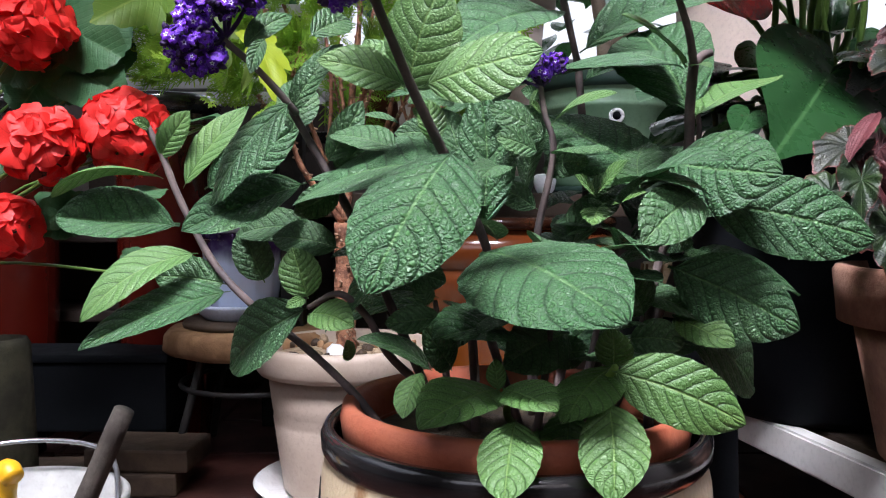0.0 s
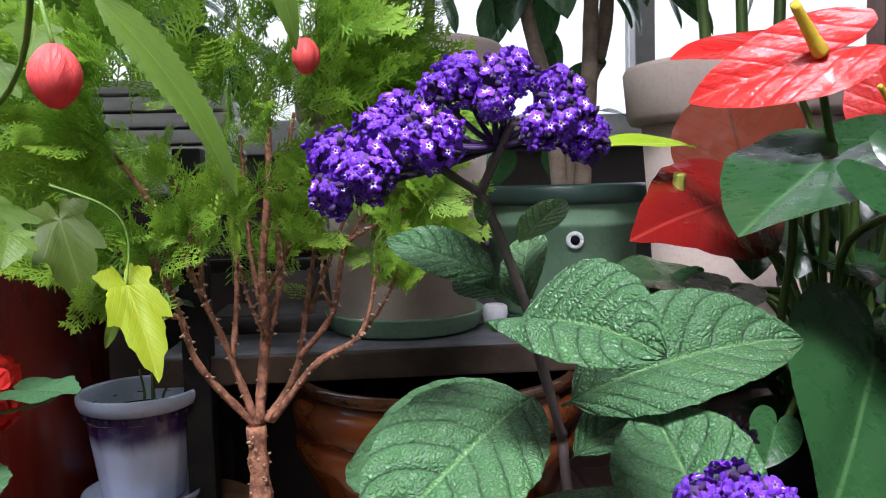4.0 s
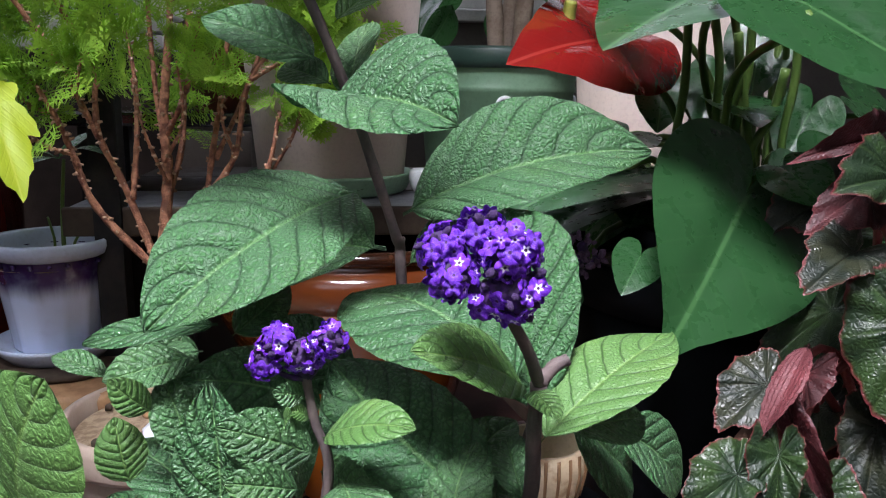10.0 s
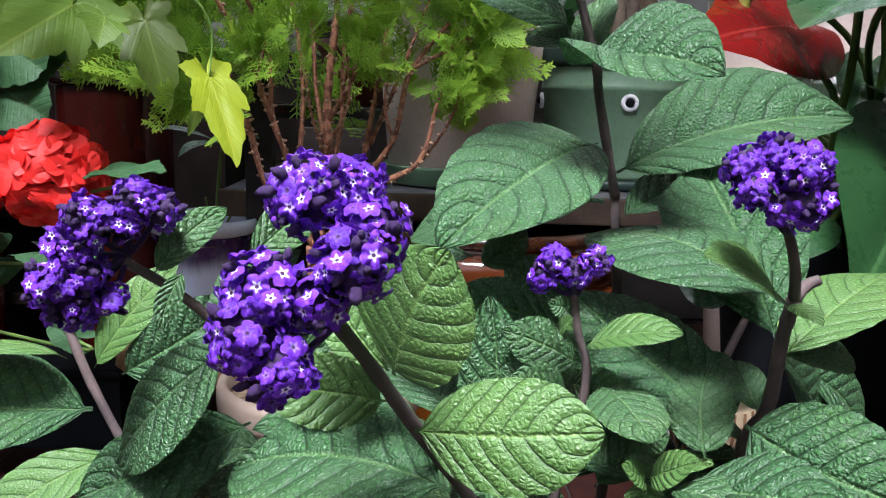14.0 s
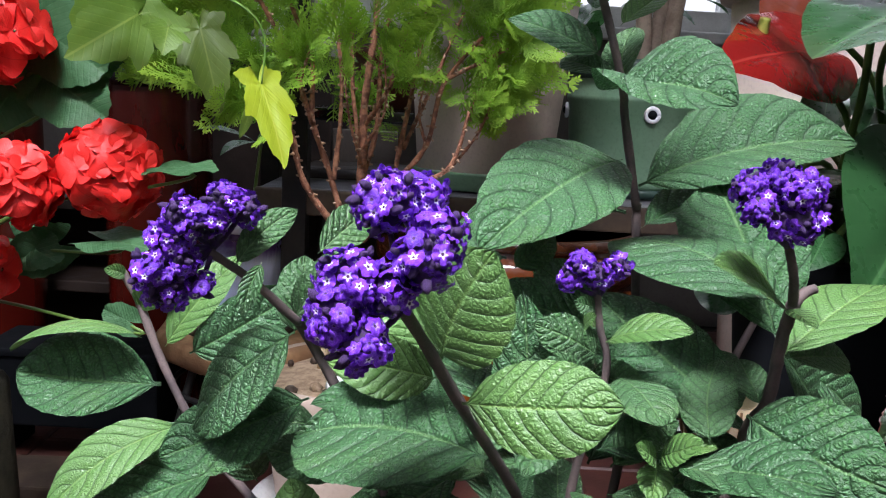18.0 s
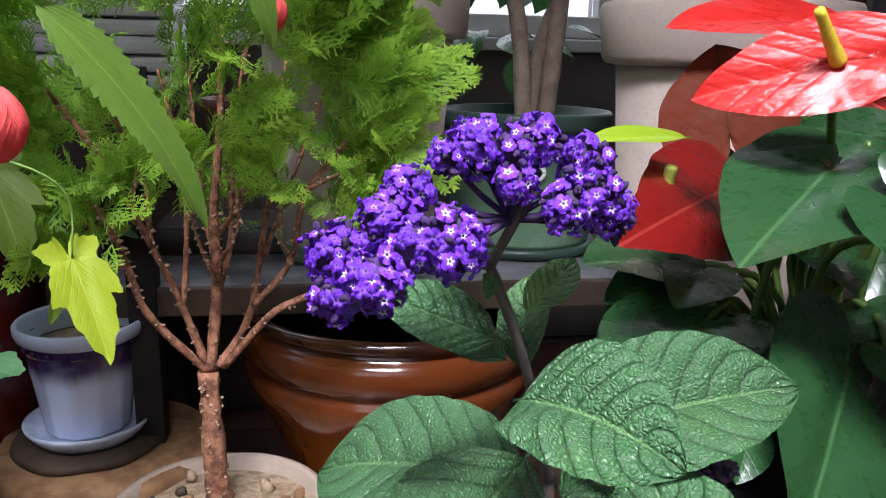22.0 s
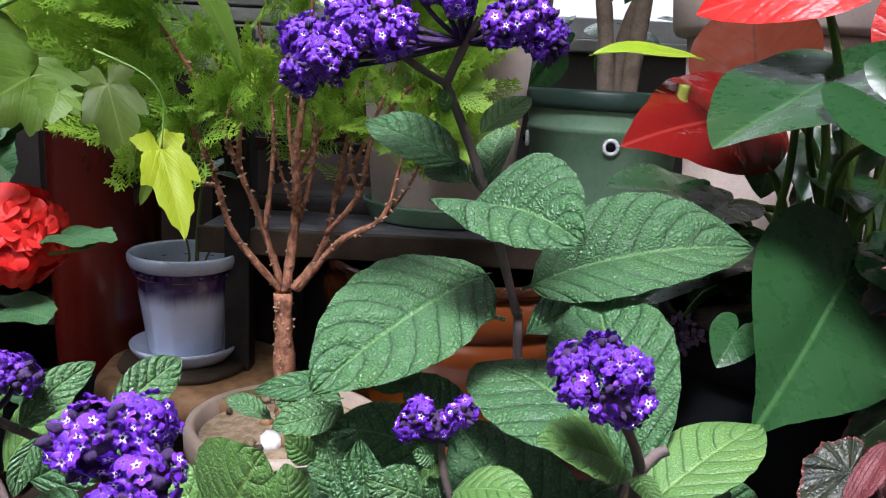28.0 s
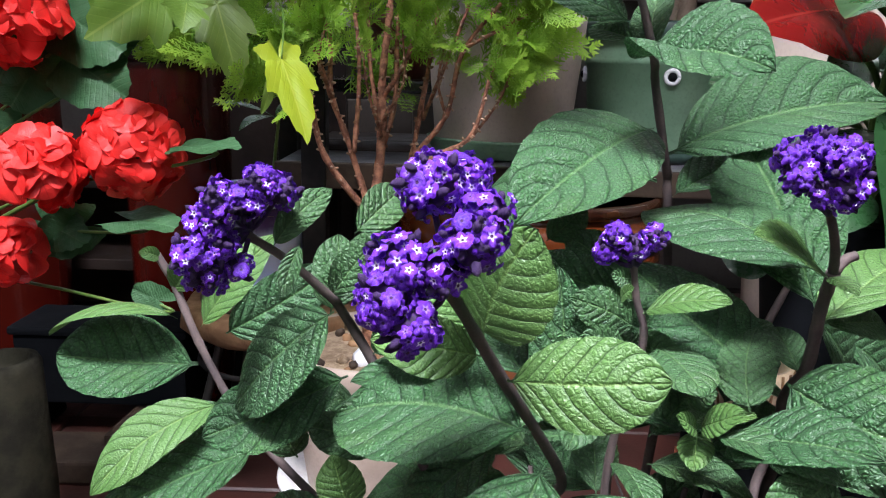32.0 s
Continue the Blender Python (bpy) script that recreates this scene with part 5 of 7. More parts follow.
for i in range(7):
    a = i * 0.9 + 0.4
    hstem([(0.045 + 0.04 * math.cos(a), 0.475 + 0.03 * math.sin(a), 0.243), (0.048 + 0.047 * math.cos(a), 0.477 + 0.037 * math.sin(a), 0.28), (0.05 + 0.055 * math.cos(a), 0.48 + 0.045 * math.sin(a), 0.318)], 0.0026, 0.0016, STEM)

# ---- anthurium ----
anth = thing("anthurium", (0.385, 0.81, 0.4), "anthurium with glossy heart-shaped leaves and red spathes", "plant")
ANTH_ROOT = Vector((0.385, 0.81, 0.4))


def stalk(end, parent, bow=0.03, r=0.0032, root=None, material=None):
    a = (root if root is not None else ANTH_ROOT) + Vector((0.03 * math.sin(end[0] * 90), 0.03 * math.cos(end[2] * 80), 0))
    b = Vector(end)
    mid = (a + b) / 2 + Vector((bow * math.sin(end[1] * 70), bow * 0.5, 0.05))
    child("stalk", tube("stalk", [a, mid, b - Vector((0, -0.002, 0.012)), b - Vector((0, -0.002, 0.004))], r, r * 0.8, 8, 6), material or PETIOLE, parent)


def anthurium_leaf(centre, tip, up, width, droop=0.14, shape=heart):
    count[0] += 1
    stalk(centre, anth)
    child("leaf", fan("leaf", centre, tip, up, width, shape, 10, 96, droop, 0.14, 0.012, count[0]), ANTHURIUM, anth)


def spathe(centre, tip, up, width, material, spike, foot=None):
    count[0] += 1
    stalk(Vector(centre) - 0.006 * frame_of(centre, tip, up)[3], anth, 0.02)
    old = material is OLD_SPATHE
    s = child("spathe", fan("spathe", centre, tip, up, width, broad_heart if old else heart, 14, 110, 0.25 if old else 0.14, -0.35 if old else 0.25, 0.012, count[0]), material, anth, "glossy red spathe" if material is SPATHE else "darkened old spathe")
    if spike:
        b, a, w, n, length = frame_of(centre, tip, up)
        b = Vector(foot) if foot else b
        length *= 0.6 if material is OLD_SPATHE else 1.0
        way = (n * 0.4 + Vector((-0.1, 0.0, 1.0) if old else (-0.62, -0.1, 0.8))).normalized()
        line = [b, b + way * length * 0.2, b + way * length * (0.4 if old else 0.46) + n * length * 0.02]
        child("spadix", tube("spadix", line, length * (0.085 if old else 0.06), length * (0.07 if old else 0.036), 12, 8, 0.05, random.Random(5)), OLD_SPADIX if old else SPADIX, s, "greenish old spadix" if old else "yellow spadix")


# anthurium leaves and spathes
anthurium_leaf((0.3260, 0.6770, 0.4870), (0.2430, 0.5870, 0.4120), (0.1500, -0.8500, 0.4500), 0.1300, 0.14, short_heart)
anthurium_leaf((0.2570, 0.7600, 0.4920), (0.1710, 0.7000, 0.4720), (-0.0860, -0.2020, 0.9756), 0.1116)
anthurium_leaf((0.2690, 0.7900, 0.4710), (0.1920, 0.7300, 0.4440), (-0.2584, -0.1008, 0.9608), 0.0962)
anthurium_leaf((0.2960, 0.6850, 0.6170), (0.2090, 0.6220, 0.5760), (-0.5500, -0.6000, 0.5800), 0.1050, 0.1)
anthurium_leaf((0.3200, 0.6200, 0.6000), (0.3850, 0.5600, 0.5450), (-0.1500, -0.5500, 0.8200), 0.0950)
anthurium_leaf((0.3440, 0.6600, 0.5040), (0.3470, 0.6200, 0.4880), (-0.3500, -0.7500, 0.5500), 0.0400)
anthurium_leaf((0.3760, 0.7200, 0.5040), (0.4150, 0.8000, 0.4960), (-0.3048, 0.2407, 0.9215), 0.0849)
anthurium_leaf((0.3610, 0.8200, 0.3900), (0.3180, 0.8600, 0.4070), (-0.5619, -0.7512, 0.3464), 0.0584)
anthurium_leaf((0.2740, 0.8500, 0.5180), (0.1840, 0.8000, 0.5300), (0.2648, -0.2534, 0.9304), 0.0886)
anthurium_leaf((0.3710, 0.7500, 0.6320), (0.3420, 0.8000, 0.6350), (-0.6726, -0.4264, 0.6048), 0.0440)
spathe((0.2850, 0.6720, 0.6820), (0.2140, 0.7090, 0.6580), (-0.5235, -0.7749, 0.3541), 0.0596, SPATHE, 1)
spathe((0.2560, 0.7560, 0.5880), (0.1720, 0.6980, 0.5690), (0.3000, -0.7000, 0.6400), 0.0980, OLD_SPATHE, 1, (0.2220, 0.7520, 0.5860))
spathe((0.3560, 0.8400, 0.7130), (0.2470, 0.8300, 0.7070), (0.0039, -0.5456, 0.8381), 0.0625, SPATHE, 0)
spathe((0.4200, 0.8000, 0.6570), (0.4070, 0.8200, 0.7130), (-0.6503, -0.7506, 0.1171), 0.0695, SPATHE, 1)
spathe((0.2960, 0.8100, 0.6290), (0.2980, 0.8500, 0.6950), (-0.4955, -0.7221, 0.4827), 0.1020, BRONZE_SPATHE, 0)
anthurium_leaf((0.3810, 0.8600, 0.5620), (0.3610, 0.8400, 0.5200), (-0.2409, -0.8267, 0.5084), 0.0491)
anthurium_leaf((0.3510, 0.9000, 0.5510), (0.3410, 0.8800, 0.5150), (-0.2832, -0.8028, 0.5247), 0.0482)
anthurium_leaf((0.3980, 0.8200, 0.5940), (0.3840, 0.8000, 0.5440), (-0.3799, -0.8173, 0.4333), 0.0548)
anthurium_leaf((0.4340, 0.8000, 0.5360), (0.4040, 0.7800, 0.4950), (-0.2263, -0.7999, 0.5558), 0.0545)
anthurium_leaf((0.3870, 0.7200, 0.5040), (0.4060, 0.7000, 0.4700), (-0.5617, -0.8111, 0.1632), 0.0486)
anthurium_leaf((0.2330, 0.7800, 0.3870), (0.2030, 0.8000, 0.3980), (-0.4146, -0.8287, 0.3759), 0.0523)
anthurium_leaf((0.2510, 0.6600, 0.4510), (0.2340, 0.6400, 0.4330), (0.0073, -0.6724, 0.7402), 0.0327)
child("stalk", tube("stalk", [(0.3040, 0.7400, 0.6100), (0.3110, 0.7550, 0.5530), (0.3110, 0.7700, 0.4900), (0.3320, 0.7900, 0.4130)], 0.0034, 0.003, 8, 6), PETIOLE, anth)
child("stalk", tube("stalk", [(0.3210, 0.7400, 0.6110), (0.3360, 0.7550, 0.5700), (0.3440, 0.7700, 0.5260), (0.3660, 0.7900, 0.4510)], 0.0034, 0.003, 8, 6), PETIOLE, anth)
child("stalk", tube("stalk", [(0.3410, 0.7400, 0.5920), (0.3510, 0.7550, 0.5570), (0.3530, 0.7700, 0.5190), (0.3760, 0.7900, 0.4440)], 0.0034, 0.003, 8, 6), PETIOLE, anth)
child("stalk", tube("stalk", [(0.3780, 0.7400, 0.5680), (0.3790, 0.7550, 0.5350), (0.3720, 0.7700, 0.5000), (0.3960, 0.7900, 0.4230)], 0.0034, 0.003, 8, 6), PETIOLE, anth)
child("stalk", tube("stalk", [(0.3500, 0.7400, 0.6120), (0.3580, 0.7550, 0.5650), (0.3590, 0.7700, 0.5130), (0.3820, 0.7900, 0.4370)], 0.0034, 0.003, 8, 6), PETIOLE, anth)
child("stalk", tube("stalk", [(0.3840, 0.7400, 0.6130), (0.3940, 0.7550, 0.5620), (0.3970, 0.7700, 0.5050), (0.4230, 0.7900, 0.4280)], 0.0034, 0.003, 8, 6), PETIOLE, anth)
child("leaf", blade("leaf", (0.2380, 0.7550, 0.6290), (0.1480, 0.7200, 0.6290), (0.1684, -0.4331, 0.8855), 0.0183, 0.06, 0.5, 24, 7, relief=0), LIME_LEAF, anth, "narrow lime green new leaf")
low = random.Random(8)
for i in range(18):
    a = low.uniform(0, 6.28)
    c = Vector((0.4 + 0.13 * math.cos(a), 0.84 + 0.07 * math.sin(a), low.uniform(0.43, 0.55)))
    d = Vector((math.cos(a), math.sin(a) - 0.4, low.uniform(-0.9, -0.2))).normalized()
    anthurium_leaf(c, c + d * low.uniform(0.05, 0.08), (0.3 * math.cos(a), -0.6, 0.7), low.uniform(0.05, 0.08))
anth_pot = thing("black_pot", (0.385, 0.81, 0.173), "large black plastic flowerpot on the low table", "flowerpot")
child("body", lathe("body", [(0.0, 0.001), (0.1, 0.001), (0.108, 0.01), (0.132, 0.225), (0.126, 0.226), (0.124, 0.215), (0.0, 0.213)], (0, 0, 0), 56), BLACK_PLASTIC, anth_pot, m=pose(0.385, 0.81, 0.173))
child("rim", lathe("rim", [(0.131, 0.215), (0.1385, 0.216), (0.141, 0.247), (0.138, 0.251), (0.132, 0.251), (0.129, 0.225)], (0, 0, 0), 56), BLACK_PLASTIC, anth_pot, m=pose(0.385, 0.81, 0.173))
solo("anthurium_soil", lathe("anthurium_soil", [(0.1285, 0.226), (0.06, 0.232), (0.0, 0.235)], (0, 0, 0), 32, wobble=0.05), SOIL, "dark soil in the black pot", "soil").location = (0.385, 0.81, 0.173)

# ---- begonia in a weathered clay pot ----
beg = thing("begonia", (0.42, 0.6, 0.33), "painted-leaf begonia with crinkled green and red leaves", "plant")
BEG_ROOT = Vector((0.4, 0.6, 0.325))
clay = thing("clay_pot", (0.42, 0.6, 0.173), "weathered terracotta pot with a chipped pale rim", "flowerpot")
child("body", lathe("body", [(0.0, 0.001), (0.072, 0.001), (0.079, 0.008), (0.1, 0.12), (0.0, 0.119)], (0, 0, 0), 48, wobble=0.015), OLD_CLAY, clay, m=pose(0.42, 0.6, 0.173))
child("rim", lathe("rim", [(0.099, 0.112), (0.11, 0.113), (0.114, 0.152), (0.1115, 0.157), (0.103, 0.157), (0.1, 0.135)], (0, 0, 0), 48, wobble=0.02), OLD_CLAY, clay, m=pose(0.42, 0.6, 0.173))
solo("begonia_soil", lathe("begonia_soil", [(0.0995, 0.138), (0.05, 0.146), (0.0, 0.147)], (0, 0, 0), 32, wobble=0.05), SOIL, "dark soil in the clay pot", "soil").location = (0.42, 0.6, 0.173)


def begonia_blade(centre, tip, up, width, fold, seed):
    """A crumpled, toothed leaf, lopsided at its notch, half folded along the midrib; uv: how far out, and the angle."""
    b, a, s, n, length = frame_of(centre, tip, up)
    r = random.Random(seed)
    off = [r.uniform(0, 6.28) for _ in range(4)]
    sides, rings = 96, 9
    tilt = r.choice((-1, 1)) * 0.14
    verts, uv = [b], [(0.0, 0.5)]
    for i in range(1, rings + 1):
        q = i / rings
        for k in range(sides):
            t = 2 * math.pi * k / sides - math.pi
            c = abs(t) / math.pi
            reach = float(np.interp(c, (0.0, 0.07, 0.2, 0.4, 0.6, 0.8, 0.93, 1.0), (1.0, 0.85, 0.74, 0.66, 0.6, 0.55, 0.42, 0.08)))
            reach *= 1 + tilt * math.sin(t) + (0.045 * math.sin(t * 9 + off[0]) + 0.022 * math.sin(t * 31) + 0.012 * r.uniform(-1, 1)) * q ** 4
            x, y = reach * q * math.cos(t), reach * q * math.sin(t)
            h = fold * abs(y) - 0.28 * x * abs(x) + 0.05 * q * q * math.sin(4 * t + off[1]) + 0.03 * q * math.sin(11 * t + off[2])
            h += 0.035 * q * abs(math.sin(5.5 * t)) - 0.1 * q ** 5 * (1 + math.sin(3 * t + off[3])) * 0.5
            verts.append(b + a * (x * length) + s * (y * width / 1.3) + n * (h * length))
            uv.append((q, k / sides))
    faces = [(0, 1 + k, 1 + (k + 1) % sides) for k in range(sides)]
    for i in range(1, rings):
        j = 1 + (i - 1) * sides
        faces += [(j + k, j + sides + k, j + sides + (k + 1) % sides, j + (k + 1) % sides) for k in range(sides)]
    return mesh_of("leaf", verts, faces, uv)


def begonia_leaf(centre, tip, up, width, material, fold=0.25):
    count[0] += 1
    stalk(centre, beg, 0.01, 0.0026, BEG_ROOT, BEGONIA_STALK)
    child("leaf", begonia_blade(centre, tip, up, width, fold, count[0]), material, beg, "red-backed leaf" if material in (BEGONIA_RED, BEGONIA_PINK) else "")


rng = random.Random(11)
begonia_leaf((0.336, 0.525, 0.447), (0.3420, 0.4995, 0.3880), (-0.5, -0.75, 0.4), 0.057, BEGONIA, 0.1)
child("leaf", blade("leaf", (0.288, 0.53, 0.438), (0.256, 0.51, 0.399), (-0.75, -0.6, 0.3), 0.015, 0.08, 0.5, 40, 9, 0.42, 8, 0.004, 0.2, 0.12), BEGONIA_PINK, beg, "folded pinkish red leaf")
begonia_leaf((0.246, 0.507, 0.385), (0.2171, 0.4925, 0.3782), (-0.1, -0.6, 0.8), 0.031, BEGONIA, 0.2)
begonia_leaf((0.272, 0.535, 0.416), (0.244, 0.5222, 0.4032), (-0.25, -0.6, 0.75), 0.034, BEGONIA_DARK, 0.15)
begonia_leaf((0.335, 0.55, 0.513), (0.2976, 0.5245, 0.5181), (0.1, -0.75, 0.65), 0.041, BEGONIA, 0.2)
begonia_leaf((0.34, 0.58, 0.531), (0.2984, 0.5545, 0.5268), (0.0, -0.9, 0.35), 0.021, BEGONIA_RED, 0.4)
begonia_leaf((0.341, 0.58, 0.505), (0.3044, 0.5545, 0.4922), (-0.2, -0.9, 0.35), 0.037, BEGONIA_RED, 0.2)
begonia_leaf((0.318, 0.55, 0.477), (0.2832, 0.5245, 0.4719), (-0.1, -0.6, 0.8), 0.034, BEGONIA_DARK, 0.2)
begonia_leaf((0.267, 0.51, 0.392), (0.2585, 0.493, 0.3665), (-0.4, -0.8, 0.4), 0.026, BEGONIA, 0.5)
begonia_leaf((0.285, 0.53, 0.396), (0.2977, 0.5088, 0.3586), (-0.5, -0.75, 0.4), 0.015, BEGONIA_RED, 0.4)
begonia_leaf((0.3, 0.55, 0.415), (0.2813, 0.5415, 0.3937), (-0.5, -0.7, 0.5), 0.025, BEGONIA_RED, 0.5)
begonia_leaf((0.335, 0.54, 0.39), (0.318, 0.5188, 0.3518), (-0.5, -0.7, 0.5), 0.041, BEGONIA_DARK, 0.25)
begonia_leaf((0.3, 0.53, 0.36), (0.2873, 0.5088, 0.3277), (-0.4, -0.75, 0.5), 0.037, BEGONIA, 0.3)
for i in range(20):
    a = rng.uniform(0, 6.28)
    r = rng.uniform(0.05, 0.13)
    c = Vector((0.445 + r * math.cos(a) * 0.8, 0.63 + r * math.sin(a), rng.uniform(0.36, 0.5)))
    d = Vector((math.cos(a) - 0.3, math.sin(a) - 0.3, rng.uniform(-0.9, -0.1))).normalized()
    begonia_leaf(c, c + d * rng.uniform(0.035, 0.06), (0.3 * math.cos(a) - 0.2, -0.6, 0.7), rng.uniform(0.04, 0.06), rng.choice((BEGONIA, BEGONIA_DARK, BEGONIA_DARK, BEGONIA_RED)), rng.uniform(0.1, 0.5))

# ---- thuja in a tan pot ----
TP = (-0.125, 1.035, 0.0)
tan_pot = thing("thuja_pot", TP, "tan plastic flowerpot with two grooves, on its saucer", "flowerpot")
child("body", lathe("body", [(0.0, 0.014), (0.078, 0.014), (0.083, 0.02), (0.0945, 0.105), (0.0938, 0.107), (0.0952, 0.11), (0.0945, 0.118), (0.0958, 0.121), (0.103, 0.176), (0.0, 0.176)], (0, 0, 0), 64), TAN_PLASTIC, tan_pot, m=pose(*TP))
child("rim", lathe("rim", [(0.102, 0.168), (0.113, 0.169), (0.1175, 0.176), (0.118, 0.196), (0.1155, 0.2035), (0.109, 0.2055), (0.105, 0.202), (0.104, 0.17)], (0, 0, 0), 64), TAN_PLASTIC, tan_pot, m=pose(*TP))
tan_saucer = solo("saucer", lathe("saucer", [(0.0, 0.001), (0.1, 0.001), (0.118, 0.022), (0.122, 0.026), (0.119, 0.028), (0.1, 0.012), (0.0, 0.0125)], (0, 0, 0), 56), WHITE_PAINT, "pale plastic saucer under the tan pot", "saucer")
tan_saucer.location = TP
solo("thuja_soil", lathe("thuja_soil", [(0.1035, 0.186), (0.06, 0.192), (0.0, 0.195)], (0, 0, 0), 40, wobble=0.04), SANDY_SOIL, "gritty brown soil with chips in the tan pot", "soil").location = TP
for i in range(26):
    a, r = rng.uniform(0, 6.28), 0.09 * math.sqrt(rng.random())
    v, f = blob_data((TP[0] + r * math.cos(a), TP[1] + r * math.sin(a), 0.195), rng.uniform(0.004, 0.008) if i else 0.013, i, 0.5, 2)
    solo("pebble", mesh_of("pebble", v, f), CERAMIC if i == 0 else rng.choice((LOG, SANDY_SOIL, WOOD)), "small chip lying on the soil of the tan pot", "pebble", "pebbles in the tan pot")

thuja = thing("thuja", (-0.128, 1.035, 0.195), "small thuja shrub with bare branching stems and feathery foliage", "shrub")


def branch(points, r0, r1):
    count[0] += 1
    r = random.Random(count[0])
    child("branch", tube("branch", points, r0, r1, 9, 9, 0.17, r), THUJA_BARK, thuja)
    line = spline(points, 6)
    pieces = []
    for p in line[1:-1]:
        for k in range(2 if r0 < 0.01 else 9):
            d = Vector((r.gauss(0, 1), r.gauss(0, 1), r.gauss(0, 0.6))).normalized()
            q = p + d * r0 * (0.65 if r0 < 0.01 else 0.8)
            pieces.append(tube_data([q, q + d * r.uniform(0.0015, 0.005)], r.uniform(0.0012, 0.0026), 0.001, 6, 2))
    child("stub", joined("stub", pieces), NUB, thuja, "pale snags of cut twigs", kind="stuff")


branch([(-0.1260, 1.0350, 0.1900), (-0.1280, 1.0350, 0.2500), (-0.1300, 1.0300, 0.3590)], 0.0145, 0.0105)
branch([(-0.1300, 1.0300, 0.3590), (-0.1770, 1.0000, 0.4300), (-0.1890, 0.9800, 0.4840), (-0.1970, 0.9600, 0.5250), (-0.2160, 0.9500, 0.5630)], 0.0042, 0.002)
branch([(-0.1300, 1.0300, 0.3650), (-0.1550, 1.0200, 0.4480), (-0.1710, 1.0000, 0.5040), (-0.1730, 1.0000, 0.5680), (-0.1940, 0.9800, 0.6250)], 0.0042, 0.002)
branch([(-0.1270, 1.0300, 0.3620), (-0.1180, 1.0400, 0.4510), (-0.1180, 1.0400, 0.5210), (-0.1090, 1.0500, 0.6190), (-0.1060, 1.0600, 0.7230)], 0.0065, 0.0028)
branch([(-0.1230, 1.0400, 0.3910), (-0.1250, 1.0800, 0.4580), (-0.1390, 1.1000, 0.5390), (-0.1480, 1.1200, 0.6700)], 0.0042, 0.002)
branch([(-0.1190, 1.0300, 0.3640), (-0.0890, 1.0500, 0.4100), (-0.0740, 1.0600, 0.4850), (-0.0620, 1.0700, 0.5600), (-0.0460, 1.0800, 0.6710)], 0.0042, 0.002)
branch([(-0.1130, 1.0300, 0.3640), (-0.0620, 1.0000, 0.4290), (-0.0150, 0.9900, 0.4610), (0.0040, 0.9800, 0.5270)], 0.0042, 0.002)
branch([(-0.0810, 1.0200, 0.4320), (-0.0430, 1.0000, 0.4820), (-0.0270, 0.9900, 0.5500), (0.0130, 0.9800, 0.6030)], 0.0036, 0.002)
branch([(-0.1240, 1.0400, 0.4160), (-0.1050, 1.0600, 0.4930), (-0.1030, 1.0800, 0.5880), (-0.0840, 1.1000, 0.6930)], 0.0036, 0.002)
branch([(-0.1480, 1.0200, 0.4360), (-0.1450, 1.0400, 0.5100), (-0.1490, 1.0500, 0.5760), (-0.1670, 1.0600, 0.6610)], 0.0032, 0.0018)
branch([(-0.0720, 1.0600, 0.4730), (-0.0470, 1.1000, 0.5360), (-0.0070, 1.1200, 0.6420)], 0.003, 0.0018)
branch([(-0.1710, 1.0000, 0.4990), (-0.1890, 0.9700, 0.5630), (-0.2110, 0.9500, 0.6100), (-0.2340, 0.9400, 0.6470)], 0.003, 0.0018)
branch([(-0.0250, 0.9900, 0.5550), (0.0170, 0.9700, 0.5780), (0.0470, 0.9600, 0.5950)], 0.0026, 0.0015)
branch([(-0.1170, 1.0400, 0.4980), (-0.0870, 1.0000, 0.5440), (-0.0670, 0.9800, 0.6140)], 0.003, 0.0018)
branch([(-0.1170, 1.0300, 0.4540), (-0.1310, 1.0100, 0.5060), (-0.1370, 1.0000, 0.5560)], 0.002, 0.001)
branch([(-0.1150, 1.0200, 0.4740), (-0.0910, 1.0000, 0.5170), (-0.0920, 0.9900, 0.5730)], 0.002, 0.001)
branch([(-0.1710, 1.0000, 0.5040), (-0.1810, 0.9800, 0.5360), (-0.1710, 0.9700, 0.5780)], 0.002, 0.001)
branch([(-0.0430, 1.0100, 0.4790), (-0.0520, 0.9900, 0.5180), (-0.0450, 0.9800, 0.5630)], 0.002, 0.001)
branch([(-0.0140, 1.0000, 0.4580), (0.0150, 0.9800, 0.5020), (0.0290, 0.9700, 0.5470)], 0.002, 0.001)
branch([(-0.2020, 0.9800, 0.5210), (-0.2170, 0.9600, 0.5310), (-0.2350, 0.9500, 0.5530)], 0.002, 0.001)
branch([(-0.1890, 0.9800, 0.4840), (-0.2070, 0.9600, 0.4950), (-0.2230, 0.9500, 0.5140)], 0.002, 0.001)
branch([(0.0050, 1.0000, 0.5220), (0.0170, 0.9800, 0.5560), (0.0370, 0.9700, 0.5730)], 0.002, 0.001)


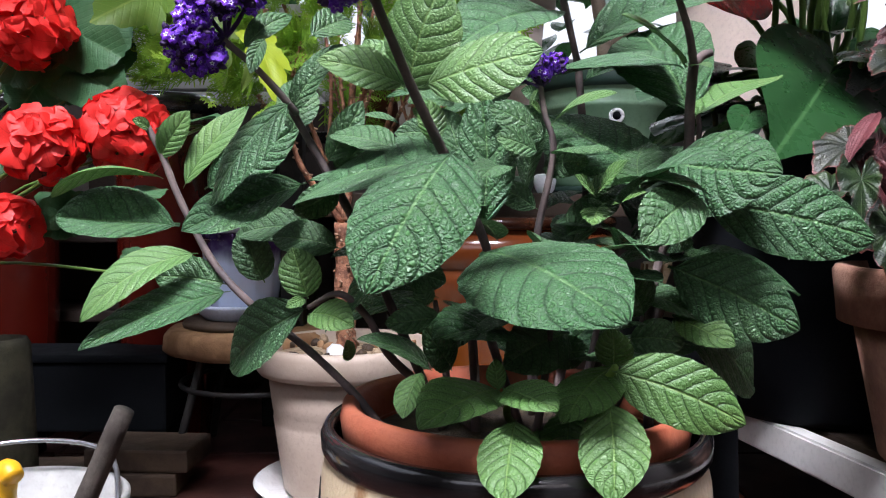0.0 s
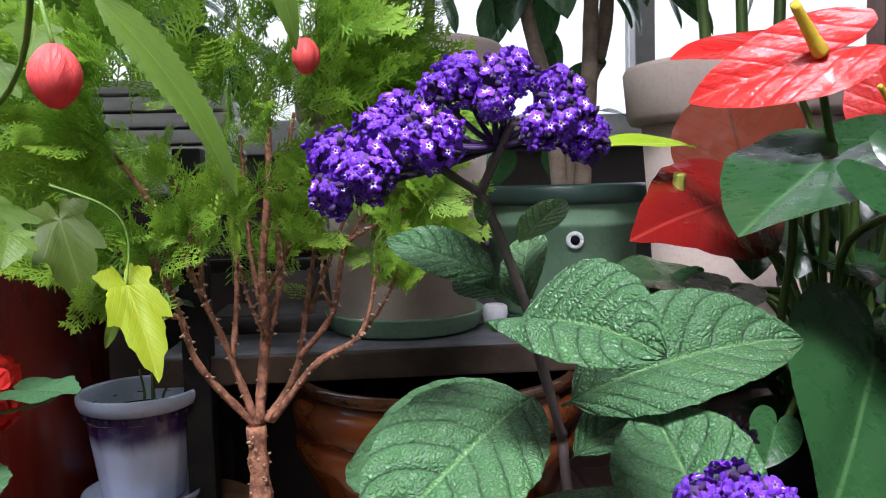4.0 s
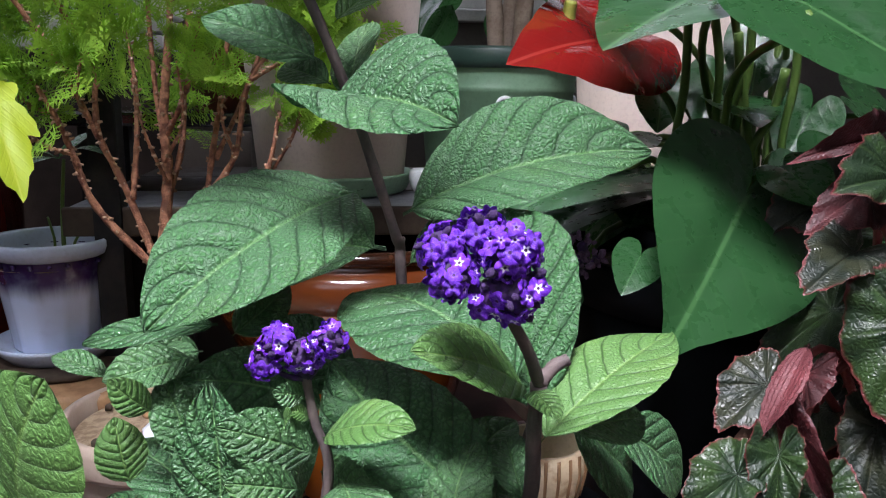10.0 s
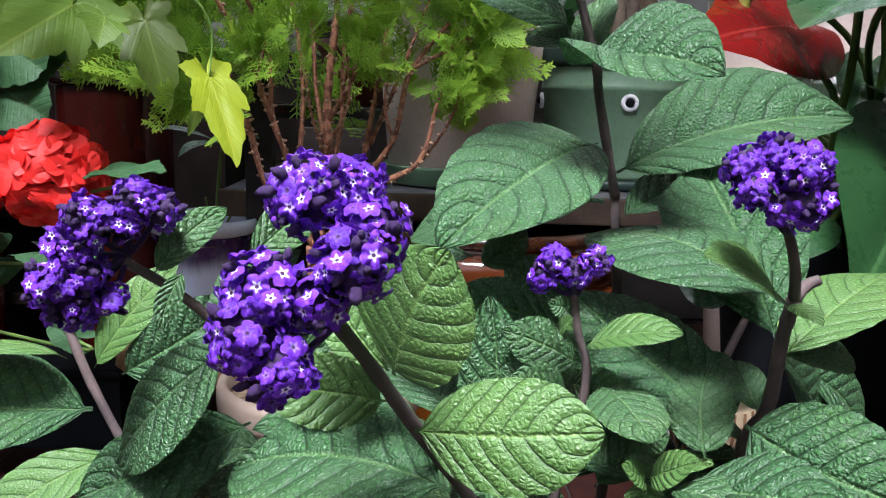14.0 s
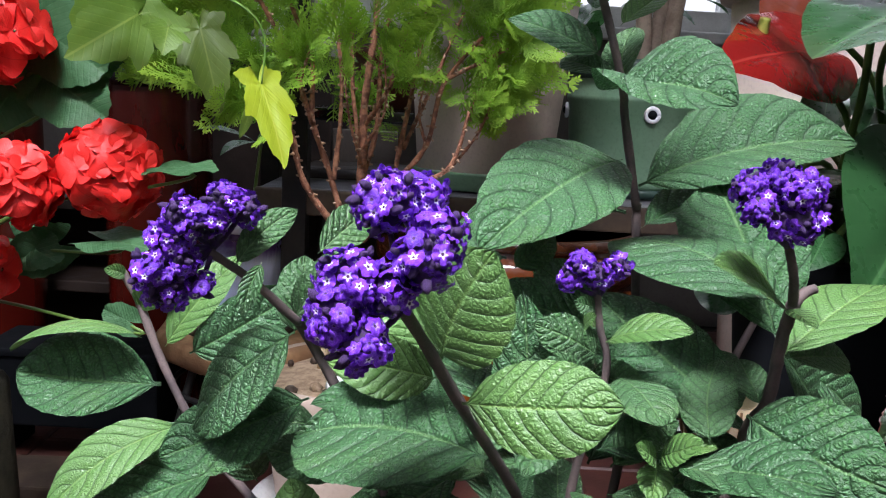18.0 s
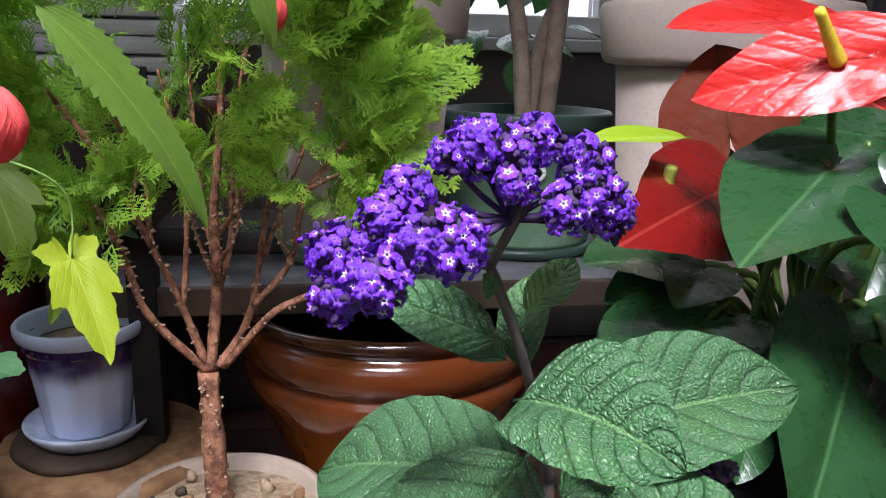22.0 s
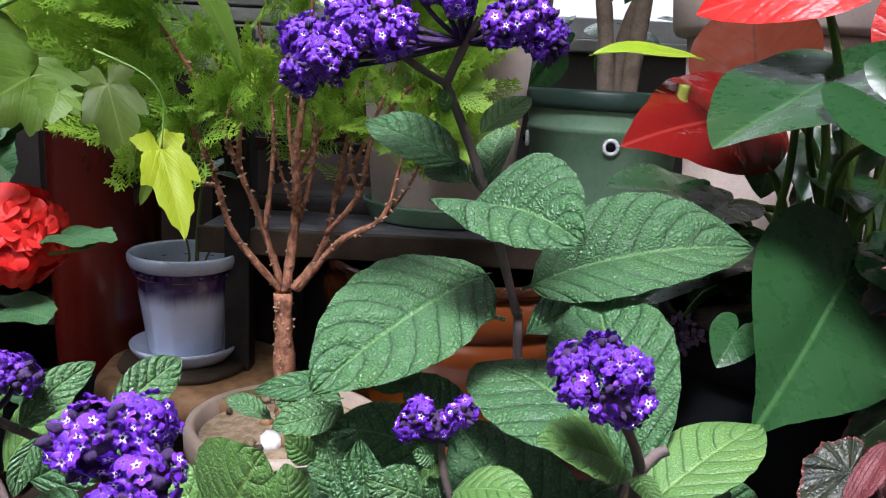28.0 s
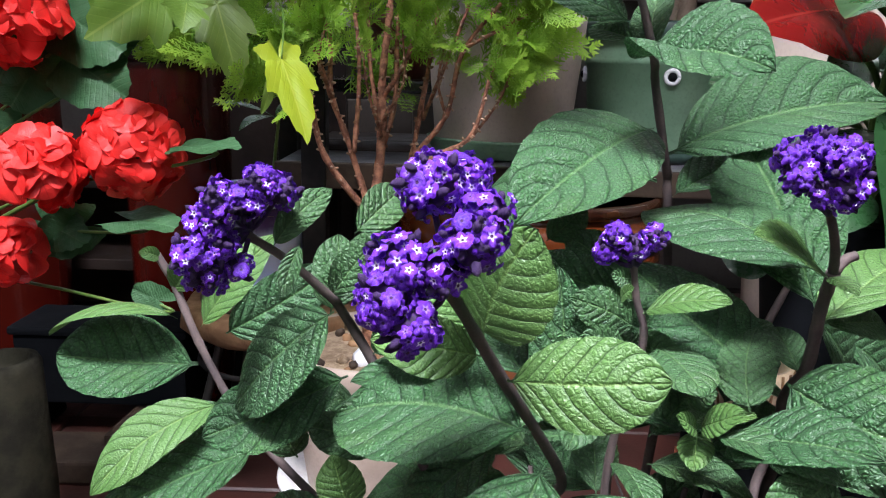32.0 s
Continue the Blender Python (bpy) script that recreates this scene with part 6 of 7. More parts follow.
def spray_data(rng):
    """A flat frond 1 long: an axis with side shoots, each with short blunt scaly tips; uv runs from its foot to its tips."""
    v, f, t = [], [], []

    def shoot(x, y, ang, long, wide, z):
        c, s = math.cos(ang), math.sin(ang)
        o = len(v)
        for a, b, h in ((0, -0.6, 0), (0.55, -1.0, 0.03), (0.9, -0.6, -0.02), (1.0, 0.0, -0.05), (0.9, 0.6, -0.02), (0.55, 1.0, 0.03), (0, 0.6, 0)):
            q = (x + a * long * c - b * wide * s, y + a * long * s + b * wide * c, z + h * long)
            v.append(Vector(q))
            t.append((min(1.0, q[0] * 0.75 + abs(q[1]) * 0.9), 0.5))
        f.append(tuple(range(o, o + 7)))

    n = 8
    for i in range(n):
        x = i / n
        bend = -0.22 * x * x
        shoot(x, 0, rng.uniform(-0.06, 0.06), 0.17, 0.014, bend)
        for side in (-1, 1):
            long = (0.4 * (1 - x) + 0.12) * rng.uniform(0.75, 1.15)
            ang = side * rng.uniform(0.55, 0.85)
            shoot(x, 0, ang, long, 0.015, bend)
            for j in range(3):
                q = (j + 0.8) / 3.6 * long
                px, py = x + q * math.cos(ang), q * math.sin(ang)
                shoot(px, py, ang - side * rng.uniform(0.5, 0.8), long * 0.36 + 0.02, 0.0155, bend + 0.015)
                shoot(px, py, ang + side * rng.uniform(0.5, 0.8), long * 0.28 + 0.02, 0.0155, bend + 0.015)
    return v, f, t


def thuja_foliage():
    rng = random.Random(3)
    kinds = [spray_data(rng) for _ in range(8)]
    core = Vector((-0.15, 1.03, 0.7))
    verts, faces, uv = [], [], []

    def frond(p, way, size):
        side = way.cross(Vector((rng.gauss(0, 1), rng.gauss(0, 1), rng.gauss(0, 0.35)))).normalized()
        m = Matrix((way, side, way.cross(side))).transposed()
        v, f, t = kinds[rng.randrange(8)]
        o = len(verts)
        verts.extend(p + m @ (w * size) for w in v)
        faces.extend(tuple(i + o for i in g) for g in f)
        uv.extend(t)

    made = 0
    while made < 960:
        d = Vector((rng.gauss(0, 1), rng.gauss(0, 1), rng.gauss(0, 1))).normalized()
        q = rng.uniform(0.25, 1.0) ** 0.5
        p = core + Vector((d.x * 0.235 * q, d.y * 0.17 * q, d.z * 0.31 * q))
        low = 0.535 - 0.3 * max(0, abs(p.x + 0.14) - 0.1) + 0.08 * noise.noise(p * 9)
        if p.z < low or (p.y < 1.1 and abs(p.x + 0.1) < 0.09 and p.z < 0.635 + 0.14 * noise.noise(p * 12)):
            continue
        if noise.noise(p * 14 + Vector((7, 3, 1))) < -0.05:
            continue
        way = (Vector((d.x, d.y * 0.8, d.z * 0.5 + rng.uniform(0.1, 0.8))) + 0.3 * Vector((rng.gauss(0, 1), rng.gauss(0, 1), rng.gauss(0, 1)))).normalized()
        frond(p, way, rng.uniform(0.045, 0.075))
        made += 1
    for end in TWIG_ENDS:
        for k in range(9):
            way = Vector((rng.gauss(0.2 if end[0] > -0.1 else -0.2, 0.45), rng.gauss(-0.2, 0.45), rng.uniform(-0.25, 0.7))).normalized()
            frond(Vector(end) + Vector((rng.gauss(0, 0.008), rng.gauss(0, 0.008), rng.gauss(0, 0.012))), way, rng.uniform(0.03, 0.055))
    child("foliage", mesh_of("foliage", verts, faces, uv, smooth=False), THUJA, thuja, "feathery light green scale foliage", kind="stuff")


TWIG_ENDS = ((0.004, 0.98, 0.527), (0.013, 0.98, 0.603), (0.047, 0.96, 0.595), (0.029, 0.97, 0.547), (0.037, 0.97, 0.573), (-0.067, 0.98, 0.614), (-0.092, 0.99, 0.573), (-0.045, 0.98, 0.563), (-0.235, 0.95, 0.553), (-0.223, 0.95, 0.514), (-0.216, 0.95, 0.563), (-0.171, 0.97, 0.578), (-0.234, 0.94, 0.647), (-0.194, 0.98, 0.625))
thuja_foliage()

# ---- violet pot with a seedling on a log stool ----
VP = (-0.3, 1.2, 0.215)
stool = thing("log_stool", (VP[0] + 0.02, VP[1], 0), "thick sawn log slice on black steel legs", "stool")
child("seat", lathe("seat", [(0.0, -0.036), (0.124, -0.036), (0.131, -0.028), (0.132, -0.008), (0.127, 0.0), (0.0, 0.0)], (0, 0, 0), 40, wobble=0.09), LOG, stool, m=pose(VP[0] + 0.02, VP[1], 0.203))
child("disc", lathe("disc", [(0.0, 0.001), (0.088, 0.001), (0.09, 0.006), (0.086, 0.0112), (0.0, 0.0115)], (0, 0, 0), 40, wobble=0.05), WOOD, stool, "thin bark disc", m=pose(VP[0], VP[1], 0.203))
for i in range(4):
    a = math.pi / 4 + i * math.pi / 2
    child("leg", tube("leg", [(VP[0] + 0.02 + 0.09 * math.cos(a), VP[1] + 0.09 * math.sin(a), 0.17), (VP[0] + 0.02 + 0.115 * math.cos(a), VP[1] + 0.115 * math.sin(a), 0.09), (VP[0] + 0.02 + 0.14 * math.cos(a), VP[1] + 0.14 * math.sin(a), 0.006)], 0.006), STEEL if i == 3 else BLACK_METAL, stool)
child("ring", tube("ring", [(VP[0] + 0.02 + 0.112 * math.cos(k * math.pi / 10), VP[1] + 0.112 * math.sin(k * math.pi / 10), 0.12) for k in range(21)], 0.004, sides=6, steps=2), BLACK_METAL, stool)
vsaucer = solo("saucer", lathe("saucer", [(0.0, 0.0), (0.058, 0.0), (0.066, 0.008), (0.0735, 0.018), (0.0745, 0.0225), (0.072, 0.023), (0.062, 0.012), (0.0, 0.0095)], (0, 0, 0), 48), PALE_GLAZE, "pale blue-white glazed saucer on the log stool", "saucer")
vsaucer.location = VP
vpot = thing("violet_pot", VP, "white glazed pot shading to violet below its rim", "flowerpot")
child("body", lathe("body", [(0.0, 0.011), (0.047, 0.011), (0.05, 0.016), (0.056, 0.06), (0.0635, 0.112), (0.066, 0.131)], (0, 0, 0), 72, flutes=12, flute_depth=0.03), VIOLET_GLAZE, vpot, m=pose(*VP))
child("rim", lathe("rim", [(0.064, 0.128), (0.0715, 0.132), (0.0745, 0.14), (0.0745, 0.147), (0.072, 0.15), (0.067, 0.148), (0.064, 0.13), (0.06, 0.12)], (0, 0, 0), 56), PALE_GLAZE, vpot, "pale blue-white rim", m=pose(*VP))
for i in range(20):
    a = i * math.pi / 10
    v, f = blob_data((0.0655 * math.cos(a), 0.0655 * math.sin(a), 0.124), 0.0035, i, 0.1, 2)
    child("relief_dot", mesh_of("relief_dot", v, f), VIOLET_GLAZE, vpot, m=pose(*VP))
solo("seedling_soil", lathe("seedling_soil", [(0.0625, 0.118), (0.03, 0.124), (0.0, 0.125)], (0, 0, 0), 32, wobble=0.06), SANDY_SOIL, "dry brown soil in the violet pot", "soil").location = VP
seed = thing("seedling", (VP[0], VP[1], VP[2] + 0.125), "thin dark green seedling with narrow leaves", "plant")
for i, (dx, dz, r) in enumerate(((-0.008, 0.05, 0.002), (0.004, 0.12, 0.003), (0.016, 0.045, 0.002))):
    top = (VP[0] + 0.02 + dx * 2, VP[1] - 0.01, VP[2] + 0.125 + dz)
    child("stem", tube("stem", [(VP[0] + 0.012 + dx, VP[1], VP[2] + 0.12), (VP[0] + 0.014 + dx, VP[1], VP[2] + 0.12 + dz / 2), top], r, r * 0.7), PETIOLE, seed)
for tip in ((-0.075, -0.03, 0.018), (0.06, -0.03, 0.012), (-0.03, -0.07, -0.01), (0.045, 0.04, 0.03)):
    b = Vector((VP[0] + 0.022, VP[1] - 0.01, VP[2] + 0.245))
    child("leaf", blade("leaf", b, b + Vector(tip), (0, -0.2, 1), 0.022, 0.12, 0.2, 20, 7, relief=0), FAR_LEAF, seed)

# ---- amber glazed pot under the bench ----
AP = (0.078, 1.262, 0.0)
amber = thing("glazed_pot", AP, "wide amber-brown glazed pot with raised bands, under the bench", "pot")
child("body", lathe("body", [(0.0, 0.002), (0.098, 0.002), (0.104, 0.01), (0.122, 0.09), (0.15, 0.18), (0.176, 0.235), (0.19, 0.262), (0.1935, 0.276), (0.191, 0.287), (0.186, 0.291), (0.187, 0.296), (0.193, 0.301), (0.1965, 0.316), (0.195, 0.33), (0.188, 0.339), (0.183, 0.342), (0.182, 0.349)], (0, 0, 0), 96), AMBER, amber, m=pose(*AP))
child("rim", lathe("rim", [(0.182, 0.347), (0.19, 0.35), (0.193, 0.357), (0.19, 0.364), (0.183, 0.366), (0.178, 0.362), (0.176, 0.352)], (0, 0, 0), 96), AMBER_DARK, amber, "dark gold-brown rim", m=pose(*AP))
# inside surface coloured black in place of the shade under the bench
child("lining", lathe("lining", [(0.177, 0.358), (0.172, 0.33), (0.14, 0.18), (0.09, 0.05), (0.0, 0.04)], (0, 0, 0), 64), BLACK_PLASTIC, amber, "inside coloured black for its shade", m=pose(*AP))

# ---- pots on the bench ----
GP = (0.285, 1.395, 0.402)
green = thing("green_pot", GP, "sage green plastic pot with a dark rim and eyelets", "flowerpot")
child("body", lathe("body", [(0.0, 0.012), (0.1, 0.012), (0.104, 0.02), (0.114, 0.14), (0.1165, 0.142), (0.1165, 0.149), (0.115, 0.151), (0.1185, 0.175)], (0, 0, 0), 64), GREEN_PLASTIC, green, m=pose(*GP))
child("rim", lathe("rim", [(0.118, 0.174), (0.1255, 0.176), (0.128, 0.184), (0.128, 0.198), (0.125, 0.203), (0.119, 0.203), (0.116, 0.18), (0.0, 0.17)], (0, 0, 0), 64), DARK_GREEN, green, "dark rim", m=pose(*GP))
child("base", lathe("base", [(0.0, 0.0), (0.108, 0.0), (0.113, 0.006), (0.112, 0.014), (0.1, 0.0135)], (0, 0, 0), 56), DARK_GREEN, green, m=pose(*GP))
for a in (-94, -4, 86, 176):
    c, s = math.cos(radians(a)), math.sin(radians(a))
    p = (GP[0] + 0.1155 * c, GP[1] + 0.1155 * s, GP[2] + 0.125)
    ring = child("eyelet", tube("eyelet", [Vector(p) + 0.0095 * (Vector((-s, c, 0)) * math.cos(k * 0.5236) + Vector((0, 0, 1)) * math.sin(k * 0.5236)) for k in range(13)], 0.0034, sides=8, steps=2), CERAMIC, green, "pale ring eyelet")
    v, f = blob_data(p, 0.007, 2, 0.0, 2)
    child("plug", mesh_of("plug", v, f), BLACK_PLASTIC, ring)
rubber = thing("rubber_plant", (GP[0], GP[1], GP[2] + 0.175), "tree-like houseplant with pale brown trunks", "plant")
for p in ([(0.0, 0.0, 0.172), (-0.012, 0.01, 0.32), (-0.05, 0.02, 0.5), (-0.06, 0.03, 0.75)], [(0.03, 0.0, 0.172), (0.045, 0.0, 0.35), (0.06, 0.02, 0.55), (0.09, 0.02, 0.8)], [(0.012, 0.03, 0.172), (0.03, 0.03, 0.3), (0.085, 0.05, 0.45), (0.1, 0.08, 0.7)]):
    child("trunk", tube("trunk", [Vector(GP) + Vector(q) for q in p], 0.014, 0.01, 10, 8, 0.05, rng), RUBBER_BARK, rubber)


def bush(parent, centre, spread, number, size, material, droop=0.3, wide=0.45, name="leaf"):
    for _ in range(number):
        count[0] += 1
        d = Vector((rng.gauss(0, 1), rng.gauss(0, 1), rng.gauss(0, 0.8))).normalized()
        c = Vector(centre) + Vector((d.x * spread[0], d.y * spread[1], d.z * spread[2])) * rng.uniform(0.3, 1.0)
        way = (d + Vector((rng.gauss(0, 0.4), rng.gauss(0, 0.4), -droop))).normalized()
        long = size * rng.uniform(0.7, 1.2)
        child(name, blade(name, c, c + way * long, (rng.gauss(0, 0.3), -0.3, 1), long * wide, 0.08, 0.2, 14, 7, relief=0, seed=count[0]), material, parent)


bush(rubber, (GP[0] + 0.03, GP[1] + 0.05, 1.02), (0.22, 0.2, 0.16), 55, 0.13, FAR_LEAF)
bush(rubber, (GP[0] - 0.03, GP[1] + 0.12, 0.72), (0.14, 0.06, 0.08), 22, 0.1, FAR_LEAF)

BP = (0.04, 1.36, 0.402)
big_tan = thing("beige_pot", BP, "tall grey-beige flowerpot with a broad collar", "flowerpot", "beige pots")
child("body", lathe("body", [(0.0, 0.012), (0.098, 0.012), (0.104, 0.018), (0.131, 0.305), (0.0, 0.304)], (0, 0, 0), 56), GREY_TAN, big_tan, m=pose(*BP))
child("collar", lathe("collar", [(0.129, 0.298), (0.144, 0.3), (0.148, 0.306), (0.153, 0.395), (0.15, 0.401), (0.141, 0.401), (0.137, 0.33)], (0, 0, 0), 56), GREY_TAN, big_tan, m=pose(*BP))
green_saucer = solo("saucer", lathe("saucer", [(0.0, 0.0), (0.104, 0.0), (0.109, 0.004), (0.116, 0.024), (0.118, 0.027), (0.115, 0.0285), (0.108, 0.011), (0.0, 0.0105)], (0, 0, 0), 56), GREEN_PLASTIC, "shallow green plastic saucer under the beige pot", "saucer")
green_saucer.location = BP
tan_plant = thing("houseplant", (BP[0], BP[1], 0.8), "leafy green houseplant in a beige pot", "plant")
for k in range(4):
    child("trunk", tube("trunk", [(BP[0] + 0.03 * k - 0.05, BP[1], 0.72), (BP[0] + 0.05 * k - 0.09, BP[1] + 0.02, 0.95), (BP[0] + 0.09 * k - 0.14, BP[1] + 0.05, 1.2)], 0.009, 0.005), RUBBER_BARK, tan_plant)
bush(tan_plant, (BP[0] - 0.05, BP[1] + 0.1, 1.08), (0.26, 0.2, 0.18), 52, 0.12, FAR_LEAF)

RP = (0.455, 1.14, 0.0)
right_pot = thing("beige_pot", RP, "large grey-beige flowerpot with a broad collar", "flowerpot", "beige pots")
child("body", lathe("body", [(0.0, 0.173), (0.082, 0.173), (0.087, 0.18), (0.123, 0.686), (0.0, 0.685)], (0, 0, 0), 56), GREY_TAN, right_pot, m=pose(*RP))
child("collar", lathe("collar", [(0.122, 0.673), (0.136, 0.676), (0.14, 0.683), (0.145, 0.737), (0.142, 0.743), (0.132, 0.743), (0.128, 0.7)], (0, 0, 0), 56), GREY_TAN, right_pot, m=pose(*RP))
rp_plant = thing("houseplant", (RP[0], RP[1], 0.74), "leafy green houseplant rising from a beige pot", "plant")
for k in range(3):
    child("trunk", tube("trunk", [(RP[0] + 0.04 * k - 0.04, RP[1], 0.68), (RP[0] + 0.06 * k - 0.06, RP[1] + 0.02, 0.95), (RP[0] + 0.1 * k - 0.1, RP[1] + 0.05, 1.15)], 0.008, 0.005), PETIOLE, rp_plant)
bush(rp_plant, (RP[0] + 0.05, RP[1] + 0.12, 1.08), (0.22, 0.2, 0.14), 50, 0.13, FAR_LEAF)
solo("upturned_pot", lathe("upturned_pot", [(0.0, 0.0), (0.06, 0.0), (0.06, 0.02), (0.055, 0.022), (0.046, 0.283), (0.0, 0.285)], (0.195, 0.662, 0.0), 40), BLACK_PLASTIC, "upturned black plastic pot in the shade", "flowerpot")
shell_cup = thing("striped_cup", (0.195, 0.662, 0.286), "small cream ceramic cup with brown stripes", "cup")
child("body", lathe("body", [(0.0, 0.0), (0.02, 0.0), (0.026, 0.012), (0.029, 0.03), (0.028, 0.044), (0.024, 0.044), (0.023, 0.034), (0.0, 0.014)], (0, 0, 0), 40), CREAM_GLAZE, shell_cup, m=pose(0.195, 0.662, 0.286))
for i in range(22):
    a = i * 0.2856
    child("stripe", tube("stripe", [(r * math.cos(a), r * math.sin(a), z) for r, z in ((0.0282, 0.043), (0.0291, 0.03), (0.0262, 0.013))], 0.0013, 0.001, 5, 3), LOG, shell_cup, m=pose(0.195, 0.662, 0.286))
cup = solo("cup", lathe("cup", [(0.0, 0.0), (0.01, 0.0), (0.016, 0.009), (0.019, 0.021), (0.018, 0.031), (0.014, 0.034), (0.0125, 0.031), (0.0, 0.029)], (0, 0, 0), 32), CERAMIC, "small white ceramic cup on the bench", "cup")
cup.location = (0.168, 1.32, 0.402)

# ---- oxblood jar ----
JP = (-0.45, 1.3, 0.0)
jar = thing("jar", JP, "tall dark red glazed jar with a black rim", "jar")
child("body", lathe("body", [(0.0, -0.014), (0.062, -0.014), (0.068, 0.012), (0.075, 0.2), (0.078, 0.4), (0.076, 0.53)], (0, 0, 0), 56, wobble=0.02), RED_GLAZE, jar, m=pose(*JP))
child("rim", lathe("rim", [(0.076, 0.528), (0.086, 0.532), (0.0885, 0.545), (0.0865, 0.556), (0.08, 0.558), (0.073, 0.552), (0.07, 0.53), (0.0, 0.525)], (0, 0, 0), 56), BLACK_GLAZE, jar, "glossy black rim", m=pose(*JP))

copy_thing(jar, Matrix.Translation((-0.72, 1.32, 0.0)))

# ---- geranium ----
ger = thing("geranium", (-0.74, 0.92, 0.2), "red geranium with scalloped green leaves", "plant")
gpot = thing("geranium_pot", (-0.75, 0.93, 0.0), "black plastic flowerpot in the shade", "flowerpot")
child("body", lathe("body", [(0.0, 0.002), (0.08, 0.002), (0.085, 0.01), (0.105, 0.2), (0.0, 0.198)], (0, 0, 0), 48), BLACK_PLASTIC, gpot, m=pose(-0.75, 0.93, 0.0))
child("rim", lathe("rim", [(0.103, 0.192), (0.112, 0.194), (0.114, 0.22), (0.109, 0.224), (0.102, 0.22)], (0, 0, 0), 48), BLACK_PLASTIC, gpot, m=pose(-0.75, 0.93, 0.0))


def pelargonium_floret(seed):
    r = random.Random(seed)
    verts, faces, uv = [], [], []
    for k in range(5):
        a = 2 * math.pi * k / 5 + r.uniform(-0.15, 0.15)
        way = Vector((math.cos(a), math.sin(a), r.uniform(0.05, 0.3))).normalized()
        side = Vector((-math.sin(a), math.cos(a), 0))
        n = way.cross(side)
        rows, cols, o = 7, 7, len(verts)
        for i in range(rows + 1):
            u = i / rows
            w = 0.36 * (math.sin(math.pi * min(1, 0.06 + 0.88 * u ** 1.25)) ** 0.6)
            for j in range(cols):
                v = 2 * j / (cols - 1) - 1
                h = 0.06 * math.sin(2.6 * u) - 0.12 * u ** 3 + 0.025 * math.sin(5 * v + seed + k) * u + 0.05 * v * v
                verts.append(way * (0.04 + 0.48 * u - 0.03 * u * v * v) + side * v * w + n * h)
                uv.append((u, 0.5 + v / 2))
        faces += [(o + i * cols + j, o + i * cols + j + 1, o + (i + 1) * cols + j + 1, o + (i + 1) * cols + j) for i in range(rows) for j in range(cols - 1)]
    me = mesh_of("floret", verts, faces, uv)
    me.materials.append(GERANIUM_RED)
    return me


PELARGONIUMS = [pelargonium_floret(i) for i in range(4)]


def geranium_head(c, r, number, size, gap):
    count[0] += 1
    c = Vector(c)
    root = Vector((-0.74, 0.92, 0.2))
    pieces = [tube_data([root, (root + c) / 2 + Vector((0.02, 0, 0.03)), c], 0.003, 0.0022, 7, 5)]
    dirs = []
    while len(dirs) < number:
        d = Vector((rng.gauss(0, 1), rng.gauss(0, 1) - 0.5, rng.gauss(0, 1) + 0.25)).normalized()
        if all((d - e).length > gap for e in dirs) or rng.random() < 0.01:
            dirs.append(d)
    for d in dirs:
        pieces.append(tube_data([c - Vector((0, 0, r * 0.3)), c + d * r * 0.8], 0.0011, 0.0009, 5, 2))
    head = child("flower_head", joined("flower_head", pieces), PETIOLE, ger, "dense head of scarlet flowers")
    for d in dirs:
        m = Matrix.Translation(c + d * r * 0.8) @ d.to_track_quat("Z", "Y").to_matrix().to_4x4() @ pose(0, 0, 0, 0, 0, rng.uniform(0, 360)) @ Matrix.Scale(size * rng.uniform(0.9, 1.1), 4)
        child("floret", PELARGONIUMS[rng.randrange(4)], None, head, m=m)


def geranium_leaf(c, tip, up, width):
    count[0] += 1
    stalk(c, ger, 0.02, 0.0018, Vector((-0.74, 0.92, 0.2)))
    child("leaf", fan("leaf", c, tip, up, width, scalloped, 7, 72, 0.12, 0.1, 0.05, count[0]), GERANIUM_LEAF, ger)


geranium_head((-0.4000, 0.8000, 0.4380), 0.034, 11, 0.056, 0.62)
geranium_head((-0.3270, 0.8300, 0.4540), 0.046, 20, 0.046, 0.48)
geranium_head((-0.4400, 0.8600, 0.5680), 0.042, 13, 0.052, 0.55)
geranium_head((-0.4470, 0.8200, 0.3570), 0.028, 7, 0.045, 0.65)
geranium_leaf((-0.3990, 0.9000, 0.5250), (-0.3530, 0.8800, 0.5000), (-0.1627, -0.8945, 0.4163), 0.0768)
geranium_leaf((-0.4600, 0.9200, 0.5240), (-0.4760, 0.9000, 0.4850), (0.5467, -0.8147, 0.1935), 0.0757)
geranium_leaf((-0.3950, 0.9500, 0.5590), (-0.3780, 0.9700, 0.5840), (0.5859, -0.7787, 0.2245), 0.0574)
geranium_leaf((-0.3250, 0.8200, 0.3900), (-0.2810, 0.8000, 0.3900), (-0.1208, -0.2658, 0.9564), 0.0505)
geranium_leaf((-0.4250, 0.8600, 0.3740), (-0.3840, 0.8400, 0.3620), (-0.1519, -0.7186, 0.6786), 0.0493)
geranium_leaf((-0.4060, 0.9000, 0.5710), (-0.3540, 0.8800, 0.5420), (-0.2627, -0.9475, 0.1824), 0.0810)
geranium_leaf((-0.4570, 0.9000, 0.5710), (-0.4730, 0.8800, 0.5120), (0.5624, -0.8174, 0.1246), 0.0768)
geranium_leaf((-0.4900, 0.9200, 0.4490), (-0.5110, 0.9000, 0.4220), (0.5510, -0.8158, 0.1758), 0.0645)
geranium_leaf((-0.4040, 0.8600, 0.3700), (-0.4310, 0.8400, 0.3580), (0.5756, -0.8152, 0.0635), 0.0519)
geranium_leaf((-0.4140, 0.9500, 0.6100), (-0.3760, 0.9300, 0.5560), (0.1066, -0.9056, 0.4104), 0.0911)
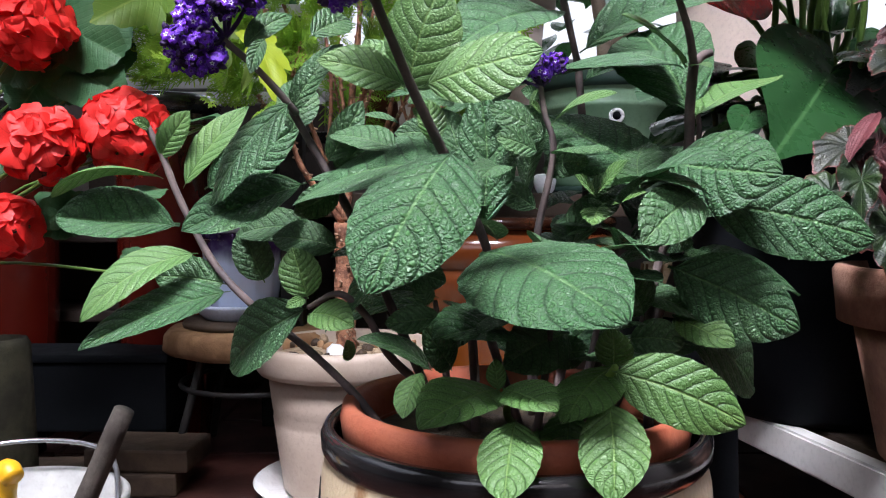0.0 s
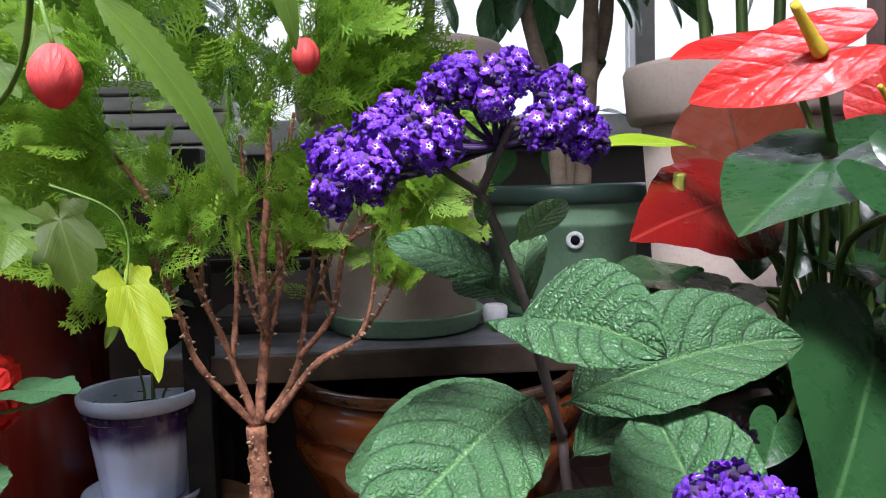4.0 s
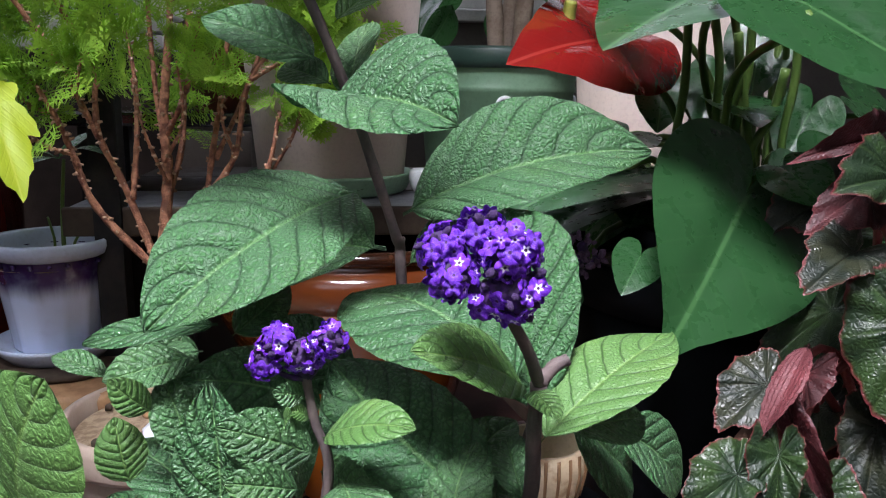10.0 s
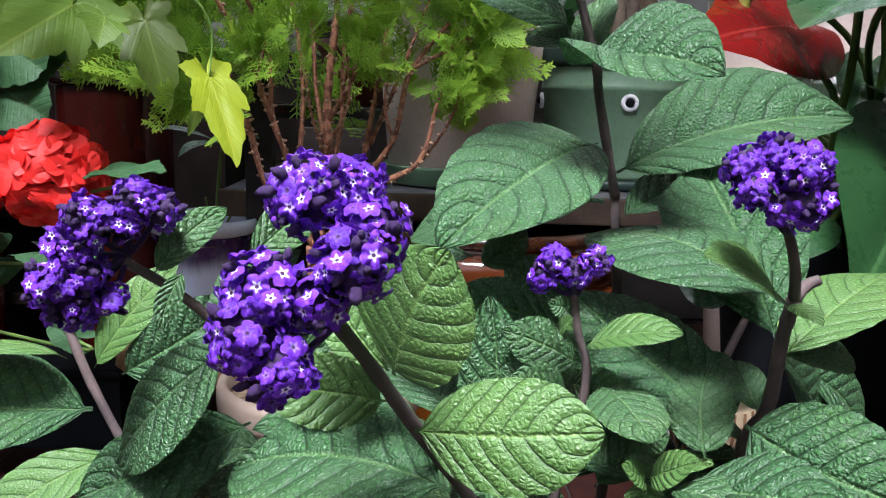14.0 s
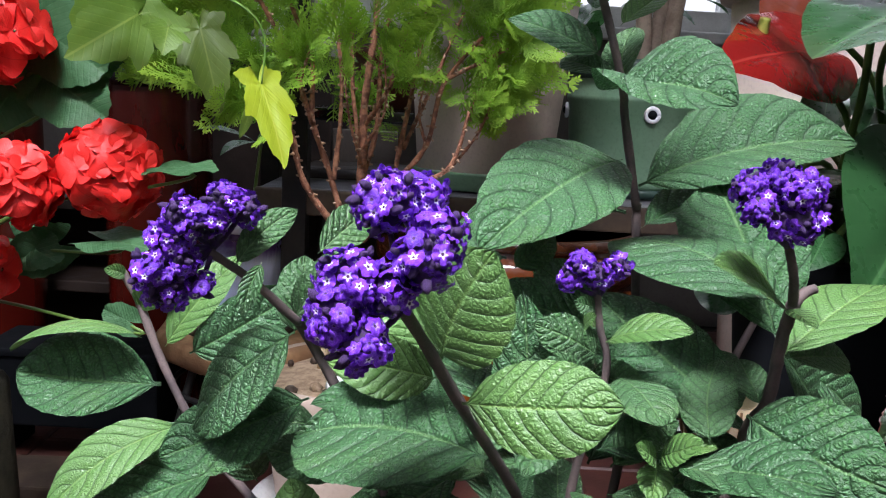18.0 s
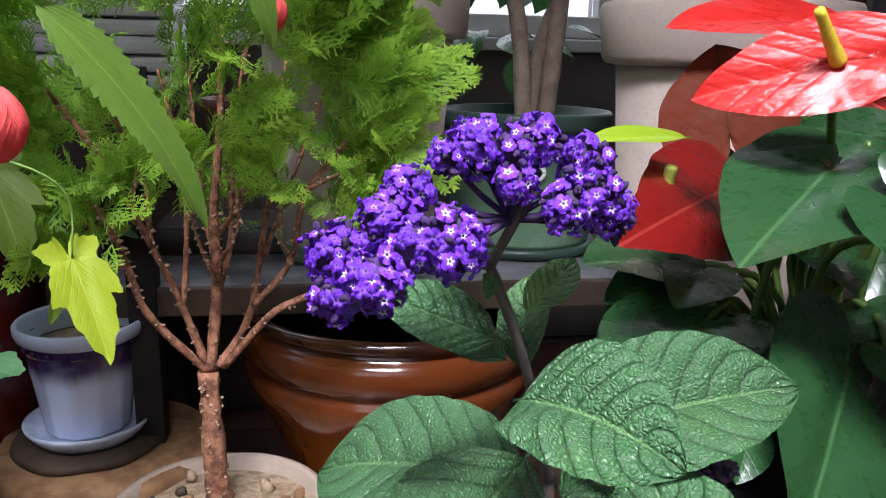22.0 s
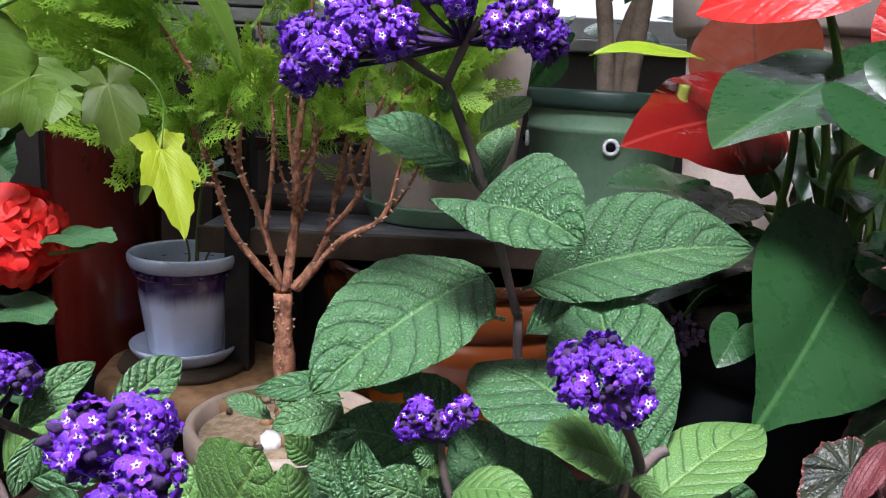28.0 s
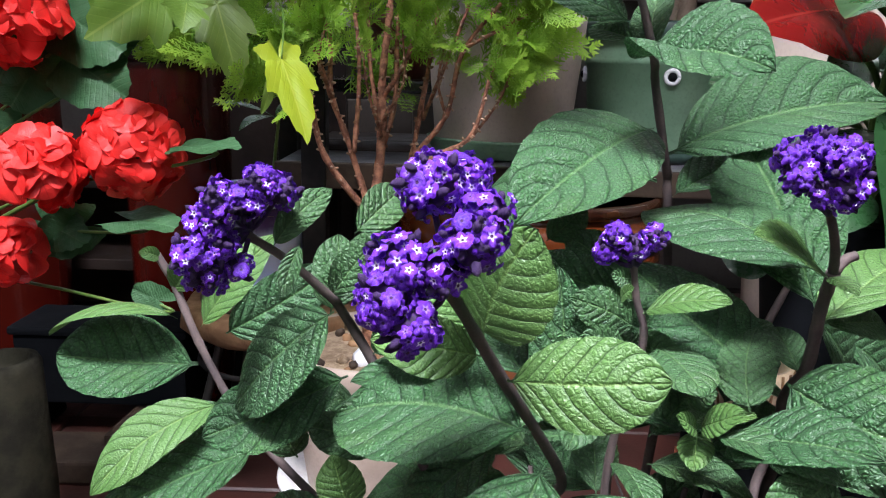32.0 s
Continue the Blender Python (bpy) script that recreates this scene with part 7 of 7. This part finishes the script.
geranium_leaf((-0.4220, 0.9200, 0.5370), (-0.4320, 0.9000, 0.4990), (0.5646, -0.7823, 0.2632), 0.0756)
geranium_leaf((-0.2560, 0.8000, 0.4620), (-0.2190, 0.7800, 0.4640), (-0.1460, -0.1726, 0.9741), 0.0440)
geranium_leaf((-0.3030, 0.8000, 0.3210), (-0.3230, 0.8000, 0.3300), (0.0848, -0.9784, 0.1885), 0.0295)

# ---- abutilon: lobed leaves and hanging red lanterns ----
abu = thing("abutilon", (-0.52, 0.75, 0.0), "abutilon with lobed yellow-green leaves and red lantern flowers", "plant")
abu_pot = thing("abutilon_pot", (-0.6, 0.62, 0.0), "dark brown flowerpot on the floor", "flowerpot")
child("body", lathe("body", [(0.0, 0.002), (0.07, 0.002), (0.075, 0.01), (0.095, 0.16), (0.1, 0.162), (0.102, 0.185), (0.096, 0.187), (0.092, 0.165), (0.0, 0.16)], (0, 0, 0), 48), RED_WOOD, abu_pot, m=pose(-0.6, 0.62, 0.0))


def abutilon_leaf(c, tip, up, width, material=None, shape=maple):
    count[0] += 1
    child("leaf", fan("leaf", c, tip, up, width, shape, 8, 108, 0.22, 0.1, 0.02, count[0]), material or ABUTILON, abu)


def lantern(c, size):
    """A hanging bell: five bulging ribs, drawn in at the mouth."""
    verts, faces, uv = [], [], []
    for i in range(15):
        q = i / 14
        r = math.sin(math.pi * min(0.97, 0.06 + 0.9 * q)) ** 0.62 * 0.42
        for k in range(40):
            a = 2 * math.pi * k / 40
            w = r * (0.88 + 0.12 * abs(math.cos(2.5 * a)))
            verts.append((c[0] + size * w * math.cos(a), c[1] + size * w * math.sin(a), c[2] + size * (0.5 - q)))
            uv.append((q, (5 * k / 40) % 1.0))
        if i:
            j = (i - 1) * 40
            faces += [(j + k, j + (k + 1) % 40, j + 40 + (k + 1) % 40, j + 40 + k) for k in range(40)]
    faces.append(tuple(range(40))[::-1])
    f = child("lantern_flower", mesh_of("lantern_flower", verts, faces, uv), LANTERN, abu, "coral red hanging lantern flower")
    child("stalk", tube("stalk", [(c[0], c[1], c[2] + size * 0.48), (c[0] - 0.004, c[1], c[2] + size * 1.2), (c[0] - 0.012, c[1] + 0.01, c[2] + size * 2.2)], 0.0011, 0.0009, 6), SHOOT, f)


abutilon_leaf((-0.1820, 0.8000, 0.5390), (-0.1560, 0.7770, 0.4690), (0.5784, -0.6866, 0.4404), 0.0520, YELLOW_LEAF)
abutilon_leaf((-0.2940, 0.8200, 0.6030), (-0.3140, 0.8000, 0.5570), (0.5282, -0.8384, 0.1349), 0.1034)
abutilon_leaf((-0.2590, 0.8800, 0.5870), (-0.2390, 0.8770, 0.5090), (0.3713, -0.9193, 0.1306), 0.0598, OLIVE_LEAF)
abutilon_leaf((-0.2880, 0.8000, 0.5910), (-0.3330, 0.7600, 0.5510), (0.5905, -0.7962, 0.1318), 0.0800)
abutilon_leaf((-0.2900, 0.7200, 0.6560), (-0.2960, 0.7000, 0.6150), (0.5415, -0.7841, 0.3033), 0.0585)
abutilon_leaf((-0.2970, 0.8500, 0.7100), (-0.3020, 0.8300, 0.6650), (0.4801, -0.8202, 0.3112), 0.0631)
abutilon_leaf((-0.2360, 0.8000, 0.7290), (-0.2350, 0.7800, 0.7010), (0.4320, -0.7265, 0.5344), 0.0424)
abutilon_leaf((-0.2550, 0.7800, 0.5810), (-0.2530, 0.7600, 0.5580), (0.4829, -0.6396, 0.5981), 0.0406)
abutilon_leaf((-0.3030, 0.8200, 0.6100), (-0.3360, 0.7800, 0.5670), (0.6803, -0.7182, 0.1461), 0.0890)
child("leaf", blade("leaf", (-0.1210, 0.5700, 0.7010), (-0.0620, 0.6000, 0.6040), (0.7418, -0.6181, 0.2600), 0.0235, 0.05, 0.3, 144, 9, 0.38, 12, 0.004, 0.1, 0.2), ABUTILON, abu, "long toothed leaf")
child("leaf", blade("leaf", (-0.0430, 0.6200, 0.7210), (-0.0330, 0.6300, 0.6810), (0.2185, -0.9582, -0.1849), 0.0121, 0.05, 0.2, 30, 9, 0.35, 12, 0.004, 0.1, 0.05), ABUTILON, abu, "narrow toothed leaf")
child("leaf", blade("leaf", (-0.1870, 0.8000, 0.5350), (-0.2010, 0.8000, 0.4910), (0.1659, -0.9847, -0.0528), 0.0104, 0.05, 0.2, 20, 7, 0.4, 8, 0.0), OLIVE_LEAF, abu, "small folded pale leaf")
lantern((-0.1210, 0.5300, 0.6550), 0.0255)
lantern((-0.0430, 0.8000, 0.7060), 0.026)
lantern((-0.1670, 0.4800, 0.6580), 0.026)
child("stem", tube("stem", [(-0.6, 0.62, 0.17), (-0.55, 0.66, 0.5), (-0.2940, 0.8100, 0.6560), (-0.1510, 0.6000, 0.7310), (-0.1210, 0.5700, 0.7010)], 0.0035, 0.0012, 8, 8), SHOOT, abu)
child("stem", tube("stem", [(-0.55, 0.66, 0.5), (-0.4, 0.78, 0.72), (-0.2, 0.82, 0.8), (-0.06, 0.81, 0.79)], 0.0028, 0.0012, 8, 8), SHOOT, abu)
child("stem", tube("stem", [(-0.2260, 0.7800, 0.6150), (-0.1910, 0.7900, 0.5980), (-0.1800, 0.8000, 0.5760), (-0.1820, 0.8000, 0.5390)], 0.0011, 0.0007, 8, 8), SHOOT, abu)

# ---- clutter on the floor at the side ----
bucket = thing("bucket", (-0.345, 0.62, 0.0), "white plastic bucket with a wire handle", "bucket")
child("body", lathe("body", [(0.0, 0.002), (0.068, 0.002), (0.074, 0.01), (0.086, 0.13), (0.091, 0.132), (0.092, 0.142), (0.088, 0.144), (0.083, 0.14), (0.07, 0.02), (0.0, 0.016)], (0, 0, 0), 56), PALE_PLASTIC, bucket, m=pose(-0.345, 0.62, 0.0))
child("handle", tube("handle", [(-0.435, 0.62, 0.137), (-0.42, 0.66, 0.165), (-0.36, 0.69, 0.172), (-0.29, 0.68, 0.165), (-0.255, 0.62, 0.137)], 0.0022), STEEL, bucket, "bent wire handle")
solo("stick", tube("stick", [(-0.32, 0.575, 0.05), (-0.268, 0.57, 0.145), (-0.228, 0.565, 0.23)], 0.0085, 0.0075, 10, 5, 0.06, rng), GREY_WOOD, "weathered round wooden stick leaning in the bucket", "stick")
bottle = thing("spray_bottle", (-0.335, 0.6, 0.02), "yellow plastic nozzle sticking out of the bucket", "bottle")
child("nozzle", tube("nozzle", [(-0.34, 0.6, 0.05), (-0.338, 0.6, 0.14), (-0.33, 0.595, 0.175), (-0.322, 0.59, 0.172)], 0.012, 0.008, 12, 5), YELLOW_PLASTIC, bottle)
solo("log", lathe("log", [(0.0, 0.0), (0.04, 0.0), (0.04, 0.1), (0.038, 0.228), (0.034, 0.236), (0.026, 0.237), (0.024, 0.225), (0.0, 0.222)], (-0.482, 0.85, 0.0), 32, wobble=0.1), MOSSY, "mossy grey upright log stump on the floor", "log")
crate = thing("crate", (-0.5, 1.17, 0.0), "low black plastic crate on the floor", "crate")
child("body", box("body", (0.24, 0.1, 0.1), (-0.52, 1.19, 0.105), 0.004), BLACK_PLASTIC, crate)
child("rim", box("rim", (0.25, 0.11, 0.012), (-0.52, 1.19, 0.162), 0.004), BLACK_PLASTIC, crate)
for cx in (-0.63, -0.41):
    child("foot", box("foot", (0.02, 0.09, 0.054), (cx, 1.19, 0.028), 0.003), BLACK_PLASTIC, crate)
for i, (x, y, z, w, turn) in enumerate(((-0.55, 1.06, 0.028, 0.4, 3), (-0.4, 1.075, 0.059, 0.14, -4), (-0.68, 0.75, 0.028, 0.3, 60))):
    solo("plank", box("plank", (w, 0.09, 0.03), (x, y, z - 0.012), 0.004, turn), WOOD, "short worn wooden plank lying on the floor", "plank", "planks on the floor")
trough = thing("planter", (-0.55, 1.75, 0.6), "white plastic planter with horizontal ribs", "planter")
child("stand", box("stand", (0.5, 0.26, 0.6), (-0.5, 1.82, 0.302), 0.004), DARK_WOOD, trough)
for i in range(7):
    child("rib", box("rib", (0.46, 0.2, 0.026), (-0.5, 1.82, 0.62 + 0.031 * i), 0.008), WHITE_PAINT, trough)
trough_plant = thing("houseplant", (-0.5, 1.82, 0.84), "leafy green plants in a white planter", "plant")
bush(trough_plant, (-0.5, 1.82, 1.0), (0.35, 0.12, 0.18), 60, 0.14, FAR_LEAF, 0.5)

# ---- floor tiles ----
def tile_mesh():
    bm = bmesh.new()
    bmesh.ops.create_cube(bm, size=1.0)
    bmesh.ops.scale(bm, vec=(0.196, 0.196, 0.008), verts=bm.verts)
    bmesh.ops.bevel(bm, geom=[e for e in bm.edges if all(v.co.z > 0 for v in e.verts)], offset=0.003, segments=1, affect="EDGES")
    me = from_bm("tile", bm)
    me.materials.append(TILE)
    return me


tile = tile_mesh()
for i in range(-6, 8):
    for j in range(-6, 10):
        child("tile", tile, None, floor, m=pose(0.1 + 0.2 * i, 0.12 + 0.2 * j, -0.004 + rng.uniform(-0.0006, 0.0004), rng.uniform(-0.15, 0.15), rng.uniform(-0.15, 0.15), 0))
